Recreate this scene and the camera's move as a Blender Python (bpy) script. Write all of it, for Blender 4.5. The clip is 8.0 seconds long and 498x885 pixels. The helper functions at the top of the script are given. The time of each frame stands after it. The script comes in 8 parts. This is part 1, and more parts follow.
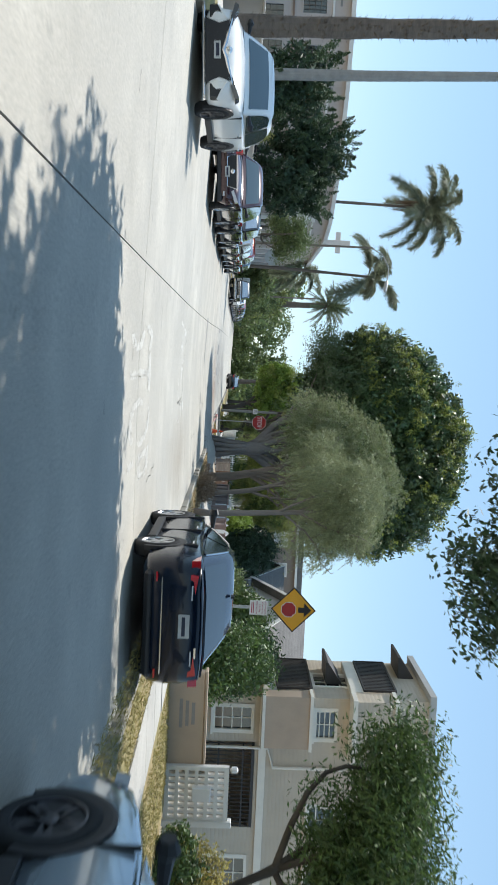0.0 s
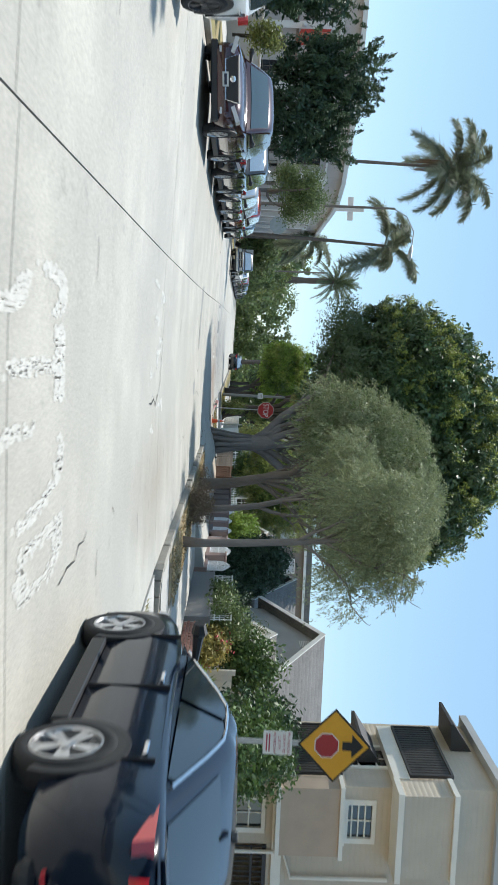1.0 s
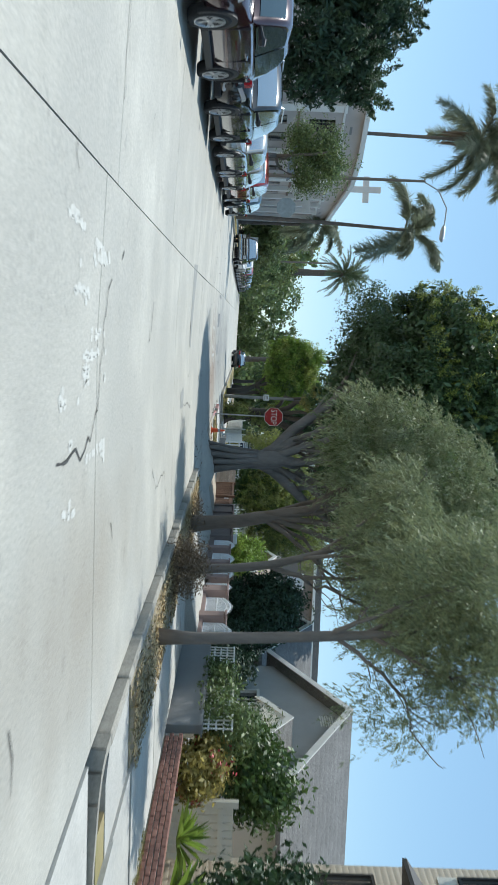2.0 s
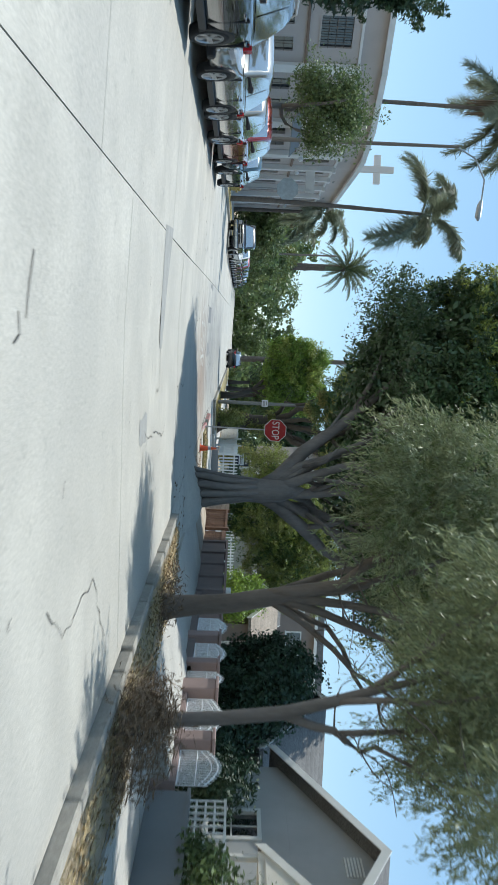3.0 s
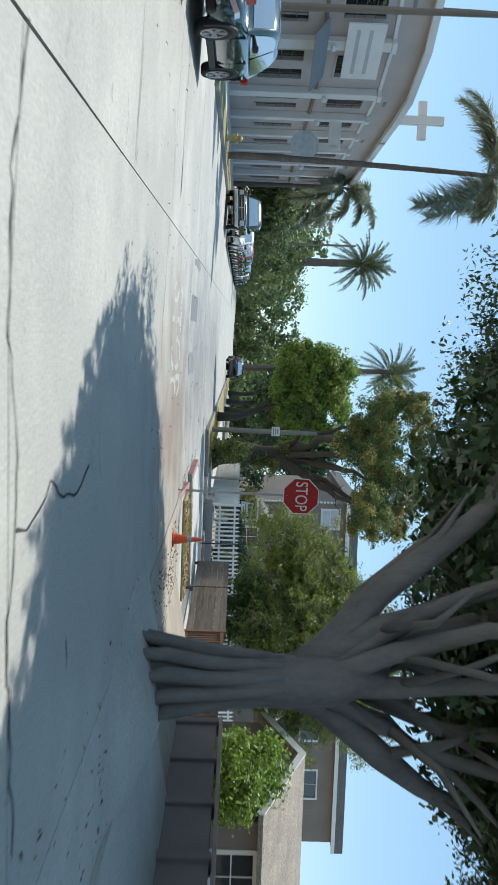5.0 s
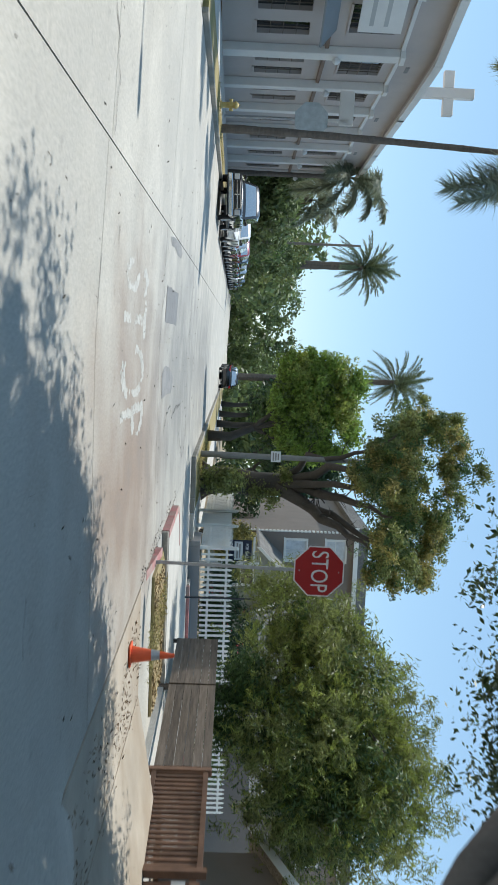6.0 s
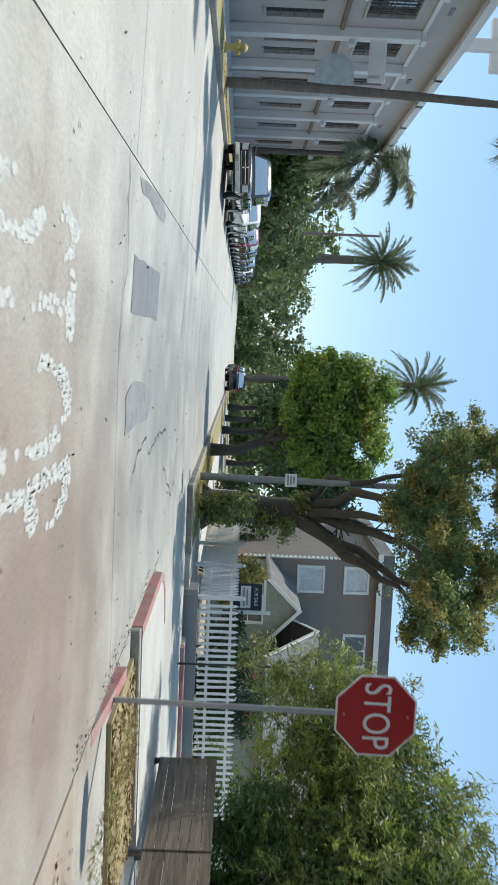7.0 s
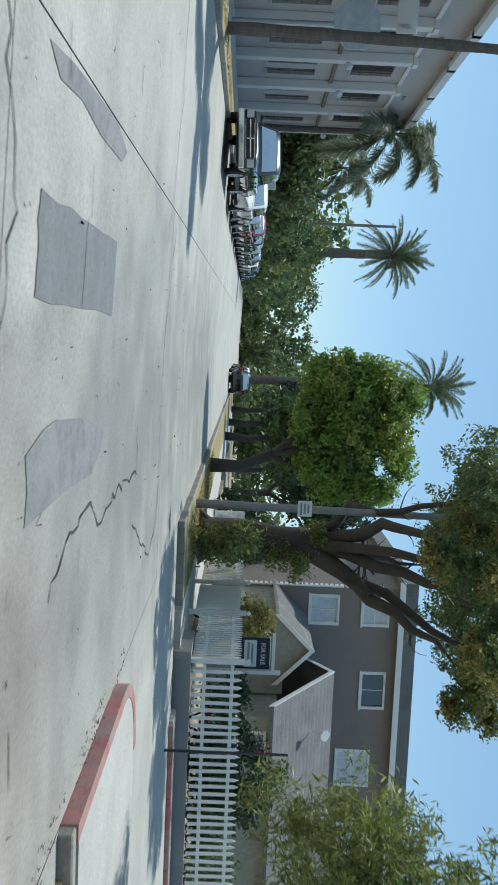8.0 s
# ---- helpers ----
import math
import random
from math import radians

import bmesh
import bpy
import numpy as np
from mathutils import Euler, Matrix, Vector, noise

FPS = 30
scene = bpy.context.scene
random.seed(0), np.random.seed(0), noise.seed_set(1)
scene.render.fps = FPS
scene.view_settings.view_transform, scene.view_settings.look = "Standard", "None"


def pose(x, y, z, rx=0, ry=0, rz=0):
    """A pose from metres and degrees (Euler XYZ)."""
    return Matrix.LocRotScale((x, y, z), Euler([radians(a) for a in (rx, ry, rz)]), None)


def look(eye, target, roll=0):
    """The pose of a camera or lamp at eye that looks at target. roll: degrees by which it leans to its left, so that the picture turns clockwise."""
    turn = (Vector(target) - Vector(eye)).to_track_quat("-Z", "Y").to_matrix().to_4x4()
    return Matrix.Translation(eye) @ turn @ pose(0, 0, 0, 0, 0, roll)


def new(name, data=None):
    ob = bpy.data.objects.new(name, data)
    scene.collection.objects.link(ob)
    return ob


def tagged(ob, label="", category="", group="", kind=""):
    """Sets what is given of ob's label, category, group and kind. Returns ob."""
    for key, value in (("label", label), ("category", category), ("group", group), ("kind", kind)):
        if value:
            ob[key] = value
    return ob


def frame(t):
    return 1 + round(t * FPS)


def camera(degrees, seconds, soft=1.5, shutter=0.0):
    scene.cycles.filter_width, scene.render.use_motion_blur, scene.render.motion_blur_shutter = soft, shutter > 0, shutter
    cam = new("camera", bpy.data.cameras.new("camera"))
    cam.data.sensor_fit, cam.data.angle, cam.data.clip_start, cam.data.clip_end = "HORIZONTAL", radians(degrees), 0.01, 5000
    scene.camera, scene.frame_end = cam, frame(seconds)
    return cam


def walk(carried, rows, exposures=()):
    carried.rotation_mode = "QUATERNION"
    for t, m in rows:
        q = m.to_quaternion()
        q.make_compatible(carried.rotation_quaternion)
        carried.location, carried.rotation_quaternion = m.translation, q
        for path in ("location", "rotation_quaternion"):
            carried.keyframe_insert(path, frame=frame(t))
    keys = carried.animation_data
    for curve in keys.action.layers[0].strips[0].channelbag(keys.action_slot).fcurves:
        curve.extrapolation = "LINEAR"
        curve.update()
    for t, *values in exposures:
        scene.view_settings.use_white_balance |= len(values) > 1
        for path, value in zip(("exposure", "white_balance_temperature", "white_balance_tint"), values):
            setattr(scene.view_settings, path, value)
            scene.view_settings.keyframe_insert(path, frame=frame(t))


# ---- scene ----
# The street runs along +y; the eye moves in a car's right lane, with the picture turned on its side.
cam = camera(31.2, 8.0, soft=1.2, shutter=0.3)
PATH = [
    (0.0, 0.009, 0.000, 1.375, -5.16, 1.00, 92.48),
    (0.5, 0.012, 3.681, 1.373, -5.83, 1.06, 92.16),
    (1.0, 0.018, 7.295, 1.367, -6.49, 0.85, 92.17),
    (1.5, 0.029, 10.924, 1.360, -6.78, 1.09, 92.09),
    (2.0, 0.043, 14.535, 1.352, -6.76, 0.63, 92.10),
    (2.2, 0.050, 16.006, 1.350, -6.90, 0.75, 92.39),
    (3.3, 0.092, 24.255, 1.346, -6.84, 0.96, 92.07),
    (3.5, 0.097, 25.752, 1.346, -6.87, 0.88, 91.98),
    (4.0, 0.100, 29.434, 1.348, -6.76, 0.99, 92.19),
    (4.5, 0.093, 33.188, 1.349, -6.74, 0.57, 92.10),
    (4.7, 0.084, 34.630, 1.349, -6.63, 0.78, 91.85),
    (5.8, 0.017, 42.184, 1.349, -6.19, 0.83, 92.31),
    (6.0, 0.003, 43.476, 1.350, -6.12, 1.16, 92.22),
    (6.5, -0.039, 46.635, 1.355, -6.02, 0.70, 92.21),
    (7.0, -0.083, 49.690, 1.362, -6.25, 0.70, 92.39),
    (7.5, -0.133, 52.426, 1.370, -6.45, 0.84, 92.41),
    (8.0, -0.186, 54.698, 1.377, -6.40, 0.39, 92.47),
]
walk(cam, [(t, pose(x, y, z, 90 + pitch, 0, yaw) @ pose(0, 0, 0, 0, 0, roll)) for t, x, y, z, yaw, pitch, roll in PATH],
     exposures=[(0, 0.1, 6350, 10), (1.2, 0.1, 6200, 8), (1.5, -0.04, 6000, 5), (2.2, -0.06, 6000, 5), (3.5, 0.0, 6050, 7), (4.7, 0.0, 6050, 7), (6.0, 0.0, 6200, 8), (6.4, 0.05, 6250, 9), (7.2, 0.05, 6200, 8), (7.7, -0.12, 6000, 5), (8.0, -0.25, 5950, 4)])

# ---- light ----
SUN_EL, SUN_AZ = 64.0, -26.0   # degrees above the horizon, degrees to the right of +y
world = bpy.data.worlds.new("sky")
scene.world = world
world.use_nodes = True
wn = world.node_tree.nodes
wl = world.node_tree.links
sky = wn.new("ShaderNodeTexSky")
sky.sky_type = 'NISHITA'
sky.sun_disc = False
sky.sun_elevation = radians(SUN_EL)
sky.sun_rotation = radians(SUN_AZ)
sky.altitude = 1100
sky.air_density = 1.15
sky.dust_density = 0.0
sky.ozone_density = 0.0
even = wn.new("ShaderNodeMix")   # a clear dry sky, more even than the model's bright horizon
even.data_type = 'RGBA'
even.inputs["Factor"].default_value = 0.5
even.inputs[7].default_value = (2.7, 4.4, 5.9, 1)
wl.new(sky.outputs[0], even.inputs[6])
wl.new(even.outputs[2], wn["Background"].inputs[0])
wn["Background"].inputs[1].default_value = 0.15
sun_data = bpy.data.lights.new("sun", 'SUN')
sun_data.energy = 4.7
sun_data.angle = radians(0.53)
sun_data.color = (1.0, 0.95, 0.86)
sun = new("sun", sun_data)
sun.matrix_world = look((0, 0, 40), (-math.sin(radians(SUN_AZ)) * math.cos(radians(SUN_EL)), -math.cos(radians(SUN_AZ)) * math.cos(radians(SUN_EL)), 40 - math.sin(radians(SUN_EL))))

# ---- materials ----
def mat(name, color, rough=0.7, metal=0.0, scale=4.0, vary=0.25, bump=0.15, fine=40.0, spec=0.5, island=0.0, rand=0.0, coat=0.0, stretch=(1, 1, 1), tint=None, trans=0.0, tint_range=(0.42, 0.62)):
    """A surface with stains at one scale and grain at a finer one."""
    m = bpy.data.materials.new(name)
    m.use_nodes = True
    n, l = m.node_tree.nodes, m.node_tree.links
    b = n["Principled BSDF"]
    b.inputs["Roughness"].default_value = rough
    b.inputs["Metallic"].default_value = metal
    b.inputs["Specular IOR Level"].default_value = spec
    b.inputs["Coat Weight"].default_value = coat
    b.inputs["Coat Roughness"].default_value = 0.04
    geo = n.new("ShaderNodeNewGeometry")
    mapping = n.new("ShaderNodeMapping")
    mapping.inputs["Scale"].default_value = stretch
    l.new(geo.outputs["Position"], mapping.inputs[0])
    big = n.new("ShaderNodeTexNoise")
    big.inputs["Scale"].default_value = scale
    big.inputs["Detail"].default_value = 6
    big.inputs["Roughness"].default_value = 0.6
    l.new(mapping.outputs[0], big.inputs["Vector"])
    small = n.new("ShaderNodeTexNoise")
    small.inputs["Scale"].default_value = fine
    small.inputs["Detail"].default_value = 3
    l.new(mapping.outputs[0], small.inputs["Vector"])
    mixv = n.new("ShaderNodeMath")
    mixv.operation = 'MULTIPLY_ADD'
    l.new(small.outputs["Fac"], mixv.inputs[0])
    mixv.inputs[1].default_value = 0.35
    l.new(big.outputs["Fac"], mixv.inputs[2])
    ramp = n.new("ShaderNodeMapRange")
    ramp.inputs["From Min"].default_value = 0.35
    ramp.inputs["From Max"].default_value = 1.0
    ramp.inputs["To Min"].default_value = 1 - vary
    ramp.inputs["To Max"].default_value = 1 + vary
    l.new(mixv.outputs[0], ramp.inputs["Value"])
    last = ramp.outputs[0]
    for amount, socket in ((island, geo.outputs["Random Per Island"]), (rand, None)):
        if amount:
            if socket is None:
                socket = n.new("ShaderNodeObjectInfo").outputs["Random"]
            r = n.new("ShaderNodeMapRange")
            r.inputs["To Min"].default_value = 1 - amount
            r.inputs["To Max"].default_value = 1 + amount
            l.new(socket, r.inputs["Value"])
            mu = n.new("ShaderNodeMath")
            mu.operation = 'MULTIPLY'
            l.new(last, mu.inputs[0])
            l.new(r.outputs[0], mu.inputs[1])
            last = mu.outputs[0]
    col = n.new("ShaderNodeMix")
    col.data_type = 'RGBA'
    col.blend_type = 'MULTIPLY'
    col.inputs["Factor"].default_value = 1.0
    col.inputs[6].default_value = (*color, 1)
    l.new(last, col.inputs[7])
    out = col.outputs[2]
    if tint:
        second = n.new("ShaderNodeMix")
        second.data_type = 'RGBA'
        tn = n.new("ShaderNodeTexNoise")
        tn.inputs["Scale"].default_value = scale * 0.45
        tn.inputs["Detail"].default_value = 4
        l.new(mapping.outputs[0], tn.inputs["Vector"])
        tr = n.new("ShaderNodeMapRange")
        tr.inputs["From Min"].default_value = tint_range[0]
        tr.inputs["From Max"].default_value = tint_range[1]
        l.new(tn.outputs["Fac"], tr.inputs["Value"])
        l.new(tr.outputs[0], second.inputs["Factor"])
        l.new(out, second.inputs[6])
        second.inputs[7].default_value = (*tint, 1)
        out = second.outputs[2]
    l.new(out, b.inputs["Base Color"])
    if bump:
        bp = n.new("ShaderNodeBump")
        bp.inputs["Strength"].default_value = bump
        bp.inputs["Distance"].default_value = 0.02
        l.new(mixv.outputs[0], bp.inputs["Height"])
        l.new(bp.outputs[0], b.inputs["Normal"])
    if trans:
        tb = n.new("ShaderNodeBsdfTranslucent")
        l.new(out, tb.inputs["Color"])
        mx = n.new("ShaderNodeMixShader")
        mx.inputs[0].default_value = trans
        l.new(b.outputs[0], mx.inputs[1])
        l.new(tb.outputs[0], mx.inputs[2])
        l.new(mx.outputs[0], n["Material Output"].inputs[0])
    return m


def siding(name, color, pitch=0.11, axis="Z", depth=0.5, rough=0.6, vary=0.12):
    """Lapped boards or ribs: a saw-tooth relief along one axis."""
    m = mat(name, color, rough, scale=1.2, vary=vary, bump=0.0)
    n, l = m.node_tree.nodes, m.node_tree.links
    geo = n["Geometry"]
    sep = n.new("ShaderNodeSeparateXYZ")
    l.new(geo.outputs["Position"], sep.inputs[0])
    a = n.new("ShaderNodeMath")
    a.operation = 'DIVIDE'
    l.new(sep.outputs[axis], a.inputs[0])
    a.inputs[1].default_value = pitch
    f = n.new("ShaderNodeMath")
    f.operation = 'FRACT'
    l.new(a.outputs[0], f.inputs[0])
    p = n.new("ShaderNodeMath")
    p.operation = 'POWER'
    l.new(f.outputs[0], p.inputs[0])
    p.inputs[1].default_value = 3.0
    bp = n.new("ShaderNodeBump")
    bp.invert = True
    bp.inputs["Strength"].default_value = depth
    bp.inputs["Distance"].default_value = 0.03
    l.new(p.outputs[0], bp.inputs["Height"])
    l.new(bp.outputs[0], n["Principled BSDF"].inputs["Normal"])
    return m


def glass(name, color=(0.02, 0.025, 0.03), rough=0.05, alpha=1.0, metal=0.0, coat=0.6):
    m = bpy.data.materials.new(name)
    m.use_nodes = True
    b = m.node_tree.nodes["Principled BSDF"]
    b.inputs["Base Color"].default_value = (*color, 1)
    b.inputs["Roughness"].default_value = rough
    b.inputs["Specular IOR Level"].default_value = 0.8
    b.inputs["Coat Weight"].default_value = coat
    b.inputs["Alpha"].default_value = alpha
    b.inputs["Metallic"].default_value = metal
    return m


M = dict(
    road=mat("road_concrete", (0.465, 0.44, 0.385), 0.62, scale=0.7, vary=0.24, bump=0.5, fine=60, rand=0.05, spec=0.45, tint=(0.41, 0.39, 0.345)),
    joint=mat("joint_tar", (0.045, 0.043, 0.04), 0.8, scale=6, vary=0.3),
    asphalt=mat("asphalt_patch", (0.175, 0.178, 0.182), 0.75, scale=3, vary=0.2, fine=160, bump=0.5),
    asphalt_worn=mat("worn_asphalt", (0.205, 0.205, 0.205), 0.8, scale=5, vary=0.35, fine=120, bump=0.5, tint=(0.25, 0.247, 0.24)),
    pale_patch=mat("pale_patch", (0.30, 0.297, 0.28), 0.75, scale=3, vary=0.2, fine=120, bump=0.3),
    walk=mat("pavement_concrete", (0.47, 0.45, 0.41), 0.8, scale=1.2, vary=0.18, fine=70, bump=0.2, rand=0.06),
    kerb=mat("kerb_concrete", (0.33, 0.305, 0.26), 0.85, scale=2, vary=0.3, fine=60, bump=0.4, rand=0.08),
    kerb_red=mat("faded_red_kerb_paint", (0.42, 0.17, 0.16), 0.8, scale=4, vary=0.35, fine=60, bump=0.4, tint=(0.36, 0.25, 0.22)),
    soil=mat("dry_soil", (0.33, 0.27, 0.185), 0.95, scale=1.5, vary=0.4, fine=30, bump=0.6),
    sand=mat("sandy_concrete", (0.40, 0.345, 0.275), 0.9, scale=1.2, vary=0.25, fine=50, bump=0.4, tint=(0.30, 0.235, 0.165), tint_range=(0.45, 0.7)),
    straw=mat("dry_straw_leaves", (0.36, 0.27, 0.14), 0.85, island=0.4, scale=0.8, vary=0.3, bump=0),
    lawn=mat("dry_lawn", (0.33, 0.26, 0.13), 0.95, scale=2.5, vary=0.4, fine=45, bump=0.8, tint=(0.25, 0.22, 0.09)),
    grass=mat("grass_blades", (0.30, 0.26, 0.10), 0.8, island=0.5, scale=1.0, vary=0.3, bump=0, trans=0.3),
    paint=mat("worn_road_paint", (0.48, 0.475, 0.44), 0.7, scale=12, vary=0.3, fine=40, bump=0.2),
    faint=mat("faded_road_paint", (0.55, 0.535, 0.49), 0.65, scale=9, vary=0.2, fine=60, bump=0.2),
    white=mat("white_paint", (0.78, 0.77, 0.73), 0.55, scale=2, vary=0.1, bump=0.05),
    trim=mat("cream_trim", (0.80, 0.75, 0.66), 0.55, scale=2, vary=0.1, bump=0.05),
    beige=siding("beige_siding", (0.54, 0.46, 0.36), 0.13),
    beige_flat=mat("beige_stucco", (0.48, 0.37, 0.28), 0.85, scale=1.5, vary=0.12, fine=60, bump=0.3),
    grey=mat("grey_stucco", (0.46, 0.46, 0.45), 0.85, scale=1.0, vary=0.12, fine=60, bump=0.3),
    grey_dark=mat("dark_grey_stucco", (0.25, 0.25, 0.25), 0.85, scale=1.0, vary=0.12, fine=60, bump=0.3),
    taupe=mat("taupe_stucco", (0.245, 0.205, 0.178), 0.85, scale=1.0, vary=0.12, fine=60, bump=0.3),
    church=mat("church_stucco", (0.48, 0.43, 0.405), 0.85, scale=0.7, vary=0.1, fine=50, bump=0.3),
    church_trim=mat("church_white_trim", (0.72, 0.70, 0.67), 0.7, scale=1.0, vary=0.1, bump=0.1),
    shingle=siding("grey_shingles", (0.17, 0.163, 0.155), 0.16, depth=0.8, rough=0.9, vary=0.3),
    shingle_brown=siding("tan_shingles", (0.33, 0.27, 0.21), 0.16, depth=0.8, rough=0.9, vary=0.3),
    tile=mat("roof_tiles", (0.36, 0.20, 0.13), 0.8, scale=3, vary=0.3, bump=0.5),
    brick=mat("brick_coping", (0.26, 0.13, 0.10), 0.85, scale=4, vary=0.3, rand=0.2, bump=0.4),
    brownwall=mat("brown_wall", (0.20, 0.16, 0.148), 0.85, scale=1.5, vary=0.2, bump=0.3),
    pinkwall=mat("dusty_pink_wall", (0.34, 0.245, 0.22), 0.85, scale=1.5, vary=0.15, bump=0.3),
    iron=mat("white_iron", (0.82, 0.83, 0.84), 0.45, scale=3, vary=0.1, bump=0.0),
    dark_iron=mat("dark_iron", (0.03, 0.03, 0.035), 0.5, scale=3, vary=0.2, bump=0.0),
    louvre=mat("dark_brown_wood", (0.05, 0.045, 0.042), 0.6, scale=3, vary=0.3, bump=0.2),
    boards=mat("weathered_boards", (0.15, 0.118, 0.092), 0.85, scale=3, vary=0.6, rand=0.25, bump=0.6, fine=30, stretch=(1, 0.4, 6)),
    boards_tan=mat("tan_boards", (0.17, 0.095, 0.06), 0.8, scale=3, vary=0.4, rand=0.25, bump=0.3),
    bark=mat("grey_bark", (0.19, 0.165, 0.145), 0.9, scale=3, vary=0.4, fine=25, bump=0.9, stretch=(1, 1, 0.25)),
    bark_dark=mat("dark_bark", (0.075, 0.064, 0.054), 0.9, scale=3, vary=0.4, fine=25, bump=0.9, stretch=(1, 1, 0.25)),
    bark_brown=mat("brown_bark", (0.15, 0.122, 0.10), 0.9, scale=3, vary=0.4, fine=25, bump=0.9, stretch=(1, 1, 0.25)),
    palm_bark=mat("palm_bark", (0.15, 0.125, 0.105), 0.95, scale=3, vary=0.4, fine=20, bump=0.9, stretch=(1, 1, 3)),
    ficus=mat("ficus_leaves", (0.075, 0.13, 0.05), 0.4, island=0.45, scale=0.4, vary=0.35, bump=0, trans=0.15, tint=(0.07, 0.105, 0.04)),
    ficus_tip=mat("sunlit_young_leaves", (0.30, 0.35, 0.08), 0.4, island=0.4, scale=0.4, vary=0.3, bump=0, trans=0.4),
    olive=mat("willow_leaves", (0.265, 0.295, 0.155), 0.5, island=0.4, scale=0.5, vary=0.25, bump=0, trans=0.3),
    bright=mat("bright_leaves", (0.23, 0.33, 0.06), 0.5, island=0.45, scale=0.6, vary=0.3, bump=0, trans=0.4),
    mid=mat("garden_leaves", (0.085, 0.14, 0.04), 0.5, island=0.45, scale=0.8, vary=0.35, bump=0, trans=0.3),
    mid_pale=mat("pale_green_leaves", (0.15, 0.20, 0.075), 0.5, island=0.45, scale=0.8, vary=0.35, bump=0, trans=0.3),
    dark_leaf=mat("dark_leaves", (0.045, 0.085, 0.035), 0.5, island=0.45, scale=0.8, vary=0.35, bump=0, trans=0.2),
    yellow_leaf=mat("yellowing_leaves", (0.36, 0.31, 0.10), 0.55, island=0.45, scale=0.8, vary=0.35, bump=0, trans=0.5),
    olive_bright=mat("olive_green_leaves", (0.215, 0.24, 0.075), 0.5, island=0.45, scale=0.6, vary=0.3, bump=0, trans=0.45),
    conifer=mat("juniper_leaves", (0.035, 0.07, 0.035), 0.6, island=0.4, scale=0.8, vary=0.3, bump=0, trans=0.1),
    conifer_tip=mat("juniper_sprays", (0.06, 0.105, 0.045), 0.6, island=0.4, scale=0.8, vary=0.3, bump=0, trans=0.15),
    palm=mat("palm_fronds", (0.17, 0.21, 0.11), 0.5, island=0.4, scale=0.8, vary=0.3, bump=0, trans=0.2),
    queen_palm=mat("plumed_palm_fronds", (0.25, 0.275, 0.185), 0.45, island=0.4, scale=0.8, vary=0.3, bump=0, trans=0.5),
    palm_dry=mat("dry_fronds", (0.17, 0.12, 0.075), 0.8, island=0.3, scale=0.8, vary=0.3, bump=0),
    flower=mat("red_flowers", (0.45, 0.06, 0.07), 0.6, island=0.3, bump=0),
    galv=mat("galvanised_steel", (0.42, 0.43, 0.44), 0.45, metal=0.7, scale=8, vary=0.2, bump=0.0),
    wood_pole=mat("wooden_pole", (0.21, 0.175, 0.145), 0.9, scale=2, vary=0.3, bump=0.4, stretch=(1, 1, 0.1)),
    stop_red=mat("stop_sign_red", (0.34, 0.018, 0.02), 0.35, scale=3, vary=0.12, bump=0.0),
    stop_white=mat("sign_white", (0.72, 0.72, 0.72), 0.35, scale=3, vary=0.1, bump=0.0),
    sign_yellow=mat("sign_yellow", (0.72, 0.36, 0.02), 0.4, scale=3, vary=0.08, bump=0.0),
    black=mat("sign_black", (0.015, 0.015, 0.017), 0.5, bump=0.0),
    grey_print=mat("grey_print", (0.28, 0.26, 0.25), 0.6, bump=0.0),
    navy=mat("navy_board", (0.016, 0.022, 0.045), 0.5, bump=0.0),
    sign_red=mat("sign_red_print", (0.36, 0.06, 0.10), 0.5, bump=0.0),
    cone=mat("orange_rubber", (0.72, 0.11, 0.03), 0.5, scale=5, vary=0.15, bump=0.1),
    rubber=mat("tyre_rubber", (0.022, 0.022, 0.023), 0.85, scale=20, vary=0.2, bump=0.2),
    plastic=mat("black_plastic", (0.02, 0.02, 0.022), 0.5, scale=20, vary=0.15, bump=0.05),
    chrome=mat("chrome", (0.75, 0.76, 0.78), 0.12, metal=1.0, vary=0.03, bump=0.0),
    alloy=mat("alloy", (0.60, 0.61, 0.63), 0.3, metal=0.9, vary=0.06, bump=0.0),
    lamp_red=mat("red_lens", (0.55, 0.012, 0.02), 0.12, vary=0.1, bump=0.0, coat=1.0),
    lamp_clear=mat("clear_lens", (0.55, 0.56, 0.58), 0.1, vary=0.15, bump=0.0, coat=1.0),
    lamp_dark=mat("smoked_lens", (0.10, 0.11, 0.12), 0.1, vary=0.15, bump=0.0, coat=1.0),
    plate=mat("number_plate", (0.5, 0.5, 0.48), 0.5, bump=0.0),
    hydrant=mat("yellow_hydrant_paint", (0.50, 0.38, 0.13), 0.6, scale=6, vary=0.25, bump=0.1),
    glass=glass("window_glass"),
    # Bright sky glare is put into this pale base; dim_glass is the darker copy.
    glare_car_glass=glass("glare_car_glass", (0.62, 0.64, 0.65), 0.06, metal=0.8),
    dim_glass=glass("shaded_car_glass", (0.13, 0.17, 0.185), 0.05, metal=0.5),
    tint_glass=glass("tinted_car_glass", (0.012, 0.02, 0.026), 0.06, coat=0.0),
    curtain=mat("white_blind", (0.6, 0.62, 0.64), 0.7, bump=0.0),
    flag_orange=mat("orange_cloth", (0.62, 0.20, 0.12), 0.8, bump=0.0),
    flag_red=mat("red_cloth", (0.5, 0.06, 0.04), 0.8, bump=0.0),
)


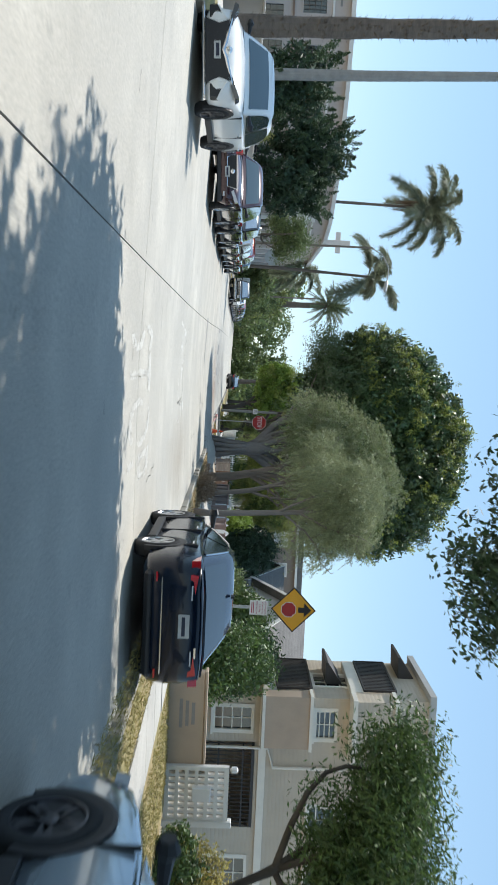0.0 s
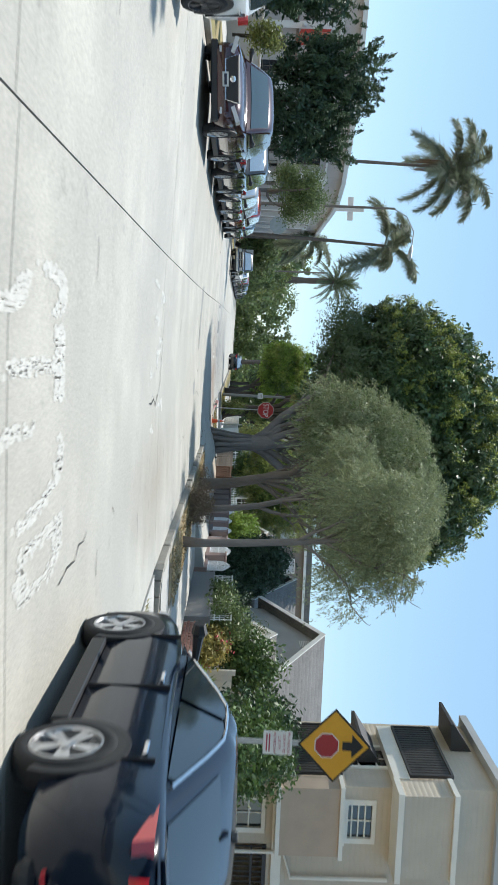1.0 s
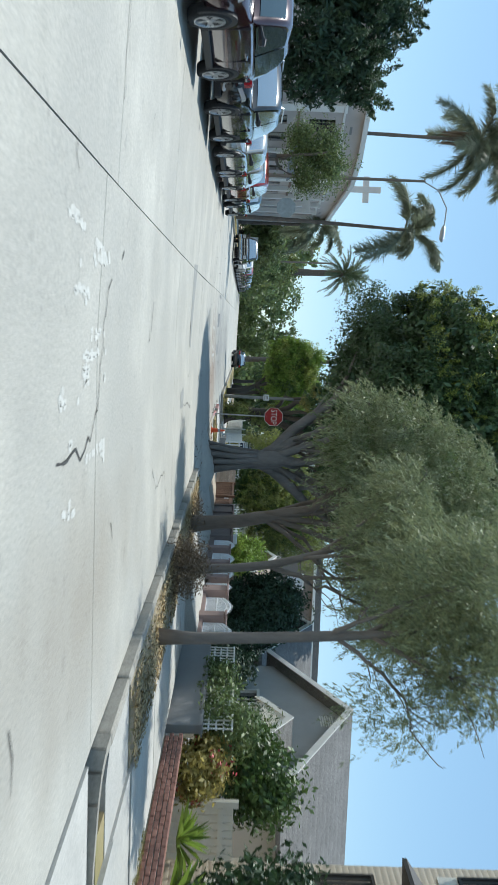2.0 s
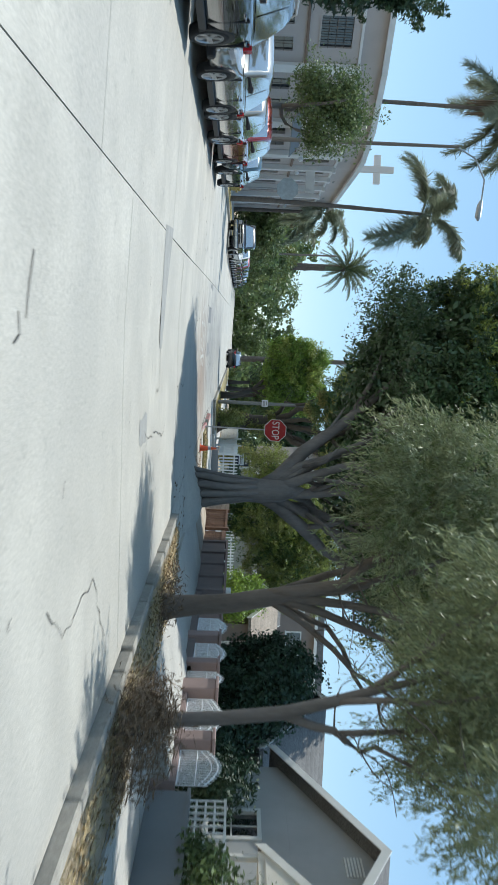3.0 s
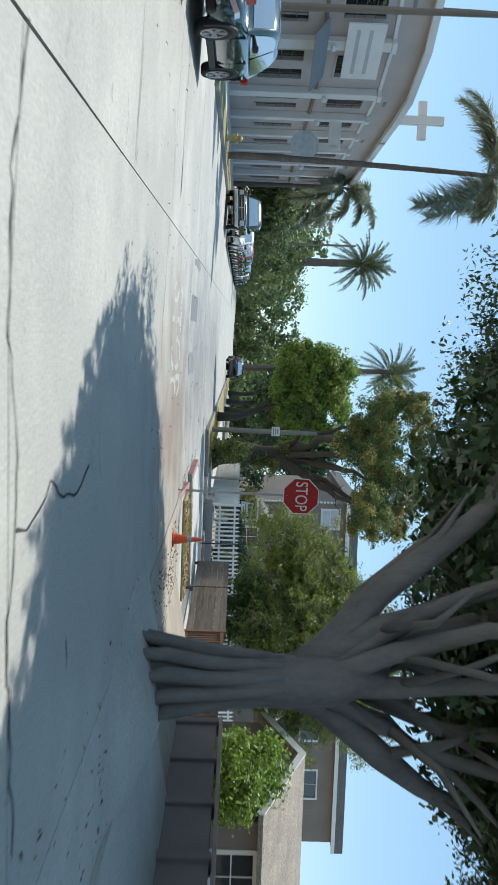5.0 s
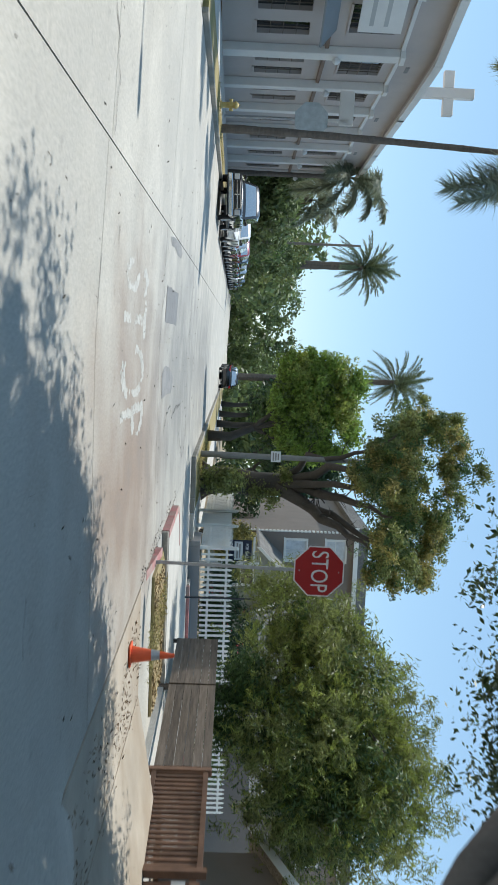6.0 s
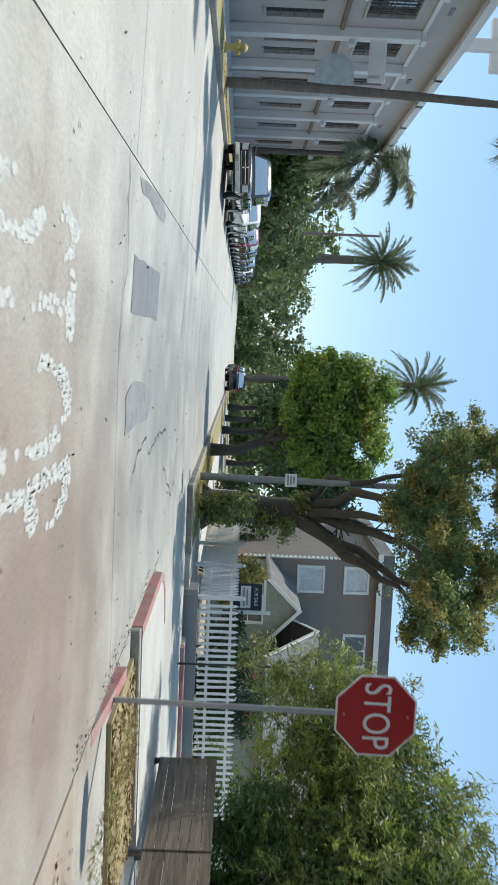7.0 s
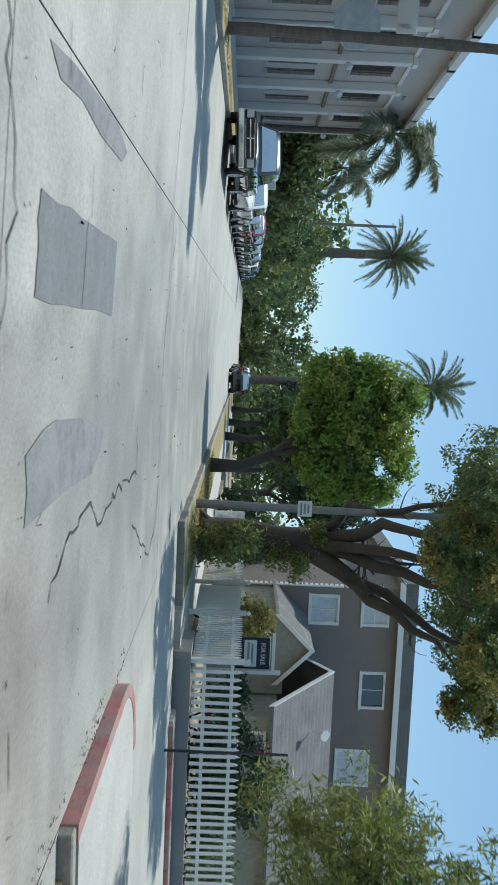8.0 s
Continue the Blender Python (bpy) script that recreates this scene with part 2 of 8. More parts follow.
def dust_and_glare(m, centre, reach, color):
    """A tint round a place on the ground, ragged at its rim: brown dust, or grey wear with windscreen glare painted in.
    """
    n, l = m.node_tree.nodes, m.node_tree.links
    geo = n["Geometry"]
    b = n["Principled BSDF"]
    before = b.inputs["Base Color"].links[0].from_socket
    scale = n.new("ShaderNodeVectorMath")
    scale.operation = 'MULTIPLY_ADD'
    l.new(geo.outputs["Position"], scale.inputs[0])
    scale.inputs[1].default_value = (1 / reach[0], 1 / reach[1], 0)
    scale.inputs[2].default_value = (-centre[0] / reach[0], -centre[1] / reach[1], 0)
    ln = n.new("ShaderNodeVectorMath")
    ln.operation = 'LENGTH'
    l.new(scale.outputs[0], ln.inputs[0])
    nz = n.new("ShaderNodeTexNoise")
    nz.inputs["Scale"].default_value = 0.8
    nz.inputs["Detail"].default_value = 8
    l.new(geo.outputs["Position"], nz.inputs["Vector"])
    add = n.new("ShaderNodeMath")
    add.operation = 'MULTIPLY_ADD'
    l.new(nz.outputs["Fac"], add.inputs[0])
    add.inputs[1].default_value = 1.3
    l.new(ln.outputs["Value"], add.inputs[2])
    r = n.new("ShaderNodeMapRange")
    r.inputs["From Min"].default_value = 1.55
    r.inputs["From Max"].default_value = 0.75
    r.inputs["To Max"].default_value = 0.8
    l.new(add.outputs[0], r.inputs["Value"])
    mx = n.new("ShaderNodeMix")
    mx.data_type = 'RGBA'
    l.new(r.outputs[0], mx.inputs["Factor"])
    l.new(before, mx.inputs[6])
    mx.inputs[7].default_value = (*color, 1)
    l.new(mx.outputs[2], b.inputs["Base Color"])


def grain(m, low=0.84, high=1.1):
    """Coarse aggregate and small dark specks worn into a ground surface."""
    n, l = m.node_tree.nodes, m.node_tree.links
    geo, b = n["Geometry"], n["Principled BSDF"]
    out = b.inputs["Base Color"].links[0].from_socket
    for scale, lo, hi, a, z in ((28.0, 0.38, 0.62, low, high), (3.2, 0.26, 0.40, 0.72, 1.0)):
        nz = n.new("ShaderNodeTexNoise")
        nz.inputs["Scale"].default_value = scale
        nz.inputs["Detail"].default_value = 5
        nz.inputs["Roughness"].default_value = 0.7
        l.new(geo.outputs["Position"], nz.inputs["Vector"])
        r = n.new("ShaderNodeMapRange")
        r.inputs["From Min"].default_value = lo
        r.inputs["From Max"].default_value = hi
        r.inputs["To Min"].default_value = a
        r.inputs["To Max"].default_value = z
        l.new(nz.outputs["Fac"], r.inputs["Value"])
        mx = n.new("ShaderNodeMix")
        mx.data_type = 'RGBA'
        mx.blend_type = 'MULTIPLY'
        mx.inputs["Factor"].default_value = 1.0
        l.new(out, mx.inputs[6])
        l.new(r.outputs[0], mx.inputs[7])
        out = mx.outputs[2]
    l.new(out, b.inputs["Base Color"])


dust_and_glare(M["road"], (1.9, 56.0), (4.2, 7.5), (0.23, 0.15, 0.10))
# Grey worn lane, with windscreen reflection painted into the same two tints.
dust_and_glare(M["road"], (0.9, 66.0), (5.0, 12.0), (0.19, 0.187, 0.176))
dust_and_glare(M["road"], (0.9, 82.0), (5.0, 18.0), (0.20, 0.198, 0.19))
dust_and_glare(M["road"], (2.6, 22.5), (1.6, 5.0), (0.33, 0.29, 0.235))
grain(M["road"], 0.8, 1.1)
for m in ("walk", "asphalt", "asphalt_worn", "kerb_red", "kerb", "pale_patch"):
    grain(M[m])
for m in ("shingle", "shingle_brown"):
    grain(M[m], 0.5, 1.45)


def car_paint(name, color, metal=0.0, coat=1.0, spec=0.5):
    return mat(name, color, 0.2, spec=spec, metal=metal, scale=1.0, vary=0.05, bump=0.0, coat=coat)


# ---- building blocks ----
def part(name, bm, material, parent=None, label="", smooth=False):
    """One mesh object from a bmesh, under its thing."""
    me = bpy.data.meshes.new(name)
    bm.to_mesh(me)
    bm.free()
    for one in (material if isinstance(material, (list, tuple)) else [material]):
        me.materials.append(one)
    if smooth:
        me.polygons.foreach_set("use_smooth", [True] * len(me.polygons))
    ob = new(name, me)
    if parent:
        ob.parent = parent
    return tagged(ob, label)


def thing(name, m, label, category, group=""):
    """The empty at the base of a thing."""
    ob = new(name)
    ob.empty_display_size = 0.2
    ob.matrix_basis = m
    return tagged(ob, label, category, group)


def box(bm, x0, x1, y0, y1, z0, z1, bevel=0.0):
    m = Matrix.LocRotScale(((x0 + x1) / 2, (y0 + y1) / 2, (z0 + z1) / 2), None, (abs(x1 - x0), abs(y1 - y0), abs(z1 - z0)))
    got = bmesh.ops.create_cube(bm, size=1.0, matrix=m)
    if bevel:
        edges = list({e for v in got["verts"] for e in v.link_edges})
        bmesh.ops.bevel(bm, geom=edges, offset=bevel, segments=1, affect='EDGES')
    return bm


def boxed(x0, x1, y0, y1, z0, z1, bevel=0.0):
    return box(bmesh.new(), x0, x1, y0, y1, z0, z1, bevel)


def tube(bm, points, radii, seg=8, cap=True):
    """A tapered tube through points."""
    pts = [Vector(p) for p in points]
    rings = []
    for i, p in enumerate(pts):
        d = (pts[min(i + 1, len(pts) - 1)] - pts[max(i - 1, 0)]).normalized()
        a = d.cross(Vector((0.31, 0.95, 0.05)) if abs(d.z) > 0.9 else Vector((0, 0, 1))).normalized()
        b = d.cross(a)
        rings.append([bm.verts.new(p + radii[i] * (math.cos(2 * math.pi * k / seg) * a + math.sin(2 * math.pi * k / seg) * b)) for k in range(seg)])
    for r0, r1 in zip(rings, rings[1:]):
        for k in range(seg):
            bm.faces.new((r0[k], r0[(k + 1) % seg], r1[(k + 1) % seg], r1[k]))
    if cap:
        bm.faces.new(rings[0][::-1])
        bm.faces.new(rings[-1])
    return bm


def prism(bm, outline, axis, a, b):
    """A flat outline of (u, v) pulled from a to b along an axis: x keeps (y, z), y keeps (x, z), z keeps (x, y)."""
    def at(u, v, w):
        return {"x": (w, u, v), "y": (u, w, v), "z": (u, v, w)}[axis]
    lo = [bm.verts.new(at(u, v, a)) for u, v in outline]
    hi = [bm.verts.new(at(u, v, b)) for u, v in outline]
    n = len(outline)
    bm.faces.new(lo[::-1])
    bm.faces.new(hi)
    for k in range(n):
        bm.faces.new((lo[k], lo[(k + 1) % n], hi[(k + 1) % n], hi[k]))
    bmesh.ops.recalc_face_normals(bm, faces=bm.faces[:])
    return bm


def pierced(bm, axis, u0, u1, z0, z1, w0, w1, holes):
    """A wall slab with openings through it. axis 'x': it runs along x between y = w0 and w1; 'y': along y."""
    us = sorted({u0, u1, *(h[0] for h in holes), *(h[1] for h in holes)})
    zs = sorted({z0, z1, *(h[2] for h in holes), *(h[3] for h in holes)})
    for ua, ub in zip(us, us[1:]):
        for za, zb in zip(zs, zs[1:]):
            cu, cz = (ua + ub) / 2, (za + zb) / 2
            if any(h[0] < cu < h[1] and h[2] < cz < h[3] for h in holes):
                continue
            if axis == "x":
                box(bm, ua, ub, w0, w1, za, zb)
            else:
                box(bm, w0, w1, ua, ub, za, zb)
    bmesh.ops.remove_doubles(bm, verts=bm.verts[:], dist=0.0005)
    return bm


def window(parent, axis, u0, u1, z0, z1, w, out, frame_mat, bars=(1, 2), sill=True, blind=False):
    """A framed window in an opening. w: the wall's outer face, out: +1 or -1, the way it faces."""
    def b(bm, ua, ub, za, zb, wa, wb):
        lo, hi = sorted((w + out * wa, w + out * wb))
        return box(bm, ua, ub, lo, hi, za, zb) if axis == "x" else box(bm, lo, hi, ua, ub, za, zb)
    f = 0.07
    bm = bmesh.new()
    b(bm, u0 - 0.06, u0 + f, z0, z1, -0.06, 0.035)
    b(bm, u1 - f, u1 + 0.06, z0, z1, -0.06, 0.035)
    b(bm, u0 - 0.06, u1 + 0.06, z1 - 0.002, z1 + 0.09, -0.06, 0.04)
    b(bm, u0 + f, u1 - f, z0, z0 + f, -0.06, 0.03)
    win = part("window", bm, frame_mat, parent)
    pane = part("pane", b(bmesh.new(), u0 + f, u1 - f, z0 + f, z1, -0.075, -0.065), M["curtain"] if blind else M["glass"], win)
    nu, nz = bars
    bm = bmesh.new()
    for k in range(1, nu + 1):
        u = u0 + (u1 - u0) * k / (nu + 1)
        b(bm, u - 0.015, u + 0.015, z0 + f, z1, -0.06, -0.03)
    for k in range(1, nz + 1):
        zz = z0 + (z1 - z0) * k / (nz + 1)
        b(bm, u0 + f, u1 - f, zz - 0.018, zz + 0.018, -0.06, -0.025)
    if nu + nz:
        part("glazing_bar", bm, frame_mat, win)
    if sill:
        part("sill", b(bmesh.new(), u0 - 0.1, u1 + 0.1, z0 - 0.07, z0 - 0.002, -0.02, 0.09), frame_mat, win)
    return win


rng = np.random.default_rng(7)


def leaf_mesh(name, centres, normals, size, material, aspect=0.45, spread=0.9, fold=0.0, along=None):
    """Many small pointed leaves as one mesh: each a diamond of two halves, pointing anywhere or along a twig."""
    n = len(centres)
    d = normals + spread * rng.normal(size=(n, 3))
    d /= np.linalg.norm(d, axis=1)[:, None] + 1e-9
    a = np.cross(d, rng.normal(size=(n, 3)))
    if along is not None:
        a = along + 0.45 * rng.normal(size=(n, 3))
        d = np.cross(a, d)
        d /= np.linalg.norm(d, axis=1)[:, None] + 1e-9
    a /= np.linalg.norm(a, axis=1)[:, None] + 1e-9
    b = np.cross(d, a)
    s = size * rng.uniform(0.6, 1.4, size=(n, 1))
    v = np.stack([centres - a * s, centres + b * s * aspect + d * s * fold, centres + a * s, centres - b * s * aspect + d * s * fold], 1).reshape(-1, 3)
    me = bpy.data.meshes.new(name)
    me.vertices.add(4 * n)
    me.vertices.foreach_set("co", v.astype(np.float32).ravel())
    me.loops.add(4 * n)
    me.loops.foreach_set("vertex_index", np.arange(4 * n, dtype=np.int32))
    me.polygons.add(n)
    me.polygons.foreach_set("loop_start", np.arange(0, 4 * n, 4, dtype=np.int32))
    me.update(calc_edges=True)
    me.materials.append(material)
    return me


def clumps(blobs, n, shell=0.35, small=0.24, per=60, rag=0.12):
    """Leaf places and outward directions: leaf clusters scattered near the skin of overlapping ellipsoids (x, y, z, rx, ry, rz)."""
    vol = np.array([b[3] * b[4] * b[5] for b in blobs]) ** 0.67
    which = rng.choice(len(blobs), size=max(1, n // per), p=vol / vol.sum())
    base = np.array(blobs)[which]
    d = rng.normal(size=(len(which), 3))
    d /= np.linalg.norm(d, axis=1)[:, None]
    r = 1 - shell * rng.random(len(which)) ** 1.6 + rag * rng.normal(size=len(which)) * 0.5
    c = base[:, :3] + base[:, 3:] * d * r[:, None]
    m = len(which) * per
    cc = np.repeat(c, per, 0) + np.clip(rng.normal(size=(m, 3)), -1.5, 1.5) * small * rng.uniform(0.5, 1.3, size=(len(which), 1)).repeat(per, 0)
    return cc, np.repeat(d, per, 0)


def crown(name, parent, blobs, n, size, material, label="", **kw):
    leaf = {k: kw.pop(k) for k in ("aspect", "spread", "fold") if k in kw}
    c, d = clumps(blobs, int(0.62 * n), **kw)
    ob = new(name, leaf_mesh(name, c, d, 1.24 * size, material, **leaf))
    ob.parent = parent
    return tagged(ob, label, kind="stuff")


def sprays(name, parent, blobs, n, leaves, length, size, material, droop=0.5, aspect=0.16, inner=0.5, label=""):
    """Feathery foliage: drooping twigs that leave overlapping ellipsoids, each set with narrow leaves."""
    vol = np.array([b[3] * b[4] * b[5] for b in blobs]) ** 0.67
    base = np.array(blobs)[rng.choice(len(blobs), size=n, p=vol / vol.sum())]
    d = rng.normal(size=(n, 3))
    d /= np.linalg.norm(d, axis=1)[:, None]
    root = base[:, :3] + base[:, 3:] * d * rng.uniform(inner, 1.0, size=(n, 1))
    way = d * 0.7 + 0.5 * rng.normal(size=(n, 3)) + np.array((0, 0, 0.1))
    way /= np.linalg.norm(way, axis=1)[:, None]
    reach = (length * rng.uniform(0.5, 1.3, size=(n, 1)))[:, :, None]
    u = rng.random((n, leaves, 1)) ** 0.8
    fall = np.array((0, 0, -droop))
    c = root[:, None] + way[:, None] * reach * u + fall * reach * u * u + rng.normal(size=(n, leaves, 3)) * (0.11 - 0.07 * u) * length
    g = way[:, None] + 2 * fall * u
    g = (g / np.linalg.norm(g, axis=2)[:, :, None]).reshape(-1, 3)
    ob = new(name, leaf_mesh(name, c.reshape(-1, 3), np.repeat(d, leaves, 0), size, material, aspect=aspect, along=g))
    ob.parent = parent
    return tagged(ob, label, kind="stuff")


def bough(parent, pts, r, material, twigs=3, reach=0.9, wave=0.06, tip=0.012):
    """One limb through the given places, gently crooked and tapered to its tip, with twigs of its own."""
    fine = []
    for p, q in zip(pts, pts[1:]):
        p, q = Vector(p), Vector(q)
        fine += [p.lerp(q, k / 3) + (Vector(rng.normal(size=3) * wave) if fine else Vector()) for k in range(3)]
    fine.append(Vector(pts[-1]))
    n = len(fine) - 1
    limb = part("limb", tube(bmesh.new(), fine, [tip + (r - tip) * (1 - k / n) ** 0.8 for k in range(n + 1)], 9), M[material], parent, smooth=True)
    if twigs:
        bm = bmesh.new()
        for k in range(n // 3, n + 1, 2):
            q = fine[k]
            branchy(bm, q, [q + Vector((rng.normal() * reach, rng.normal() * reach, rng.uniform(0.2, 1.2) * reach)) for _ in range(twigs)], max(0.3 * r * (1 - k / n), 0.012), 0.005, 5, bend=0.12)
        tagged(part("twig", bm, M[material], limb, smooth=True), kind="stuff")
    return limb


def branchy(bm, start, ends, r0, r1, seg=7, bend=0.4, steps=5):
    """Limbs from one fork to several ends, with a little bend."""
    for e in ends:
        s, e = Vector(start), Vector(e)
        side = Vector(rng.normal(size=3) * bend)
        pts = [s.lerp(e, k / steps) + side * math.sin(math.pi * k / steps) for k in range(steps + 1)]
        tube(bm, pts, [r0 + (r1 - r0) * k / steps for k in range(steps + 1)], seg)
    return bm


# ---- the setting ----
from mathutils import noise


def rise(x, y=0.0):
    """The street tilts up to the left."""
    z = -0.045 * max(x, -8.5) if x < 0 else 0.0
    return z


def seam_x(y):
    return float(np.interp(y, (-20, 9, 24, 41.5, 54, 68.6, 150), (-1.15, -1.27, -1.40, -1.67, -1.97, -2.27, -3.7)))


def right_x(y):
    return float(np.interp(y, (-20, 12.6, 22.9, 42.0, 52.2, 59.6, 150), (4.75, 4.62, 4.14, 4.1, 3.95, 3.85, 4.2)))


def left_x(y):
    return -6.55 - 0.013 * y


def sheet(name, xs, ys, lift, material, kind="structure", thick=0.0, label="", category=""):
    """A ground sheet over a grid, xs may be functions of y."""
    bm = bmesh.new()
    rows = []
    for y in ys:
        rows.append([bm.verts.new((x, y, rise(x, y) + lift)) for x in [(f(y) if callable(f) else f) for f in xs]])
    for r0, r1 in zip(rows, rows[1:]):
        for k in range(len(xs) - 1):
            bm.faces.new((r0[k], r0[k + 1], r1[k + 1], r1[k]))
    if thick:
        got = bmesh.ops.extrude_face_region(bm, geom=bm.faces[:])
        for v in [g for g in got["geom"] if isinstance(g, bmesh.types.BMVert)]:
            v.co.z -= thick
        bmesh.ops.recalc_face_normals(bm, faces=bm.faces[:])
    ob = part(name, bm, material)
    return tagged(ob, label, category, kind=kind)


YS = [-60, -20, 0, 10, 20, 30, 40, 50, 58, 64, 66, 68, 72, 76, 80, 90, 100, 120, 150, 200, 300, 500]
sheet("ground", [-1500, -60, -20, -8.5, -4, 0, 4.2, 6, 9, 12, 16, 60, 1500], [-1500] + YS + [900, 2500], -0.16, M["soil"], label="dry bare soil under and beyond the street", category="ground")
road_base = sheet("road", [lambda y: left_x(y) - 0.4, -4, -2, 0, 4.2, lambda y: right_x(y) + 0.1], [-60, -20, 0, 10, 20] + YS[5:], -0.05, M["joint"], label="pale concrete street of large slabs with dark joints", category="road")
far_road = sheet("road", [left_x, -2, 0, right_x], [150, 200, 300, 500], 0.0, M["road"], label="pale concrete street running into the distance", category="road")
cross_right = sheet("road", [lambda y: right_x(y) - 0.012, 6, 9, 12, 16, 70], [64.3, 68, 72, 74.2], 0.004, M["road"], label="pale concrete side street meeting the crossing", category="road")
cross_left = sheet("road", [-60, -20, -8.5, lambda y: left_x(y) - 0.02], [57.6, 60, 62, 64.2], 0.002, M["road"], label="pale concrete side street", category="road")
apron = sheet("pavement", [lambda y: right_x(y) - 0.06, 5.0, 8.2], [41.6, 42.0, 46, 50.6], 0.008, M["road"], thick=0.1, label="dusty concrete apron in the shade of a big tree", category="pavement")
driveway = sheet("pavement", [lambda y: right_x(y) + 0.01, 4.5, 9.5], [20.05, 22.6], 0.03, M["walk"], thick=0.12, label="pale concrete driveway apron", category="pavement")

# Ground heaved up round the roots of the great tree.
def root_mound(cx, cy, rx, ry, h):
    bm = bmesh.new()
    rings = []
    for k in range(8):
        u = 1 - k / 8
        rings.append([bm.verts.new((cx + rx * u * math.cos(a) * (1 + 0.06 * math.sin(3 * a)), cy + ry * u * math.sin(a) * (1 + 0.06 * math.cos(2 * a)), h * (0.5 + 0.5 * math.cos(math.pi * u)) - 0.02)) for a in np.linspace(0, 2 * math.pi, 33)[:-1]])
    for r0, r1 in zip(rings, rings[1:]):
        for k in range(32):
            bm.faces.new((r0[k], r0[(k + 1) % 32], r1[(k + 1) % 32], r1[k]))
    bm.faces.new(rings[-1])
    tagged(part("pavement", bm, M["road"], smooth=True), "dusty paving heaved up by tree roots", "pavement", kind="structure")


root_mound(5.05, 48.7, 1.75, 3.6, 0.48)

# Kerbs in short lengths; the roots of the trees have lifted some.
def bank(y0, y1, lift, material, label):
    """Paved ground that climbs gently from the walk to the foot of the garden walls."""
    ob = sheet("pavement", [5.6, 6.2, 6.9, 7.52], list(np.linspace(y0, y1, 8)), lift, material, label=label, category="pavement", thick=0.3)
    for v in ob.data.vertices:
        v.co.z += 0.17 * (v.co.x - 5.6)
    return ob


bank(36.15, 41.6, 0.14, M["walk"], "pale concrete path sloping up to a garden wall")
bank(41.62, 50.6, 0.07, M["road"], "dusty concrete sloping up to a garden wall")
bank(50.62, 57.2, 0.03, M["sand"], "bare sandy ground sloping up to a wooden railing")


def kerb_run(name, side, y0, y1, material, label, step=1.5, wobble=0.0, low=0.0):
    top = thing(name, Matrix(), label, "kerb")
    tagged(top, kind="structure")
    y = y0
    while y < y1 - 0.05:
        ye = min(y + step, y1)
        bm = bmesh.new()
        x = side((y + ye) / 2)
        w = 0.15 if x > 0 else -0.15
        z = rise(x, y)
        box(bm, -abs(w) / 2, abs(w) / 2, -(ye - y) / 2 + 0.006, (ye - y) / 2 - 0.006, -0.2, 0.15 - low, 0.02)
        ob = part("kerb_stone", bm, material, top)
        ob.matrix_basis = pose(x + w / 2 + wobble * rng.normal() * 0.06, (y + ye) / 2, z + wobble * rng.normal() * 0.02, wobble * rng.normal() * 1.2, wobble * rng.normal() * 3, wobble * rng.normal() * 3)
        y = ye
    return top


kerb_run("kerb", right_x, -12, 19.95, M["kerb"], "grey concrete kerb along a dry lawn strip")
kerb_run("kerb", right_x, 23.3, 33, M["kerb"], "grey concrete kerb stained with dirt", wobble=0.2)
kerb_run("kerb", right_x, 33, 41.7, M["kerb"], "broken grey kerb lifted by tree roots", step=1.0, wobble=0.5)
kerb_run("kerb", left_x, -12, 57.4, M["kerb"], "grey concrete kerb behind the parked cars", step=3)
kerb_run("kerb", left_x, 64.4, 150, M["kerb"], "grey concrete kerb beside a dry verge", step=3)
kerb_run("kerb", right_x, 74.6, 150, M["kerb"], "grey concrete kerb under street trees", step=2.5)

# The corner with its red painted kerb: an arc that turns into the side street.
def corner_island():
    top = thing("kerb", Matrix(), "faded red painted kerb round the street corner", "kerb")
    tagged(top, kind="structure")
    def piece(a, b, material, name="kerb_stone"):
        bm = bmesh.new()
        n = 5
        outer, inner = [], []
        for k in range(n + 1):
            t = a + (b - a) * k / n
            outer.append(along(t, 0.0))
            inner.append(along(t, 0.16))
        prism(bm, outer + inner[::-1], "z", -0.2, 0.07 if material is M["kerb"] else 0.15)
        part(name, bm, material, top)
    def along(t, inset):
        # t 0..1 straight from y = 57.2 to 63.4, then an arc of radius 2.1
        if t <= 1:
            y = 57.2 + 7.4 * t
            return (right_x(y) + inset, y)
        ang = (t - 1) * math.pi / 2
        r = 1.2 - inset
        cx, cy = right_x(64.6) + 1.2, 64.6
        return (cx - r * math.cos(ang), cy + r * math.sin(ang))
    cuts = [0.61, 0.8, 1.0, 1.33, 1.66, 2.0]
    for k, (a, b) in enumerate(zip(cuts, cuts[1:])):
        piece(a, b, M["kerb_red"])
    part("kerb_stone", boxed(right_x(61.7) + 0.01, 6.7, 61.55, 61.71, -0.2, 0.135, 0.015), M["kerb"], top)
    stub = prism(bmesh.new(), [(58.3, -0.15), (58.3, 0.01), (59.0, 0.06), (60.15, 0.13), (60.17, -0.15)], "x", right_x(59) + 0.0, right_x(59) + 0.16)
    part("kerb_stone", stub, M["kerb_red"], top)
    fill = bmesh.new()
    outline = [along(t, 0.165) for t in np.linspace(0.62, 2, 16)] + [(9.5, 65.62), (9.5, 61.75)]
    prism(fill, outline, "z", -0.1, 0.142)
    tagged(part("pavement", fill, M["walk"]), "pale concrete landing at the street corner", "pavement", kind="structure")


corner_island()

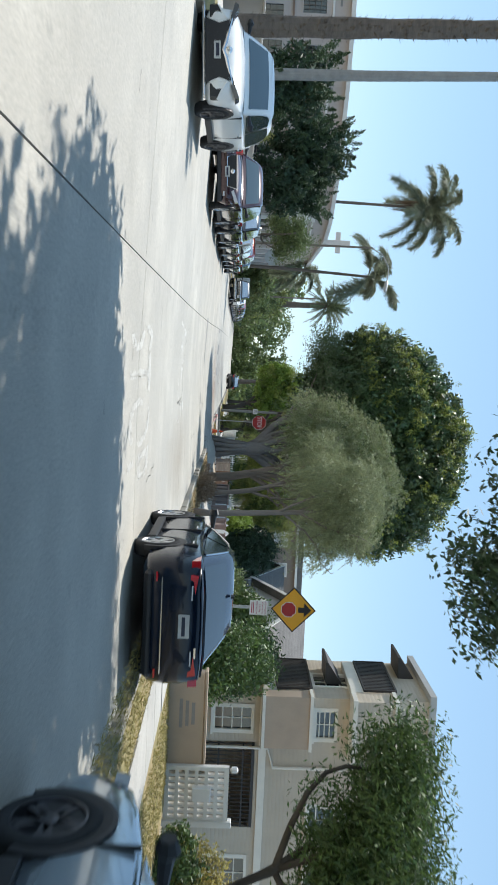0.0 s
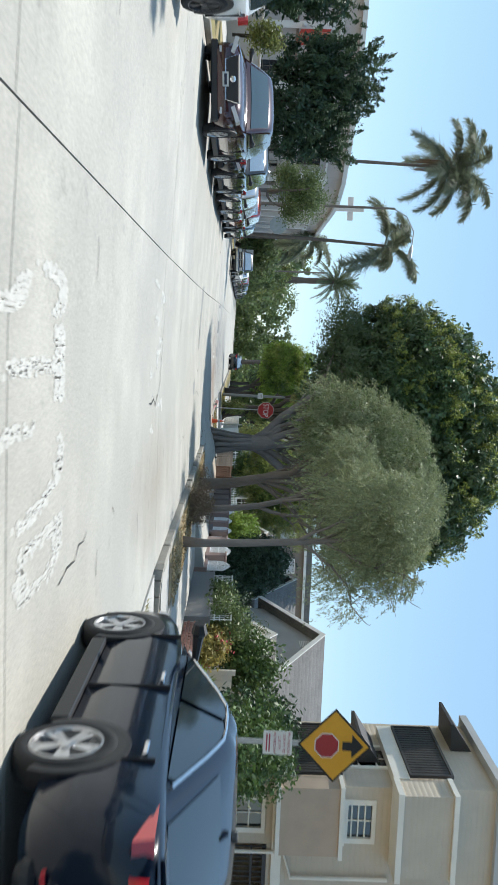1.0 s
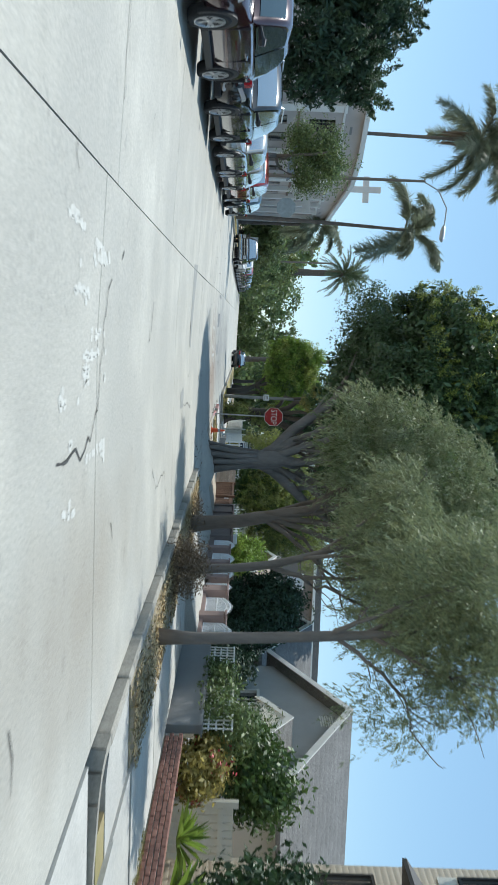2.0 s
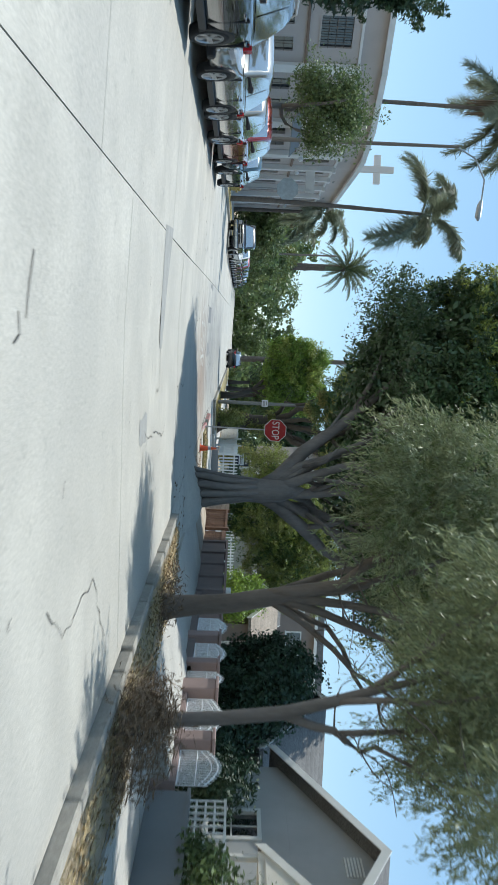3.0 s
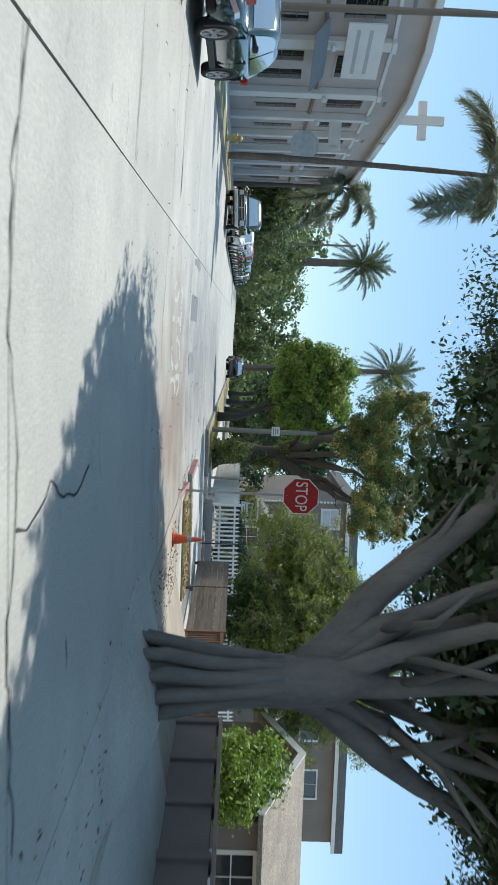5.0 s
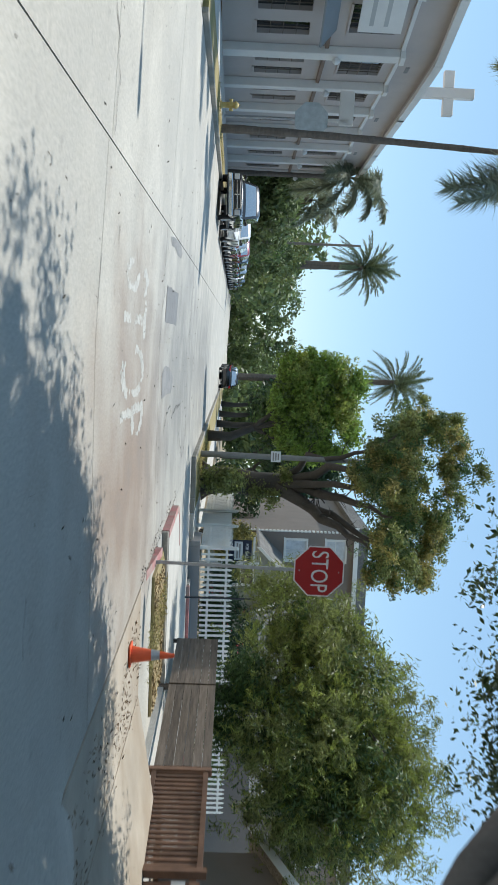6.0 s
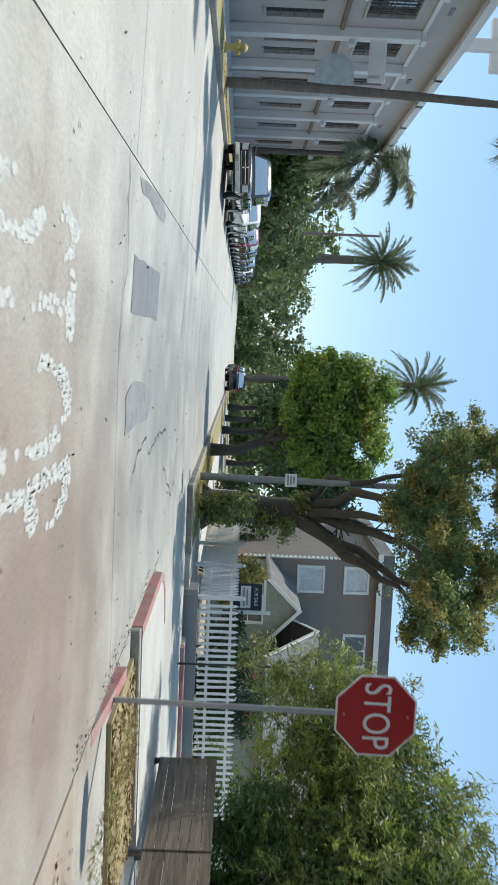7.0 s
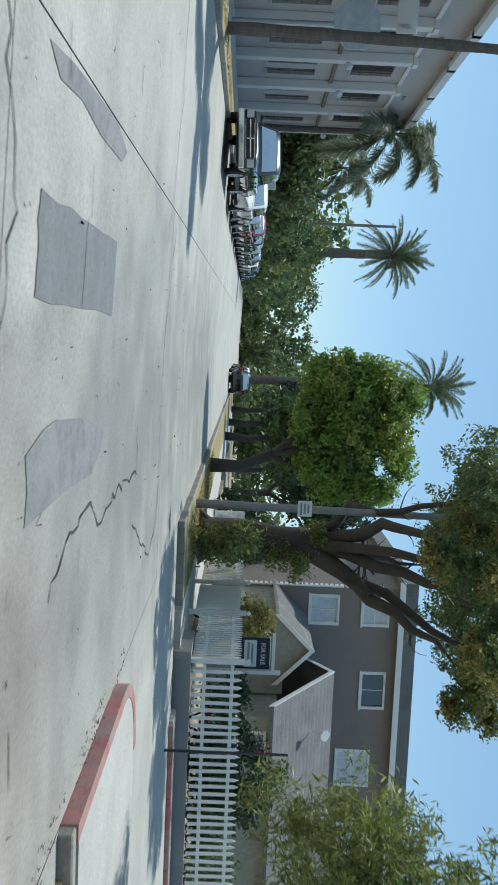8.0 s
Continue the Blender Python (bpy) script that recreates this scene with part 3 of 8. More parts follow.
# Kerb returns that curve into the driveway.
def kerb_return(points, label):
    top = tagged(thing("kerb", Matrix(), label, "kerb"), kind="structure")
    for (xa, ya, za), (xb, yb, zb) in zip(points, points[1:]):
        n = math.hypot(xb - xa, yb - ya)
        ox, oy = -(yb - ya) / n * 0.07, (xb - xa) / n * 0.07
        bm = bmesh.new()
        lo = [bm.verts.new((x + sx * ox, y + sx * oy, -0.2)) for x, y, sx in ((xa, ya, 1), (xa, ya, -1), (xb, yb, -1), (xb, yb, 1))]
        hi = [bm.verts.new((x + sx * ox * 0.8, y + sx * oy * 0.8, z)) for x, y, z, sx in ((xa, ya, za, 1), (xa, ya, za, -1), (xb, yb, zb, -1), (xb, yb, zb, 1))]
        bm.faces.new(hi)
        for k in range(4):
            bm.faces.new((lo[k], lo[(k + 1) % 4], hi[(k + 1) % 4], hi[k]))
        bmesh.ops.recalc_face_normals(bm, faces=bm.faces[:])
        part("kerb_stone", bm, M["kerb"], top)


kerb_return([(4.2, 23.3, 0.15), (4.24, 23.05, 0.14), (4.36, 22.85, 0.13), (4.6, 22.72, 0.12), (5.2, 22.68, 0.09), (6.4, 22.68, 0.05)], "worn pale kerb curving into a driveway")
kerb_return([(4.26, 19.95, 0.15), (4.3, 20.05, 0.13), (4.5, 20.12, 0.11), (5.6, 20.12, 0.05)], "low grey kerb turning into a driveway")

# Verges, lawn and pavement on the right.
def strip(name, x0, x1, y0, y1, lift, material, label, category, n=6):
    return sheet(name, [x0, x1], list(np.linspace(y0, y1, n)), lift, material, label=label, category=category, thick=0.3)


def verge_in(y):
    return right_x(y) + 0.14


strip("lawn", verge_in, 5.65, -12, 19.95, 0.135, M["lawn"], "dry yellow grass strip beside the kerb", "lawn")
strip("lawn", 5.0, 6.3, 22.76, 23.3, 0.09, M["lawn"], "narrow wedge of dry grass beside a driveway", "lawn", 3)
strip("lawn", 7.15, 10.2, -12, 27.3, 0.14, M["lawn"], "dry yellow lawn in front of beige flats", "lawn")
strip("verge", verge_in, 5.5, 25.2, 41.7, 0.12, M["soil"], "bare verge with leaf litter", "verge")
strip("pavement", lambda y: right_x(y) + 0.14 if y > 23.4 else 4.7, 7.3, 23.3, 25.2, 0.1, M["walk"], "pale concrete beside a driveway", "pavement")
strip("verge", lambda y: right_x(y) - 0.012, 8.3, 50.61, 57.29, 0.02, M["sand"], "bare sandy ground flush with the street", "verge")
sheet("pavement", [lambda y: right_x(y) - 0.012, 5.4, 7.2], [57.3, 59, 61.6], 0.006, M["road"], label="dusty pale concrete crossover before the corner", category="pavement")
strip("lawn", lambda y: 4.25, 6.9, 59.4, 61.54, 0.06, M["lawn"], "dry yellow grass at the street corner", "lawn")
strip("pavement", 8.25, 24, 73.7, 74.41, 0.1, M["walk"], "narrow concrete footway below a picket fence", "pavement")
verge_end = tagged(thing("kerb", Matrix(), "faded red painted kerb along a side street", "kerb"), kind="structure")
for k in range(9):
    part("kerb_stone", boxed(8.3 + 1.7 * k, 9.99 + 1.7 * k, 73.55, 73.69, -0.15, 0.12, 0.015), M["kerb_red"], verge_end)
verge_end = tagged(thing("kerb", Matrix(), "dirty grey kerb closing the verge at the crossing", "kerb"), kind="structure")
for k in range(3):
    part("kerb_stone", boxed(right_x(75) + 0.16 + 0.7 * k, right_x(75) + 0.85 + 0.7 * k, 75.0, 75.17, -0.15, 0.14, 0.02), M["kerb"], verge_end)
strip("pavement", 7.2, 10.0, 57.4, 65.4, 0.13, M["walk"], "pale concrete path to the corner", "pavement")
strip("garden", 7.55, 12.0, 27.3, 58, 0.10, M["soil"], "planted front garden soil", "garden")
strip("verge", verge_in, 6.0, 75.2, 150, 0.13, M["lawn"], "dry yellow verge under street trees", "verge", 12)
strip("pavement", 6.0, 8.2, 74.6, 150, 0.13, M["walk"], "pale concrete pavement in dappled shade", "pavement", 12)
sheet("garden", [8.2, 12, 16, 40], list(np.linspace(74.9, 150, 12)), 0.30, M["soil"], thick=0.5, label="shaded front gardens behind a white fence", category="garden")


def left_in(y):
    return left_x(y) - 0.14


strip("verge", lambda y: left_x(y) - 1.9, left_in, -12, 57.5, 0.135, M["lawn"], "dry verge behind parked cars", "verge", 10)
strip("pavement", lambda y: left_x(y) - 3.4, lambda y: left_x(y) - 1.9, -12, 57.5, 0.14, M["walk"], "pale concrete pavement", "pavement", 10)
strip("verge", lambda y: left_x(y) - 1.1, left_in, 64.4, 150, 0.135, M["lawn"], "dry yellow verge beside the kerb", "verge", 10)
strip("pavement", lambda y: left_x(y) - 2.9, lambda y: left_x(y) - 1.1, 64.4, 150, 0.14, M["walk"], "pale concrete pavement before a church", "pavement", 10)

# Patches and worn paint on the street.
def flat(name, outline, lift, material, label, category):
    bm = bmesh.new()
    vs = [bm.verts.new((x, y, rise(x, y) + lift)) for x, y in outline]
    bm.faces.new(vs)
    bmesh.ops.triangulate(bm, faces=bm.faces[:])
    for f in bm.faces:
        f.normal_update()
        if f.normal.z < 0:
            f.normal_flip()
    return tagged(part(name, bm, material), label, category, kind="structure")


def ragged(x0, x1, y0, y1, jag=0.06, n=7):
    pts = [(x0 + (x1 - x0) * k / n, y0) for k in range(n)] + [(x1, y0 + (y1 - y0) * k / n) for k in range(n)] + [(x1 - (x1 - x0) * k / n, y1) for k in range(n)] + [(x0, y1 - (y1 - y0) * k / n) for k in range(n)]
    return [(x + rng.normal() * jag, y + rng.normal() * jag) for x, y in pts]


flat("patch", ragged(-1.1, -0.4, 60.4, 63.65, 0.015), 0.006, M["asphalt"], "square dark grey asphalt patch in the street", "patch")
flat("patch", [(0.59, 60.3), (0.47, 60.8), (0.44, 61.2), (0.5, 62.1), (0.62, 62.9), (0.74, 63.4), (0.92, 63.2), (1.07, 62.75), (1.03, 61.6), (1.06, 60.3), (0.82, 60.36)], 0.006, M["asphalt_worn"], "worn grey patch in the street", "patch")
flat("patch", [(-1.98, 60.4), (-1.84, 60.75), (-1.90, 61.5), (-1.84, 62.4), (-1.87, 63.6), (-2.02, 63.9), (-2.14, 63.2), (-2.10, 62.0), (-2.06, 61.2)], 0.006, M["asphalt_worn"], "ragged dark patch beside the joint", "patch")
flat("patch", [(-1.70, 37.15), (-1.80, 38.7), (-0.7, 38.2), (0.37, 37.8), (0.36, 37.3), (-0.6, 37.25)], 0.004, M["pale_patch"], "tapering grey strip across the lane", "patch")
flat("patch", ragged(1.32, 1.72, 34.5, 35.5, 0.03, 4), 0.004, M["pale_patch"], "small grey patch in the lane", "patch")


def crack(points, width=0.03, name="crack"):
    bm = bmesh.new()
    pts = []
    for (xa, ya), (xb, yb) in zip(points, points[1:]):
        n = max(2, int(math.hypot(xb - xa, yb - ya) / 0.16))
        for k in range(n):
            pts.append((xa + (xb - xa) * k / n + rng.normal() * 0.035, ya + (yb - ya) * k / n + rng.normal() * 0.05))
    pts.append(points[-1])
    prev = None
    for i, (x, y) in enumerate(pts):
        xa, ya = pts[max(i - 1, 0)]
        xb, yb = pts[min(i + 1, len(pts) - 1)]
        d = math.hypot(xb - xa, yb - ya) or 1
        w = width * rng.uniform(0.25, 0.9) / 2
        nx, ny = -(yb - ya) / d * w, (xb - xa) / d * w
        cur = (bm.verts.new((x + nx, y + ny, rise(x, y) + 0.0075)), bm.verts.new((x - nx, y - ny, rise(x, y) + 0.0075)))
        if prev:
            bm.faces.new((prev[0], prev[1], cur[1], cur[0]))
        prev = cur
    bmesh.ops.recalc_face_normals(bm, faces=bm.faces[:])
    return tagged(part(name, bm, M["joint"]), "thin dark crack across the concrete street", "crack", kind="structure")


crack([(-0.5, 23.46), (0.29, 23.05), (0.76, 22.95), (1.06, 22.56), (1.08, 21.9), (1.04, 21.1)], 0.04)
crack([(1.85, 15.5), (1.95, 14.9), (2.0, 14.2)], 0.025)
crack([(0.37, 37.6), (1.02, 37.4), (1.11, 36.86)], 0.03)
crack([(1.6, 35.2), (1.71, 35.6), (1.77, 36.97), (2.02, 38.5), (1.73, 39.1)], 0.03)
crack([(-1.72, 42.05), (-0.9, 41.9), (0.06, 42.0), (1.3, 42.2), (1.82, 41.95), (3.4, 42.1)], 0.04)
crack([(1.35, 42.22), (1.21, 43.15), (1.41, 44.08), (1.26, 44.85)], 0.04)
crack([(1.71, 61.0), (1.49, 61.8), (1.37, 62.7), (1.65, 63.2), (1.49, 64.8), (1.61, 66.2), (0.93, 66.2)], 0.04)
crack([(2.21, 66), (3.11, 68), (2.82, 68.9), (2.21, 69.4)], 0.035)
crack([(-1.1, 62.0), (-0.75, 62.05), (-0.4, 62.0)], 0.03)
crack([(-3.2, 47.25), (-2.6, 47.2), (-1.9, 47.3)], 0.03)
crack([(-3.67, 51.7), (-2.6, 52.6), (-2.0, 52.5)], 0.03)
crack([(-2.15, 59.3), (-1.6, 59.6), (-1.0, 59.8), (0.2, 59.6)], 0.03)
crack([(-2.1, 70.1), (-0.35, 69.6), (0.73, 69.3), (2.6, 69.2)], 0.035)
crack([(-4.0, 74.9), (-2.2, 75.8), (-0.7, 76.5)], 0.02)
crack([(-5.6, 69.2), (-4, 69.6), (-2.6, 69.2)], 0.03)
crack([(-6, 24), (-4.2, 23.7), (-2.2, 23.6)], 0.02)
crack([(2.2, 28.4), (2.6, 29.2), (2.5, 30.6), (3.4, 31.4)], 0.02)
# short worn marks scattered over the concrete
for k in range(70):
    x, y = rng.uniform(-5.2, 3.2), rng.uniform(8, 84)
    w = rng.uniform(0.06, 0.5)
    crack([(x, y), (x + w, y + rng.normal() * 0.06)], rng.uniform(0.01, 0.03))


def text_mesh(name, body, material, depth=0.0):
    """A flat mesh of letters in the built-in font, centred."""
    cu = bpy.data.curves.new(name, 'FONT')
    cu.body, cu.align_x, cu.align_y, cu.extrude = body, 'CENTER', 'CENTER', depth
    ob = bpy.data.objects.new(name, cu)
    me = bpy.data.meshes.new_from_object(ob)
    me.name = name
    bpy.data.objects.remove(ob)
    me.materials.clear()
    me.materials.append(material)
    return me


def road_letters(body, x0, x1, y0, y1, material, label, keep=0.5, cell=0.05):
    """Letters painted on the road, stretched along it and worn down to flakes of paint."""
    me = text_mesh("road_marking", body, material)
    bm = bmesh.new()
    bm.from_mesh(me)
    bmesh.ops.triangulate(bm, faces=bm.faces[:])
    co = np.array([v.co[:2] for v in bm.verts])
    lo, hi = co.min(0), co.max(0)
    spot = np.array([x0, y0]) + (co - lo) / (hi - lo) * np.array([x1 - x0, y1 - y0])
    tris = [[v.index for v in f.verts] for f in bm.faces]
    gx, gy = np.meshgrid(np.arange(x0, x1, cell), np.arange(y0, y1, cell * 1.6))
    pts = np.stack([gx.ravel(), gy.ravel()], 1) + rng.uniform(-0.45, 0.45, (gx.size, 2)) * cell
    inside = np.zeros(len(pts), bool)
    for i, j, k in tris:
        p, q, r = spot[i], spot[j], spot[k]
        d = [(b[0] - a_[0]) * (pts[:, 1] - a_[1]) - (b[1] - a_[1]) * (pts[:, 0] - a_[0]) for a_, b in ((p, q), (q, r), (r, p))]
        inside |= ((d[0] >= 0) & (d[1] >= 0) & (d[2] >= 0)) | ((d[0] <= 0) & (d[1] <= 0) & (d[2] <= 0))
    bm.free()
    bm = bmesh.new()
    for x, y in pts[inside]:
        wear = 0.5 + 0.75 * noise.noise(Vector((x * 3.1, y * 1.3, 0.3))) + 0.3 * noise.noise(Vector((x * 14, y * 9, 2.0)))
        if wear > keep:
            continue
        n = 6
        w, l = cell * 0.8, cell * 1.25
        ring = []
        for k in range(n):
            t = 2 * math.pi * k / n
            f = rng.uniform(0.75, 1.25)
            px, py = x + w * f * math.cos(t), y + l * f * math.sin(t)
            ring.append(bm.verts.new((px, py, rise(px, py) + 0.003 + 0.0004 * (k % 2))))
        bm.faces.new(ring)
    return tagged(part("road_marking", bm, material), label, "road marking", kind="structure")


road_letters("STOP", -1.02, 1.3, 54.2, 56.9, M["paint"], "worn white painted word STOP on the road", 0.66)
road_letters("STOP", -0.47, 1.86, 11.55, 14.35, M["faint"], "almost worn away painted word STOP on the road", 0.6, 0.04)
road_letters("AHEAD", -0.9, 1.6, 21.2, 23.4, M["faint"], "almost worn away painted word AHEAD on the road", 0.36)


# ---- parked cars ----
def lathe(bm, profile, seg=28, cap=True):
    """Turn (radius, x) pairs round the x axis."""
    rings = [[bm.verts.new((x, r * math.cos(2 * math.pi * k / seg), r * math.sin(2 * math.pi * k / seg))) for k in range(seg)] for r, x in profile]
    for r0, r1 in zip(rings, rings[1:]):
        for k in range(seg):
            bm.faces.new((r0[k], r0[(k + 1) % seg], r1[(k + 1) % seg], r1[k]))
    if cap:
        bm.faces.new(rings[0][::-1])
        bm.faces.new(rings[-1])
    bmesh.ops.recalc_face_normals(bm, faces=bm.faces[:])
    return bm


def mesh_of(name, bm, material, smooth=True):
    me = bpy.data.meshes.new(name)
    bm.to_mesh(me)
    bm.free()
    me.materials.append(material)
    if smooth:
        me.polygons.foreach_set("use_smooth", [True] * len(me.polygons))
    return me


TYRE = mesh_of("tyre", lathe(bmesh.new(), [(0.225, -0.10), (0.29, -0.11), (0.325, -0.095), (0.335, -0.05), (0.335, 0.05), (0.325, 0.095), (0.29, 0.11), (0.225, 0.10), (0.222, -0.09)], cap=False), M["rubber"])


def rim_mesh(name, material, spokes=5, twin=True):
    bm = bmesh.new()
    lathe(bm, [(0.232, 0.03), (0.238, 0.105), (0.222, 0.108), (0.212, 0.06), (0.208, 0.02)], cap=False)
    for k in range(spokes):
        for off in ((-0.16, 0.16) if twin else (0.0,)):
            a = 2 * math.pi * k / spokes
            b = a + off
            wa, wb = 0.028, 0.022 if twin else 0.04
            ra, rb = 0.045, 0.215
            ca = Vector((0, math.cos(a), math.sin(a)))
            cb = Vector((0, math.cos(b), math.sin(b)))
            ta = Vector((0, -math.sin(a), math.cos(a)))
            tb = Vector((0, -math.sin(b), math.cos(b)))
            q = [ca * ra - ta * wa, ca * ra + ta * wa, cb * rb + tb * wb, cb * rb - tb * wb]
            f = [bm.verts.new(p + Vector((0.09, 0, 0))) for p in q]
            g = [bm.verts.new(p + Vector((0.045, 0, 0))) for p in q]
            bm.faces.new(f)
            for i in range(4):
                bm.faces.new((g[i], g[(i + 1) % 4], f[(i + 1) % 4], f[i]))
    lathe(bm, [(0.06, 0.03), (0.06, 0.092), (0.03, 0.10)], 14)
    bmesh.ops.recalc_face_normals(bm, faces=bm.faces[:])
    return mesh_of(name, bm, material, False)


RIM = rim_mesh("rim", M["alloy"])
RIM_DARK = rim_mesh("rim", mat("dark_alloy", (0.1, 0.1, 0.11), 0.35, metal=0.8, bump=0.0))
WELL = mesh_of("brake_disc", lathe(bmesh.new(), [(0.215, 0.0), (0.215, 0.02), (0.05, 0.022)]), M["plastic"])


def car(label, m, length, width, height, paint, body, cabin, wheels, category="car", group="parked cars", rim=RIM, scale_wheel=1.0, chrome=True, kind="suv", clad=None, rails=False, trim_arc=False, glazing=None):
    """A car that faces its own +y. body: stations (y, half width, low, shoulder, top); cabin: (front base, front top, rear top, rear base, belt, roof, base half width, roof half width)."""
    glazing = glazing or M["glare_car_glass"]
    top = thing("car" if category == "car" else "pickup_truck", m, label, category, group)
    bm = bmesh.new()
    rings = []
    for y, w, lo, zs, zt in body:
        half = [(0.0, lo), (0.80 * w, lo), (0.955 * w, lo + 0.07), (w, lo + 0.38 * (zs - lo)), (0.995 * w, lo + 0.62 * (zs - lo)), (0.965 * w, zs - 0.05), (0.92 * w, zs), (0.62 * w, zt - 0.015), (0.3 * w, zt), (0.0, zt + 0.004)]
        ring = [bm.verts.new((x, y, z)) for x, z in half] + [bm.verts.new((-x, y, z)) for x, z in half[-2:0:-1]]
        rings.append(ring)
    n = len(rings[0])
    for r0, r1 in zip(rings, rings[1:]):
        for k in range(n):
            bm.faces.new((r0[k], r0[(k + 1) % n], r1[(k + 1) % n], r1[k]))
    bm.faces.new(rings[0])
    bm.faces.new(rings[-1][::-1])
    bmesh.ops.recalc_face_normals(bm, faces=bm.faces[:])
    shell = part("body", bm, paint, top, smooth=True)
    fb, ft, rt, rb, zb, zr, wb, wr = cabin
    def side(z):
        return wb + (wr - wb) * (z - zb) / (zr - zb)
    # the glasshouse: a smooth roof line swept across the car
    ctrl = [(fb + (fb - ft) * 0.1, zb - 0.02), (fb, zb), (ft, zr - 0.035), ((ft + rt) / 2, zr), (rt, zr - 0.045), (rb, zb), (rb - 0.1, zb - 0.02)]
    def spline(u):
        k = min(int(u), len(ctrl) - 4)
        p0, p1, p2, p3 = (Vector(c) for c in ctrl[k:k + 4])
        w = u - k
        return 0.5 * (2 * p1 + (p2 - p0) * w + (2 * p0 - 5 * p1 + 4 * p2 - p3) * w * w + (3 * p1 - p0 - 3 * p2 + p3) * w ** 3)
    N = 20
    line = [spline(4.0 * k / N * 0.99999) for k in range(N + 1)]
    across = [(-1.0, -0.075), (-0.955, -0.03), (-0.88, -0.008), (-0.5, 0.008), (0.0, 0.014), (0.5, 0.008), (0.88, -0.008), (0.955, -0.03), (1.0, -0.075)]
    def skin(p, c):
        x, dz = c
        z = max(p.y + dz, zb - 0.02)
        return Vector((x * side(p.y) if abs(x) < 1 else x * side(z), p.x, z))
    bm = bmesh.new()
    grid = [[bm.verts.new(skin(p, c)) for c in across] for p in line]
    base = [[bm.verts.new((sx * wb, p.x, zb - 0.03)) for sx in (-1, 1)] for p in line]
    for k in range(N):
        for c in range(8):
            bm.faces.new((grid[k][c], grid[k][c + 1], grid[k + 1][c + 1], grid[k + 1][c]))
        for s_, col in ((0, 0), (1, 8)):
            try:
                bm.faces.new((base[k][s_], base[k + 1][s_], grid[k + 1][col], grid[k][col]))
            except ValueError:
                pass
    bmesh.ops.recalc_face_normals(bm, faces=bm.faces[:])
    part("cabin", bm, paint, shell, smooth=True)

    def glass_skin(name, k0, k1, cols):
        bm = bmesh.new()
        rows_ = []
        for k in range(k0, k1 + 1):
            d = line[min(k + 1, N)] - line[max(k - 1, 0)]
            nrm = Vector((0, -d.y, d.x))
            nrm = nrm.normalized() if nrm.z > 0 or abs(nrm.z) < 1e-6 else (-nrm).normalized()
            rows_.append([bm.verts.new(skin(line[k], across[c]) + nrm * 0.008) for c in cols])
        for r0, r1 in zip(rows_, rows_[1:]):
            for c in range(len(cols) - 1):
                bm.faces.new((r0[c], r0[c + 1], r1[c + 1], r1[c]))
        bmesh.ops.recalc_face_normals(bm, faces=bm.faces[:])
        return part(name, bm, glazing, top, smooth=True)
    inner = [2, 3, 4, 5, 6]
    glass_skin("windscreen", 1, 4, inner)
    glass_skin("rear_window", 16, 19, inner)
    zlo = zb + 0.035
    def edge_z(y):
        for a, b in zip(line, line[1:]):
            if (a.x - y) * (b.x - y) <= 0:
                return a.y + (b.y - a.y) * (y - a.x) / ((b.x - a.x) or 1e-6)
        return zb
    def yf(z):
        return fb + (ft - fb) * (z - zb) / (zr - 0.03 - zb)
    def yr(z):
        return rb + (rt - rb) * (z - zb) / (zr - 0.03 - zb)
    yb1 = (ft + rt) / 2 + 0.02
    def side_pane(y0, y1, sx):
        bm = bmesh.new()
        n = 8
        lo_, hi_ = [], []
        for k in range(n + 1):
            y = y0 + (y1 - y0) * k / n
            z = max(edge_z(y) - 0.105, zlo + 0.004)
            lo_.append(bm.verts.new((sx * (side(zlo) + 0.014), y, zlo)))
            hi_.append(bm.verts.new((sx * (side(z) + 0.014), y, z)))
        for k in range(n):
            bm.faces.new((lo_[k], lo_[k + 1], hi_[k + 1], hi_[k]))
        bmesh.ops.recalc_face_normals(bm, faces=bm.faces[:])
        return part("side_window", bm, glazing, top)
    tail = rb + 0.34 * abs(rb - rt) + 0.1
    for sx in (1, -1):
        side_pane(fb - 0.24, yb1 + 0.04, sx)
        side_pane(yb1 - 0.04, tail, sx)
        if trim_arc:
            pts = []
            for k in range(13):
                y = fb - 0.16 + (tail - 0.1 - fb + 0.16) * k / 12
                z = max(edge_z(y) - 0.085, zlo)
                pts.append((sx * (side(z) + 0.016), y, z))
            part("window_trim", tube(bmesh.new(), pts, [0.013] * 13, 6), M["chrome"], top)
    if rails:
        for sx in (1, -1):
            bm = bmesh.new()
            tube(bm, [(sx * (wr - 0.08), ft - 0.1, zr - 0.02), (sx * (wr - 0.08), ft - 0.25, zr + 0.06), (sx * (wr - 0.08), rt + 0.25, zr + 0.06), (sx * (wr - 0.08), rt + 0.1, zr - 0.03)], [0.018] * 4, 6)
            part("roof_rail", bm, M["alloy"], top)
    # wheels, arches, sills
    wx = width / 2
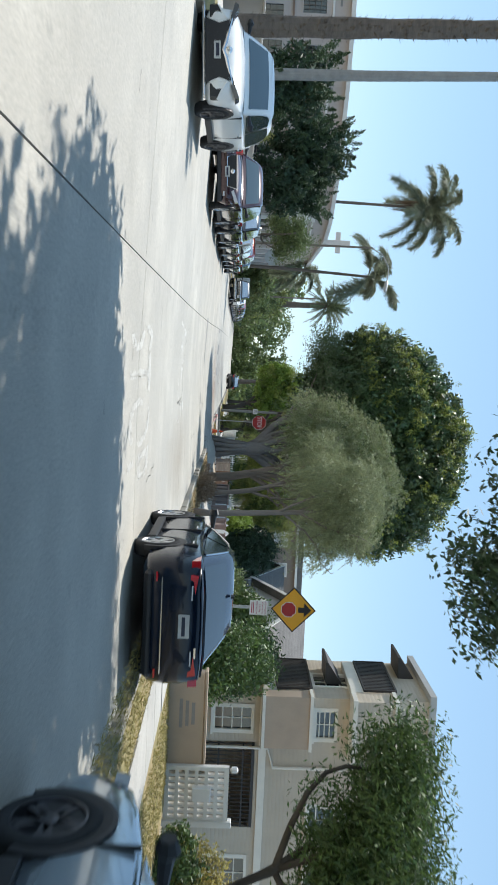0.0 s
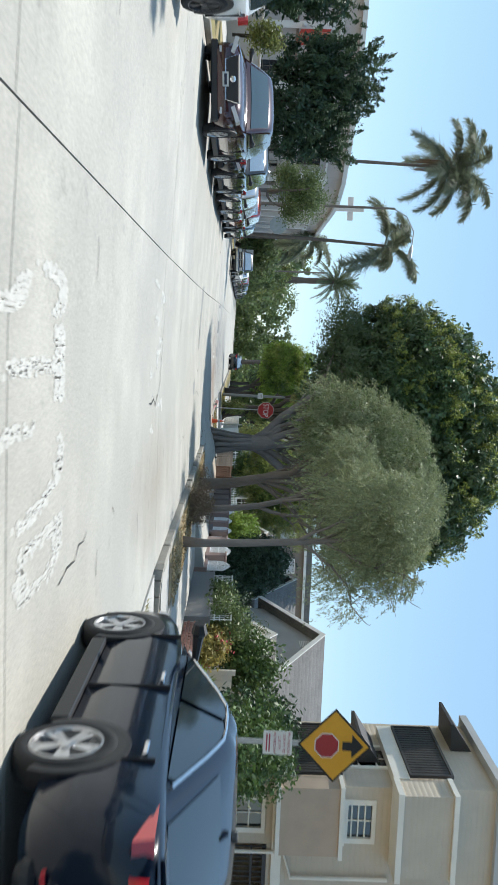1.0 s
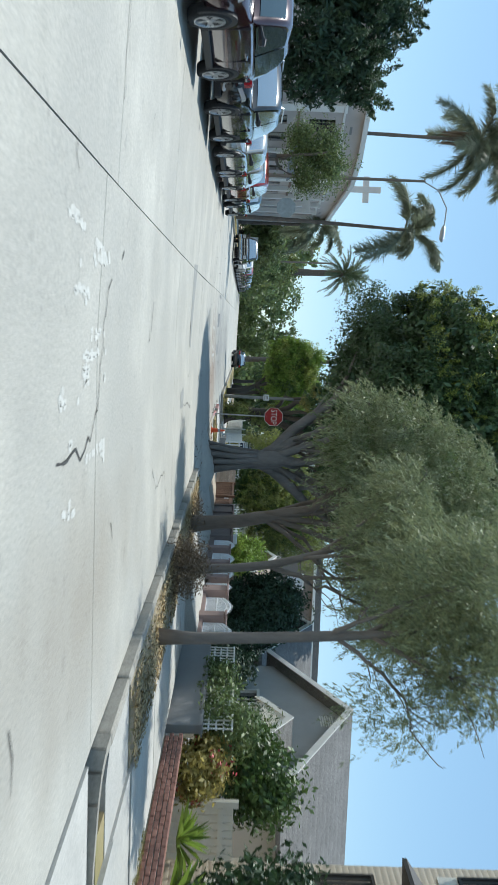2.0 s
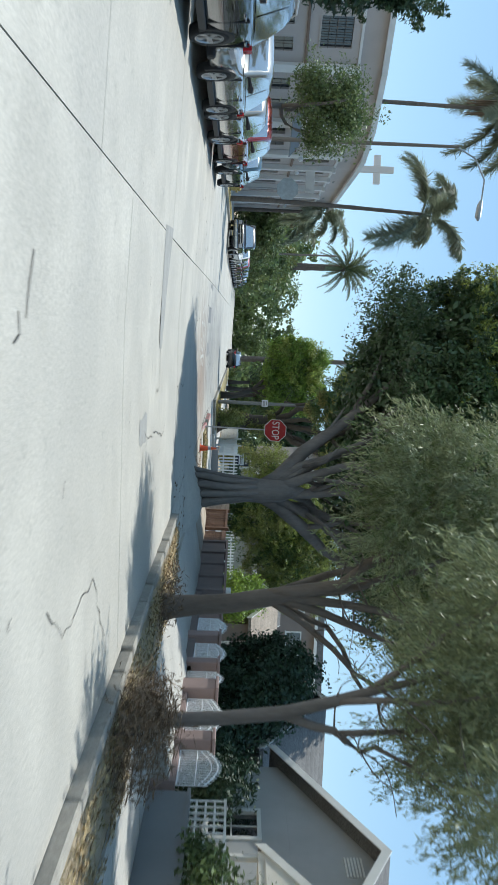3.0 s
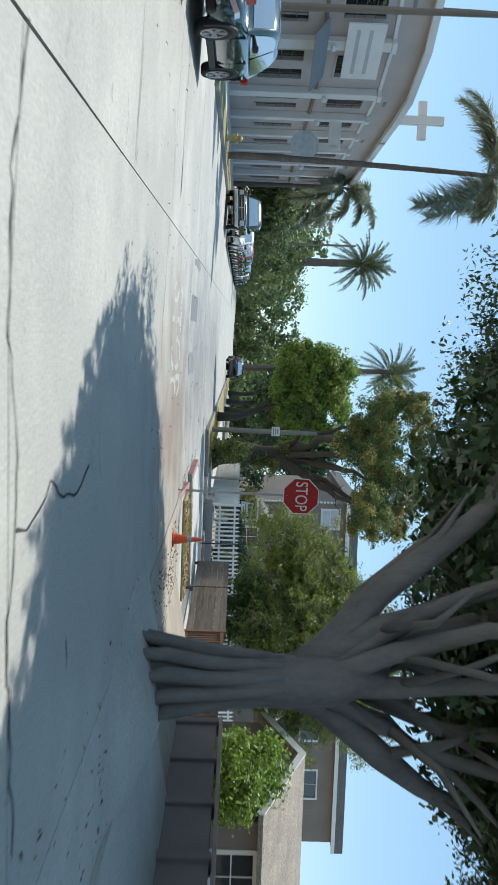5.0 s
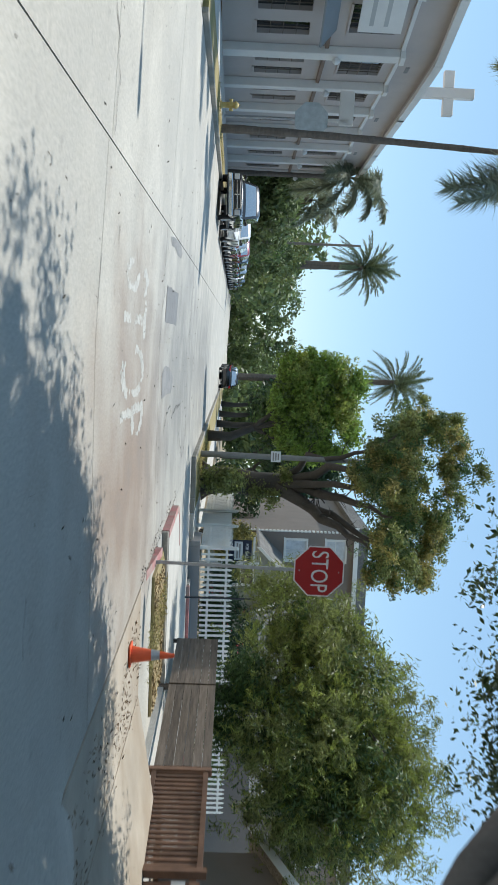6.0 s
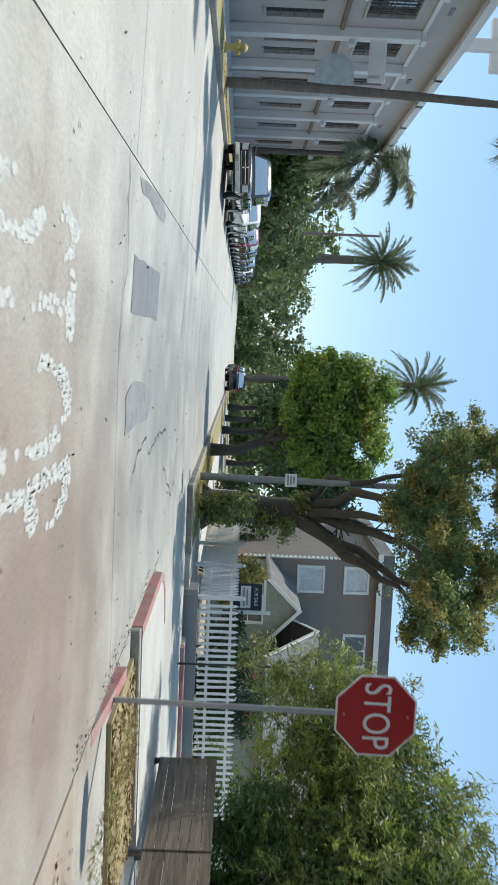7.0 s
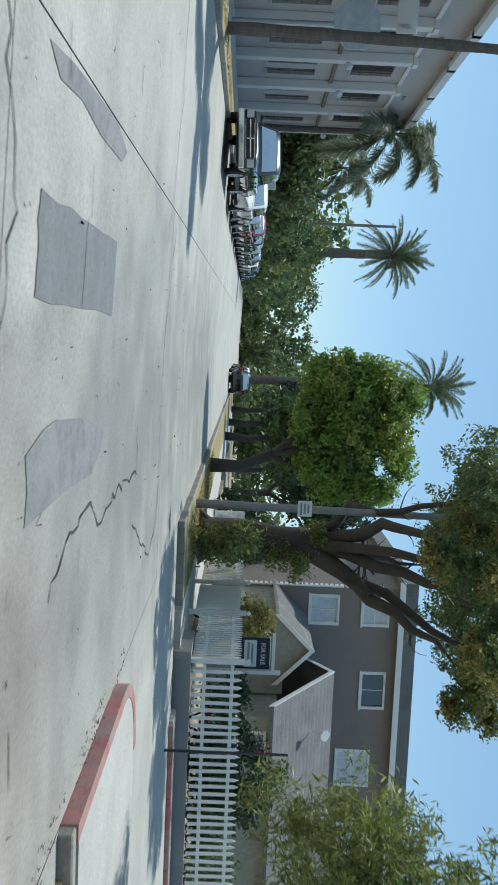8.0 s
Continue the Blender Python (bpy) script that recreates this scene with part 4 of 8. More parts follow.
    for y in wheels:
        for sx in (1, -1):
            bm = bmesh.new()
            lathe(bm, [(0.395 * scale_wheel, -0.06), (0.40 * scale_wheel, 0.012), (0.37 * scale_wheel, 0.016), (0.10, 0.004)], 26)
            bmesh.ops.delete(bm, geom=[v for v in bm.verts if v.co.z < -0.22 * scale_wheel], context='VERTS')
            ob = part("wheel_arch", bm, M["plastic"], top, smooth=False)
            ob.matrix_basis = pose(sx * (wx - 0.008), y, 0.35 * scale_wheel, 0, 0, 0 if sx > 0 else 180)
            w = new("wheel", TYRE)
            w.parent = top
            w.matrix_basis = pose(sx * (wx - 0.085), y, 0.335 * scale_wheel, 0, 0, 0 if sx > 0 else 180) @ Matrix.Diagonal((1, scale_wheel, scale_wheel, 1))
            for me in (rim, WELL):
                r = new("rim" if me is rim else "brake_disc", me)
                r.parent = w
    for sx in (1, -1):
        low = body[len(body) // 2][2]
        part("sill", boxed(sx * (wx - 0.02) - 0.03, sx * (wx - 0.02) + 0.03, wheels[1] + 0.42, wheels[0] - 0.42, low - 0.03, low + 0.10, 0.012), clad or M["plastic"], top)
        bm = bmesh.new()
        my, mz = yf(zlo) - 0.22, zlo + 0.06
        tube(bm, [(sx * (side(zlo) - 0.02), my, mz), (sx * (wx + 0.06), my + 0.02, mz + 0.02), (sx * (wx + 0.10), my + 0.02, mz + 0.03), (sx * (wx + 0.19), my, mz + 0.03)], [0.03, 0.05, 0.075, 0.05], 8)
        part("mirror", bm, M["plastic"], top)
        for hy in (yb1 + 0.12, tail + 0.1):
            part("door_handle", boxed(sx * (wx - 0.012) - 0.022, sx * (wx - 0.012) + 0.022, hy - 0.02, hy + 0.16, zb - 0.14, zb - 0.105, 0.008), M["chrome"] if chrome else paint, top)
        for dy in (yb1, fb - 0.05, tail + 0.02):
            part("door_seam", boxed(sx * (wx - 0.018) - 0.02, sx * (wx - 0.018) + 0.02, dy - 0.004, dy + 0.004, low + 0.12, zb - 0.05), M["plastic"], top)
    return top


def bars_on(parent, name, x0, x1, y, z0, z1, rows, material, cols=1):
    """Unreadable print: one dark bar a line on a plate that faces -y."""
    for k in range(rows):
        za = z0 + (z1 - z0) * (k + 0.2) / rows
        zb = z0 + (z1 - z0) * (k + 0.75) / rows
        inset = (x1 - x0) * 0.06 * (k % 3)
        part(name, boxed(x0 + inset, x1 - inset, y - 0.004, y + 0.004, za, zb), material, parent)


SALOON = [(-2.40, 0.52, 0.50, 0.84, 0.88), (-2.385, 0.66, 0.40, 0.93, 0.97), (-2.33, 0.78, 0.32, 1.00, 1.04), (-2.22, 0.855, 0.26, 1.03, 1.075), (-2.0, 0.905, 0.21, 1.03, 1.08), (-1.7, 0.925, 0.19, 1.02, 1.07), (-1.2, 0.93, 0.18, 1.0, 1.04), (-0.5, 0.925, 0.18, 0.975, 1.0), (0.6, 0.925, 0.18, 0.96, 0.98), (1.1, 0.925, 0.18, 0.94, 0.98), (1.6, 0.92, 0.19, 0.87, 0.92), (1.95, 0.885, 0.20, 0.79, 0.85), (2.2, 0.81, 0.23, 0.70, 0.75), (2.34, 0.68, 0.28, 0.60, 0.63), (2.40, 0.5, 0.34, 0.52, 0.54)]


def silver_saloon():
    paint = BLUE
    top = car("pale silver-blue saloon car parked at the kerb", pose(3.8, 3.95, 0.0), 4.8, 1.86, 1.44, paint, SALOON, (1.12, 0.25, -0.65, -2.02, 0.985, 1.44, 0.82, 0.60), (1.33, -1.27), kind="fast", rim=RIM_DARK, scale_wheel=1.02)
    for sx in (1, -1):
        part("headlamp", prism(bmesh.new(), [(sx * 0.45, 0.66), (sx * 0.78, 0.74), (sx * 0.80, 0.64), (sx * 0.5, 0.60)], "y", 2.0, 2.27), M["lamp_clear"], top)
    part("grille", boxed(-0.4, 0.4, 2.2, 2.41, 0.36, 0.48, 0.02), M["plastic"], top)
    return top


def sedan():
    paint = car_paint("dark_blue_paint", (0.003, 0.008, 0.02), 0.0, 0.4, 0.2)
    body = SALOON
    top = car("dark blue four-door saloon car parked at the kerb", pose(3.62, 14.1, 0.0, 0, 0, -1.0), 4.8, 1.86, 1.46, paint, body, (1.12, 0.25, -0.65, -2.02, 0.985, 1.46, 0.82, 0.60), (1.33, -1.27), kind="fast", trim_arc=True, glazing=M["tint_glass"], scale_wheel=1.02)
    for sx in (1, -1):
        bm = bmesh.new()
        prism(bm, [(sx * 0.26, 0.93), (sx * 0.50, 0.965), (sx * 0.68, 0.995), (sx * 0.70, 0.885), (sx * 0.55, 0.89), (sx * 0.40, 0.905)], "y", -2.385, -2.2)
        part("tail_lamp", bm, M["lamp_red"], top, "red tail lamp lens")
        bm = bmesh.new()
        prism(bm, [(-2.27, 1.01), (-2.30, 0.89), (-2.08, 0.945), (-1.90, 1.005)], "x", sx * 0.70, sx * 0.868)
        part("tail_lamp", bm, M["lamp_red"], top, "red tail lamp lens")
        part("reversing_lamp", boxed(sx * 0.45 - 0.10, sx * 0.45 + 0.10, -2.397, -2.36, 0.905, 0.925), M["lamp_clear"], top)
        part("reflector", boxed(sx * 0.66 - 0.06, sx * 0.66 + 0.06, -2.39, -2.3, 0.42, 0.445), M["lamp_red"], top)
        bm = bmesh.new()
        prism(bm, [(sx * 0.45, 0.66), (sx * 0.78, 0.74), (sx * 0.80, 0.64), (sx * 0.5, 0.60)], "y", 2.0, 2.27)
        part("headlamp", bm, M["lamp_clear"], top)
    part("chrome_strip", boxed(-0.66, 0.66, -2.412, -2.38, 0.50, 0.515), M["chrome"], top)
    part("lower_bumper", boxed(-0.74, 0.74, -2.38, -2.2, 0.26, 0.40, 0.05), M["plastic"], top, "black lower bumper")
    part("boot_edge", tube(bmesh.new(), [(-0.74, -2.24, 1.055), (-0.4, -2.32, 1.085), (0.4, -2.32, 1.085), (0.74, -2.24, 1.055)], [0.015, 0.022, 0.022, 0.015], 6), paint, top)
    plate = part("number_plate", boxed(-0.16, 0.16, -2.425, -2.40, 0.74, 0.89), M["plate"], top)
    bars_on(plate, "print", -0.13, 0.13, -2.4265, 0.77, 0.855, 1, M["navy"])
    part("badge", boxed(0.30, 0.44, -2.40, -2.385, 0.96, 0.985), M["chrome"], top)
    part("antenna", boxed(-0.02, 0.02, -0.75, -0.63, 1.44, 1.49, 0.008), M["plastic"], top)
    return top


def suv_front(top, zg, zh, wf, yfront, paint, grille_chrome=True, plate=True):
    """Grille, lamps, bumper and plate on a nose at y = yfront."""
    gr = part("grille", boxed(-0.52, 0.52, yfront - 0.12, yfront + 0.012, zg - 0.16, zg + 0.14, 0.03), M["plastic"], top)
    if grille_chrome:
        bm = bmesh.new()
        tube(bm, [(-0.54, yfront + 0.015, zg + 0.15), (0.54, yfront + 0.015, zg + 0.15), (0.44, yfront + 0.015, zg - 0.17), (-0.44, yfront + 0.015, zg - 0.17), (-0.54, yfront + 0.015, zg + 0.15)], [0.016] * 5, 6)
        part("grille_frame", bm, M["chrome"], gr)
        bm = bmesh.new()
        for k in range(4):
            box(bm, -0.5, 0.5, yfront + 0.008, yfront + 0.02, zg - 0.13 + 0.07 * k, zg - 0.11 + 0.07 * k)
        part("grille_bar", bm, M["plastic"], gr)
        bm = lathe(bmesh.new(), [(0.07, -0.01), (0.07, 0.01), (0.03, 0.015)], 16)
        ob = part("badge", bm, M["chrome"], gr)
        ob.matrix_basis = pose(0, yfront + 0.02, zg, 0, 0, 90)
    for sx in (1, -1):
        bm = bmesh.new()
        prism(bm, [(sx * 0.56, zh - 0.05), (sx * (wf - 0.05), zh + 0.07), (sx * (wf - 0.02), zh - 0.02), (sx * 0.60, zh - 0.13)], "y", yfront - 0.30, yfront - 0.015)
        part("headlamp", bm, M["lamp_clear"], top)
        part("fog_lamp", boxed(sx * 0.66 - 0.08, sx * 0.66 + 0.08, yfront - 0.08, yfront + 0.004, 0.42, 0.50, 0.02), M["lamp_clear"], top)
    part("bumper", boxed(-wf + 0.08, wf - 0.08, yfront - 0.2, yfront + 0.006, 0.24, 0.40, 0.03), M["plastic"], top)
    if plate:
        p = part("number_plate", boxed(-0.16, 0.16, yfront + 0.012, yfront + 0.028, 0.50, 0.64), M["plate"], top)
        bars = boxed(-0.12, 0.12, yfront + 0.026, yfront + 0.031, 0.54, 0.60)
        part("print", bars, M["navy"], p)


def sport_front(top, w, yf, paint):
    """A black lower nose with a chrome V and two framed lamp recesses."""
    nose = part("grille", prism(bmesh.new(), [(-0.60, 0.26), (0.60, 0.26), (0.50, 0.52), (0.56, 0.72), (0.22, 0.66), (0.0, 0.60), (-0.22, 0.66), (-0.56, 0.72), (-0.50, 0.52)], "y", yf - 0.14, yf + 0.016), M["plastic"], top, "black lower nose")
    part("badge", lathe(bmesh.new(), [(0.075, -0.01), (0.075, 0.012), (0.03, 0.02)], 18), M["chrome"], nose).matrix_basis = pose(0, yf - 0.005, 0.70, 0, 0, 90)
    part("chrome_wing", tube(bmesh.new(), [(-0.74, yf - 0.13, 0.80), (-0.42, yf - 0.01, 0.72), (-0.14, yf + 0.02, 0.655), (0, yf + 0.022, 0.60), (0.14, yf + 0.02, 0.655), (0.42, yf - 0.01, 0.72), (0.74, yf - 0.13, 0.80)], [0.015, 0.03, 0.035, 0.03, 0.035, 0.03, 0.015], 6), M["chrome"], nose)
    for k in range(4):
        z = 0.31 + 0.055 * k
        part("grille_bar", boxed(-0.5, 0.5, yf + 0.017, yf + 0.024, z, z + 0.018), M["plastic"], nose)
    p = part("number_plate", boxed(-0.16, 0.16, yf + 0.018, yf + 0.034, 0.42, 0.55), M["plate"], top)
    part("print", boxed(-0.12, 0.12, yf + 0.033, yf + 0.037, 0.46, 0.52), M["navy"], p)
    for sx in (1, -1):
        part("headlamp", prism(bmesh.new(), [(sx * 0.46, 0.765), (sx * 0.66, 0.83), (sx * 0.86, 0.90), (sx * 0.90, 0.82), (sx * 0.64, 0.745)], "y", yf - 0.40, yf - 0.06), M["lamp_dark"], top, "slim dark headlamp")
        rec = part("lamp_recess", prism(bmesh.new(), [(sx * 0.60, 0.34), (sx * 0.84, 0.34), (sx * 0.86, 0.48), (sx * 0.60, 0.62)], "y", yf - 0.3, yf - 0.02), M["plastic"], top)
        part("recess_frame", tube(bmesh.new(), [(sx * 0.58, yf - 0.03, 0.34), (sx * 0.56, yf - 0.01, 0.50), (sx * 0.58, yf - 0.015, 0.66), (sx * 0.80, yf - 0.06, 0.52), (sx * 0.88, yf - 0.12, 0.48)], [0.03, 0.035, 0.035, 0.03, 0.02], 6), paint, rec)
    part("lip", boxed(-w + 0.1, w - 0.1, yf - 0.22, yf + 0.01, 0.20, 0.25, 0.012), M["chrome"], top)


def suv(label, x, y, paint, h=1.66, length=4.6, wid=1.86, heading=180.0, rails=False, rim=RIM, chrome=True, boxy=0.0, z=None, group="parked cars", sport=False):
    """A tall five-door car; boxy 0..1 squares off nose and tail."""
    k = length / 4.6
    w = wid / 2
    hb = h * 0.615
    body = [(-2.28 * k, w * 0.80, 0.40, hb - 0.1, hb - 0.05), (-2.2 * k, w * 0.93, 0.28, hb, hb + 0.03), (-1.9 * k, w * 0.985, 0.24, hb + 0.01, hb + 0.04), (-1.0 * k, w, 0.22, hb, hb + 0.03), (0.3 * k, w, 0.22, hb - 0.01, hb + 0.02), (0.95 * k, w, 0.22, hb - 0.03, hb + 0.02), (1.5 * k, w * 0.985, 0.23, hb - 0.10 + 0.05 * boxy, hb - 0.03 + 0.04 * boxy), (1.95 * k, w * 0.95, 0.24, hb - 0.17 + 0.10 * boxy, hb - 0.10 + 0.09 * boxy), (2.2 * k, w * 0.87, 0.28, hb - 0.27 + 0.15 * boxy, hb - 0.2 + 0.14 * boxy), (2.30 * k, w * 0.74, 0.36, hb - 0.40 + 0.16 * boxy, hb - 0.36 + 0.16 * boxy)]
    cabin = (1.02 * k, 0.28 * k, -1.55 * k, -2.15 * k, hb, h, w * 0.90, w * 0.68)
    if z is None:
        z = rise(x, y)
    top = car(label, pose(x, y, z, 0, -2.3 if x < 0 else 0, 0) @ pose(0, 0, 0, 0, 0, heading), length, wid, h, paint, body, cabin, (1.36 * k, -1.32 * k), rim=rim, scale_wheel=1.06, chrome=chrome, rails=rails, group=group, glazing=M["dim_glass"] if sport or wid > 1.9 else None)
    if sport:
        sport_front(top, w, 2.30 * k, paint)
    else:
        suv_front(top, hb - 0.32, hb - 0.24, w, 2.30 * k, paint, chrome)
    for sx in (1, -1):
        bm = bmesh.new()
        prism(bm, [(sx * 0.62, hb - 0.02), (sx * (w - 0.02), hb - 0.0), (sx * (w - 0.01), hb - 0.16), (sx * 0.66, hb - 0.17)], "y", -2.26 * k, -2.05 * k)
        part("tail_lamp", bm, M["lamp_red"], top, "red tail lamp lens")
    return top


def pickup(label, x, y, paint, h=1.92, length=5.6, wid=1.98, heading=180.0, z=None, group="parked cars"):
    k, w = length / 5.6, wid / 2
    hb = h * 0.60
    body = [(-2.78 * k, w * 0.96, 0.55, hb - 0.03, hb - 0.02), (-2.7 * k, w, 0.45, hb, hb), (-1.0 * k, w, 0.40, hb, hb), (0.5 * k, w, 0.38, hb, hb + 0.02), (1.2 * k, w, 0.38, hb - 0.01, hb + 0.03), (2.2 * k, w * 0.985, 0.40, hb - 0.05, hb), (2.66 * k, w * 0.97, 0.42, hb - 0.08, hb - 0.03), (2.78 * k, w * 0.93, 0.48, hb - 0.12, hb - 0.08)]
    cabin = (1.25 * k, 0.62 * k, -0.75 * k, -1.0 * k, hb, h, w * 0.92, w * 0.74)
    if z is None:
        z = rise(x, y)
    top = car(label, pose(x, y, z, 0, -2.0 if x < 0 else 0, 0) @ pose(0, 0, 0, 0, 0, heading), length, wid, h, paint, body, cabin, (1.75 * k, -1.65 * k), category="pickup truck", scale_wheel=1.12, group=group)
    yf = 2.80 * k
    gr = part("grille", boxed(-0.62, 0.62, yf - 0.08, yf + 0.01, hb - 0.42, hb - 0.14, 0.02), M["plastic"], top)
    bm = bmesh.new()
    tube(bm, [(-0.64, yf + 0.012, hb - 0.13), (0.64, yf + 0.012, hb - 0.13), (0.64, yf + 0.012, hb - 0.43), (-0.64, yf + 0.012, hb - 0.43), (-0.64, yf + 0.012, hb - 0.13)], [0.022] * 5, 6)
    box(bm, -0.62, 0.62, yf + 0.006, yf + 0.022, hb - 0.30, hb - 0.26)
    box(bm, -0.02, 0.02, yf + 0.006, yf + 0.022, hb - 0.42, hb - 0.14)
    part("grille_frame", bm, M["chrome"], gr)
    for sx in (1, -1):
        part("headlamp", boxed(sx * 0.80 - 0.13, sx * 0.80 + 0.13, yf - 0.1, yf + 0.006, hb - 0.40, hb - 0.16, 0.02), M["lamp_clear"], top)
    part("bumper", boxed(-w + 0.02, w - 0.02, yf - 0.12, yf + 0.07, 0.48, 0.68, 0.03), M["chrome"], top, "chrome front bumper")
    part("number_plate", boxed(-0.16, 0.16, yf + 0.07, yf + 0.082, 0.52, 0.65), M["plate"], top)
    return top


WHITE, SILVER, BLACK = car_paint("white_paint_car", (0.88, 0.87, 0.84), coat=0.35), car_paint("silver_paint_car", (0.42, 0.42, 0.40), 0.6), car_paint("black_paint_car", (0.012, 0.012, 0.014), 0.2)
MAROON, RED, TEAL = car_paint("maroon_paint_car", (0.045, 0.012, 0.016), 0.3), car_paint("red_paint_car", (0.28, 0.02, 0.02), 0.2), car_paint("dark_teal_paint_car", (0.025, 0.06, 0.07), 0.3)
BEIGE, BLUE = car_paint("champagne_paint_car", (0.36, 0.34, 0.30), 0.6), car_paint("pale_blue_paint_car", (0.34, 0.40, 0.45), 0.6)

sedan()
silver_saloon()
suv("white sport utility car with a black lower nose", -5.85, 19.9, WHITE, h=1.64, length=4.64, sport=True, rim=RIM_DARK)
suv("dark maroon sport utility car with a chrome-framed grille", -5.78, 30.6, MAROON, h=1.72, length=4.9, wid=1.93)
suv("black sport utility car with roof rails", -5.85, 36.6, BLACK, h=1.78, length=4.7, rails=True, boxy=1.0)
suv("silver estate car parked in a row", -5.95, 41.9, SILVER, h=1.58, length=4.6)
suv("champagne hatchback parked in a row", -6.05, 45.6, BEIGE, h=1.55, length=4.3)
suv("dark red people carrier parked in a row", -6.3, 49.8, RED, h=1.80, length=4.9, boxy=0.6)
suv("dark teal small car with sky glare put into its windscreen", -6.4, 55.1, TEAL, h=1.62, length=4.4, boxy=0.6)
pickup("black and chrome pickup truck parked by a church", -6.85, 87.9, car_paint("grey_truck_paint", (0.05, 0.05, 0.053), 0.3), h=1.95)
far = [("white", WHITE, 94.6), ("silver", SILVER, 100.2), ("dark red", RED, 105.8), ("black", BLACK, 111.5), ("silver", SILVER, 117.4), ("pale blue", BLUE, 123.2), ("white", WHITE, 130), ("black", BLACK, 137), ("silver", SILVER, 144)]
for word, paint, y in far:
    suv(word + " car parked in a row under trees", left_x(y) + 1.15, y, paint, h=1.55 + 0.12 * (int(y * 10) % 3), length=4.5, group="cars parked far down the street")
for word, paint, y in [("black", BLACK, 128), ("dark teal", TEAL, 139), ("silver", SILVER, 146)]:
    suv(word + " car parked on the shady side", right_x(y) - 1.15, y, paint, h=1.75, length=4.7, heading=0.0, group="cars parked far down the street", z=0.0)


# ---- buildings, walls and fences ----
def gable_roof(parent, x0, x1, y0, y1, ze, zr, axis, material, over=0.35, name="roof", thick=0.12):
    """Two slopes with the ridge along an axis, overhanging, with white barge boards."""
    bm = bmesh.new()
    if axis == "x":
        ym = (y0 + y1) / 2
        k = (zr - ze) / (ym - y0)
        out = [(y0 - over, ze - k * over), (ym, zr), (y1 + over, ze - k * over), (y1 + over, ze - k * over - thick), (ym, zr - thick), (y0 - over, ze - k * over - thick)]
        prism(bm, out, "x", x0 - over, x1 + over)
    else:
        xm = (x0 + x1) / 2
        k = (zr - ze) / (xm - x0)
        out = [(x0 - over, ze - k * over), (xm, zr), (x1 + over, ze - k * over), (x1 + over, ze - k * over - thick), (xm, zr - thick), (x0 - over, ze - k * over - thick)]
        prism(bm, out, "y", y0 - over, y1 + over)
    roof = part(name, bm, material, parent)
    for end in (0, 1):
        bm = bmesh.new()
        if axis == "x":
            xe = (x0 - over - 0.03) if end == 0 else (x1 + over)
            for (ya, za), (yb, zb) in ((out[0], out[1]), (out[1], out[2])):
                prism(bm, [(ya, za + 0.03), (yb, zb + 0.03), (yb, zb - 0.19), (ya, za - 0.19)], "x", xe, xe + 0.03)
        else:
            ye = (y0 - over - 0.03) if end == 0 else (y1 + over)
            for (xa, za), (xb, zb) in ((out[0], out[1]), (out[1], out[2])):
                prism(bm, [(xa, za + 0.03), (xb, zb + 0.03), (xb, zb - 0.19), (xa, za - 0.19)], "y", ye, ye + 0.03)
        part("barge_board", bm, M["white"], roof)
    return roof


def gable_wall(bm, axis, at, thick, u0, u1, z0, ze, zr):
    return prism(bm, [(u0, z0), (u1, z0), (u1, ze), ((u0 + u1) / 2, zr), (u0, ze)], axis, at, at + thick)


def louvred(parent, axis, u0, u1, z0, z1, w, out, n=9):
    """A dark slatted balcony screen: frame and slats."""
    def b(bm, ua, ub, za, zb, wa, wb):
        lo, hi = sorted((w + out * wa, w + out * wb))
        return box(bm, ua, ub, lo, hi, za, zb) if axis == "x" else box(bm, lo, hi, ua, ub, za, zb)
    bm = bmesh.new()
    b(bm, u0, u1, z0, z0 + 0.06, 0, 0.08)
    b(bm, u0, u1, z1 - 0.06, z1, 0, 0.08)
    b(bm, u0, u0 + 0.06, z0 + 0.06, z1 - 0.06, 0, 0.08)
    b(bm, u1 - 0.06, u1, z0 + 0.06, z1 - 0.06, 0, 0.08)
    scr = part("balcony_screen", bm, M["louvre"], parent)
    k = max(4, int((u1 - u0) / 0.14))
    for i in range(k):
        u = u0 + 0.06 + (u1 - u0 - 0.12) * (i + 0.5) / k
        part("slat", b(bmesh.new(), u - 0.045, u + 0.045, z0 + 0.06, z1 - 0.06, 0.025, 0.05), M["louvre"], scr)


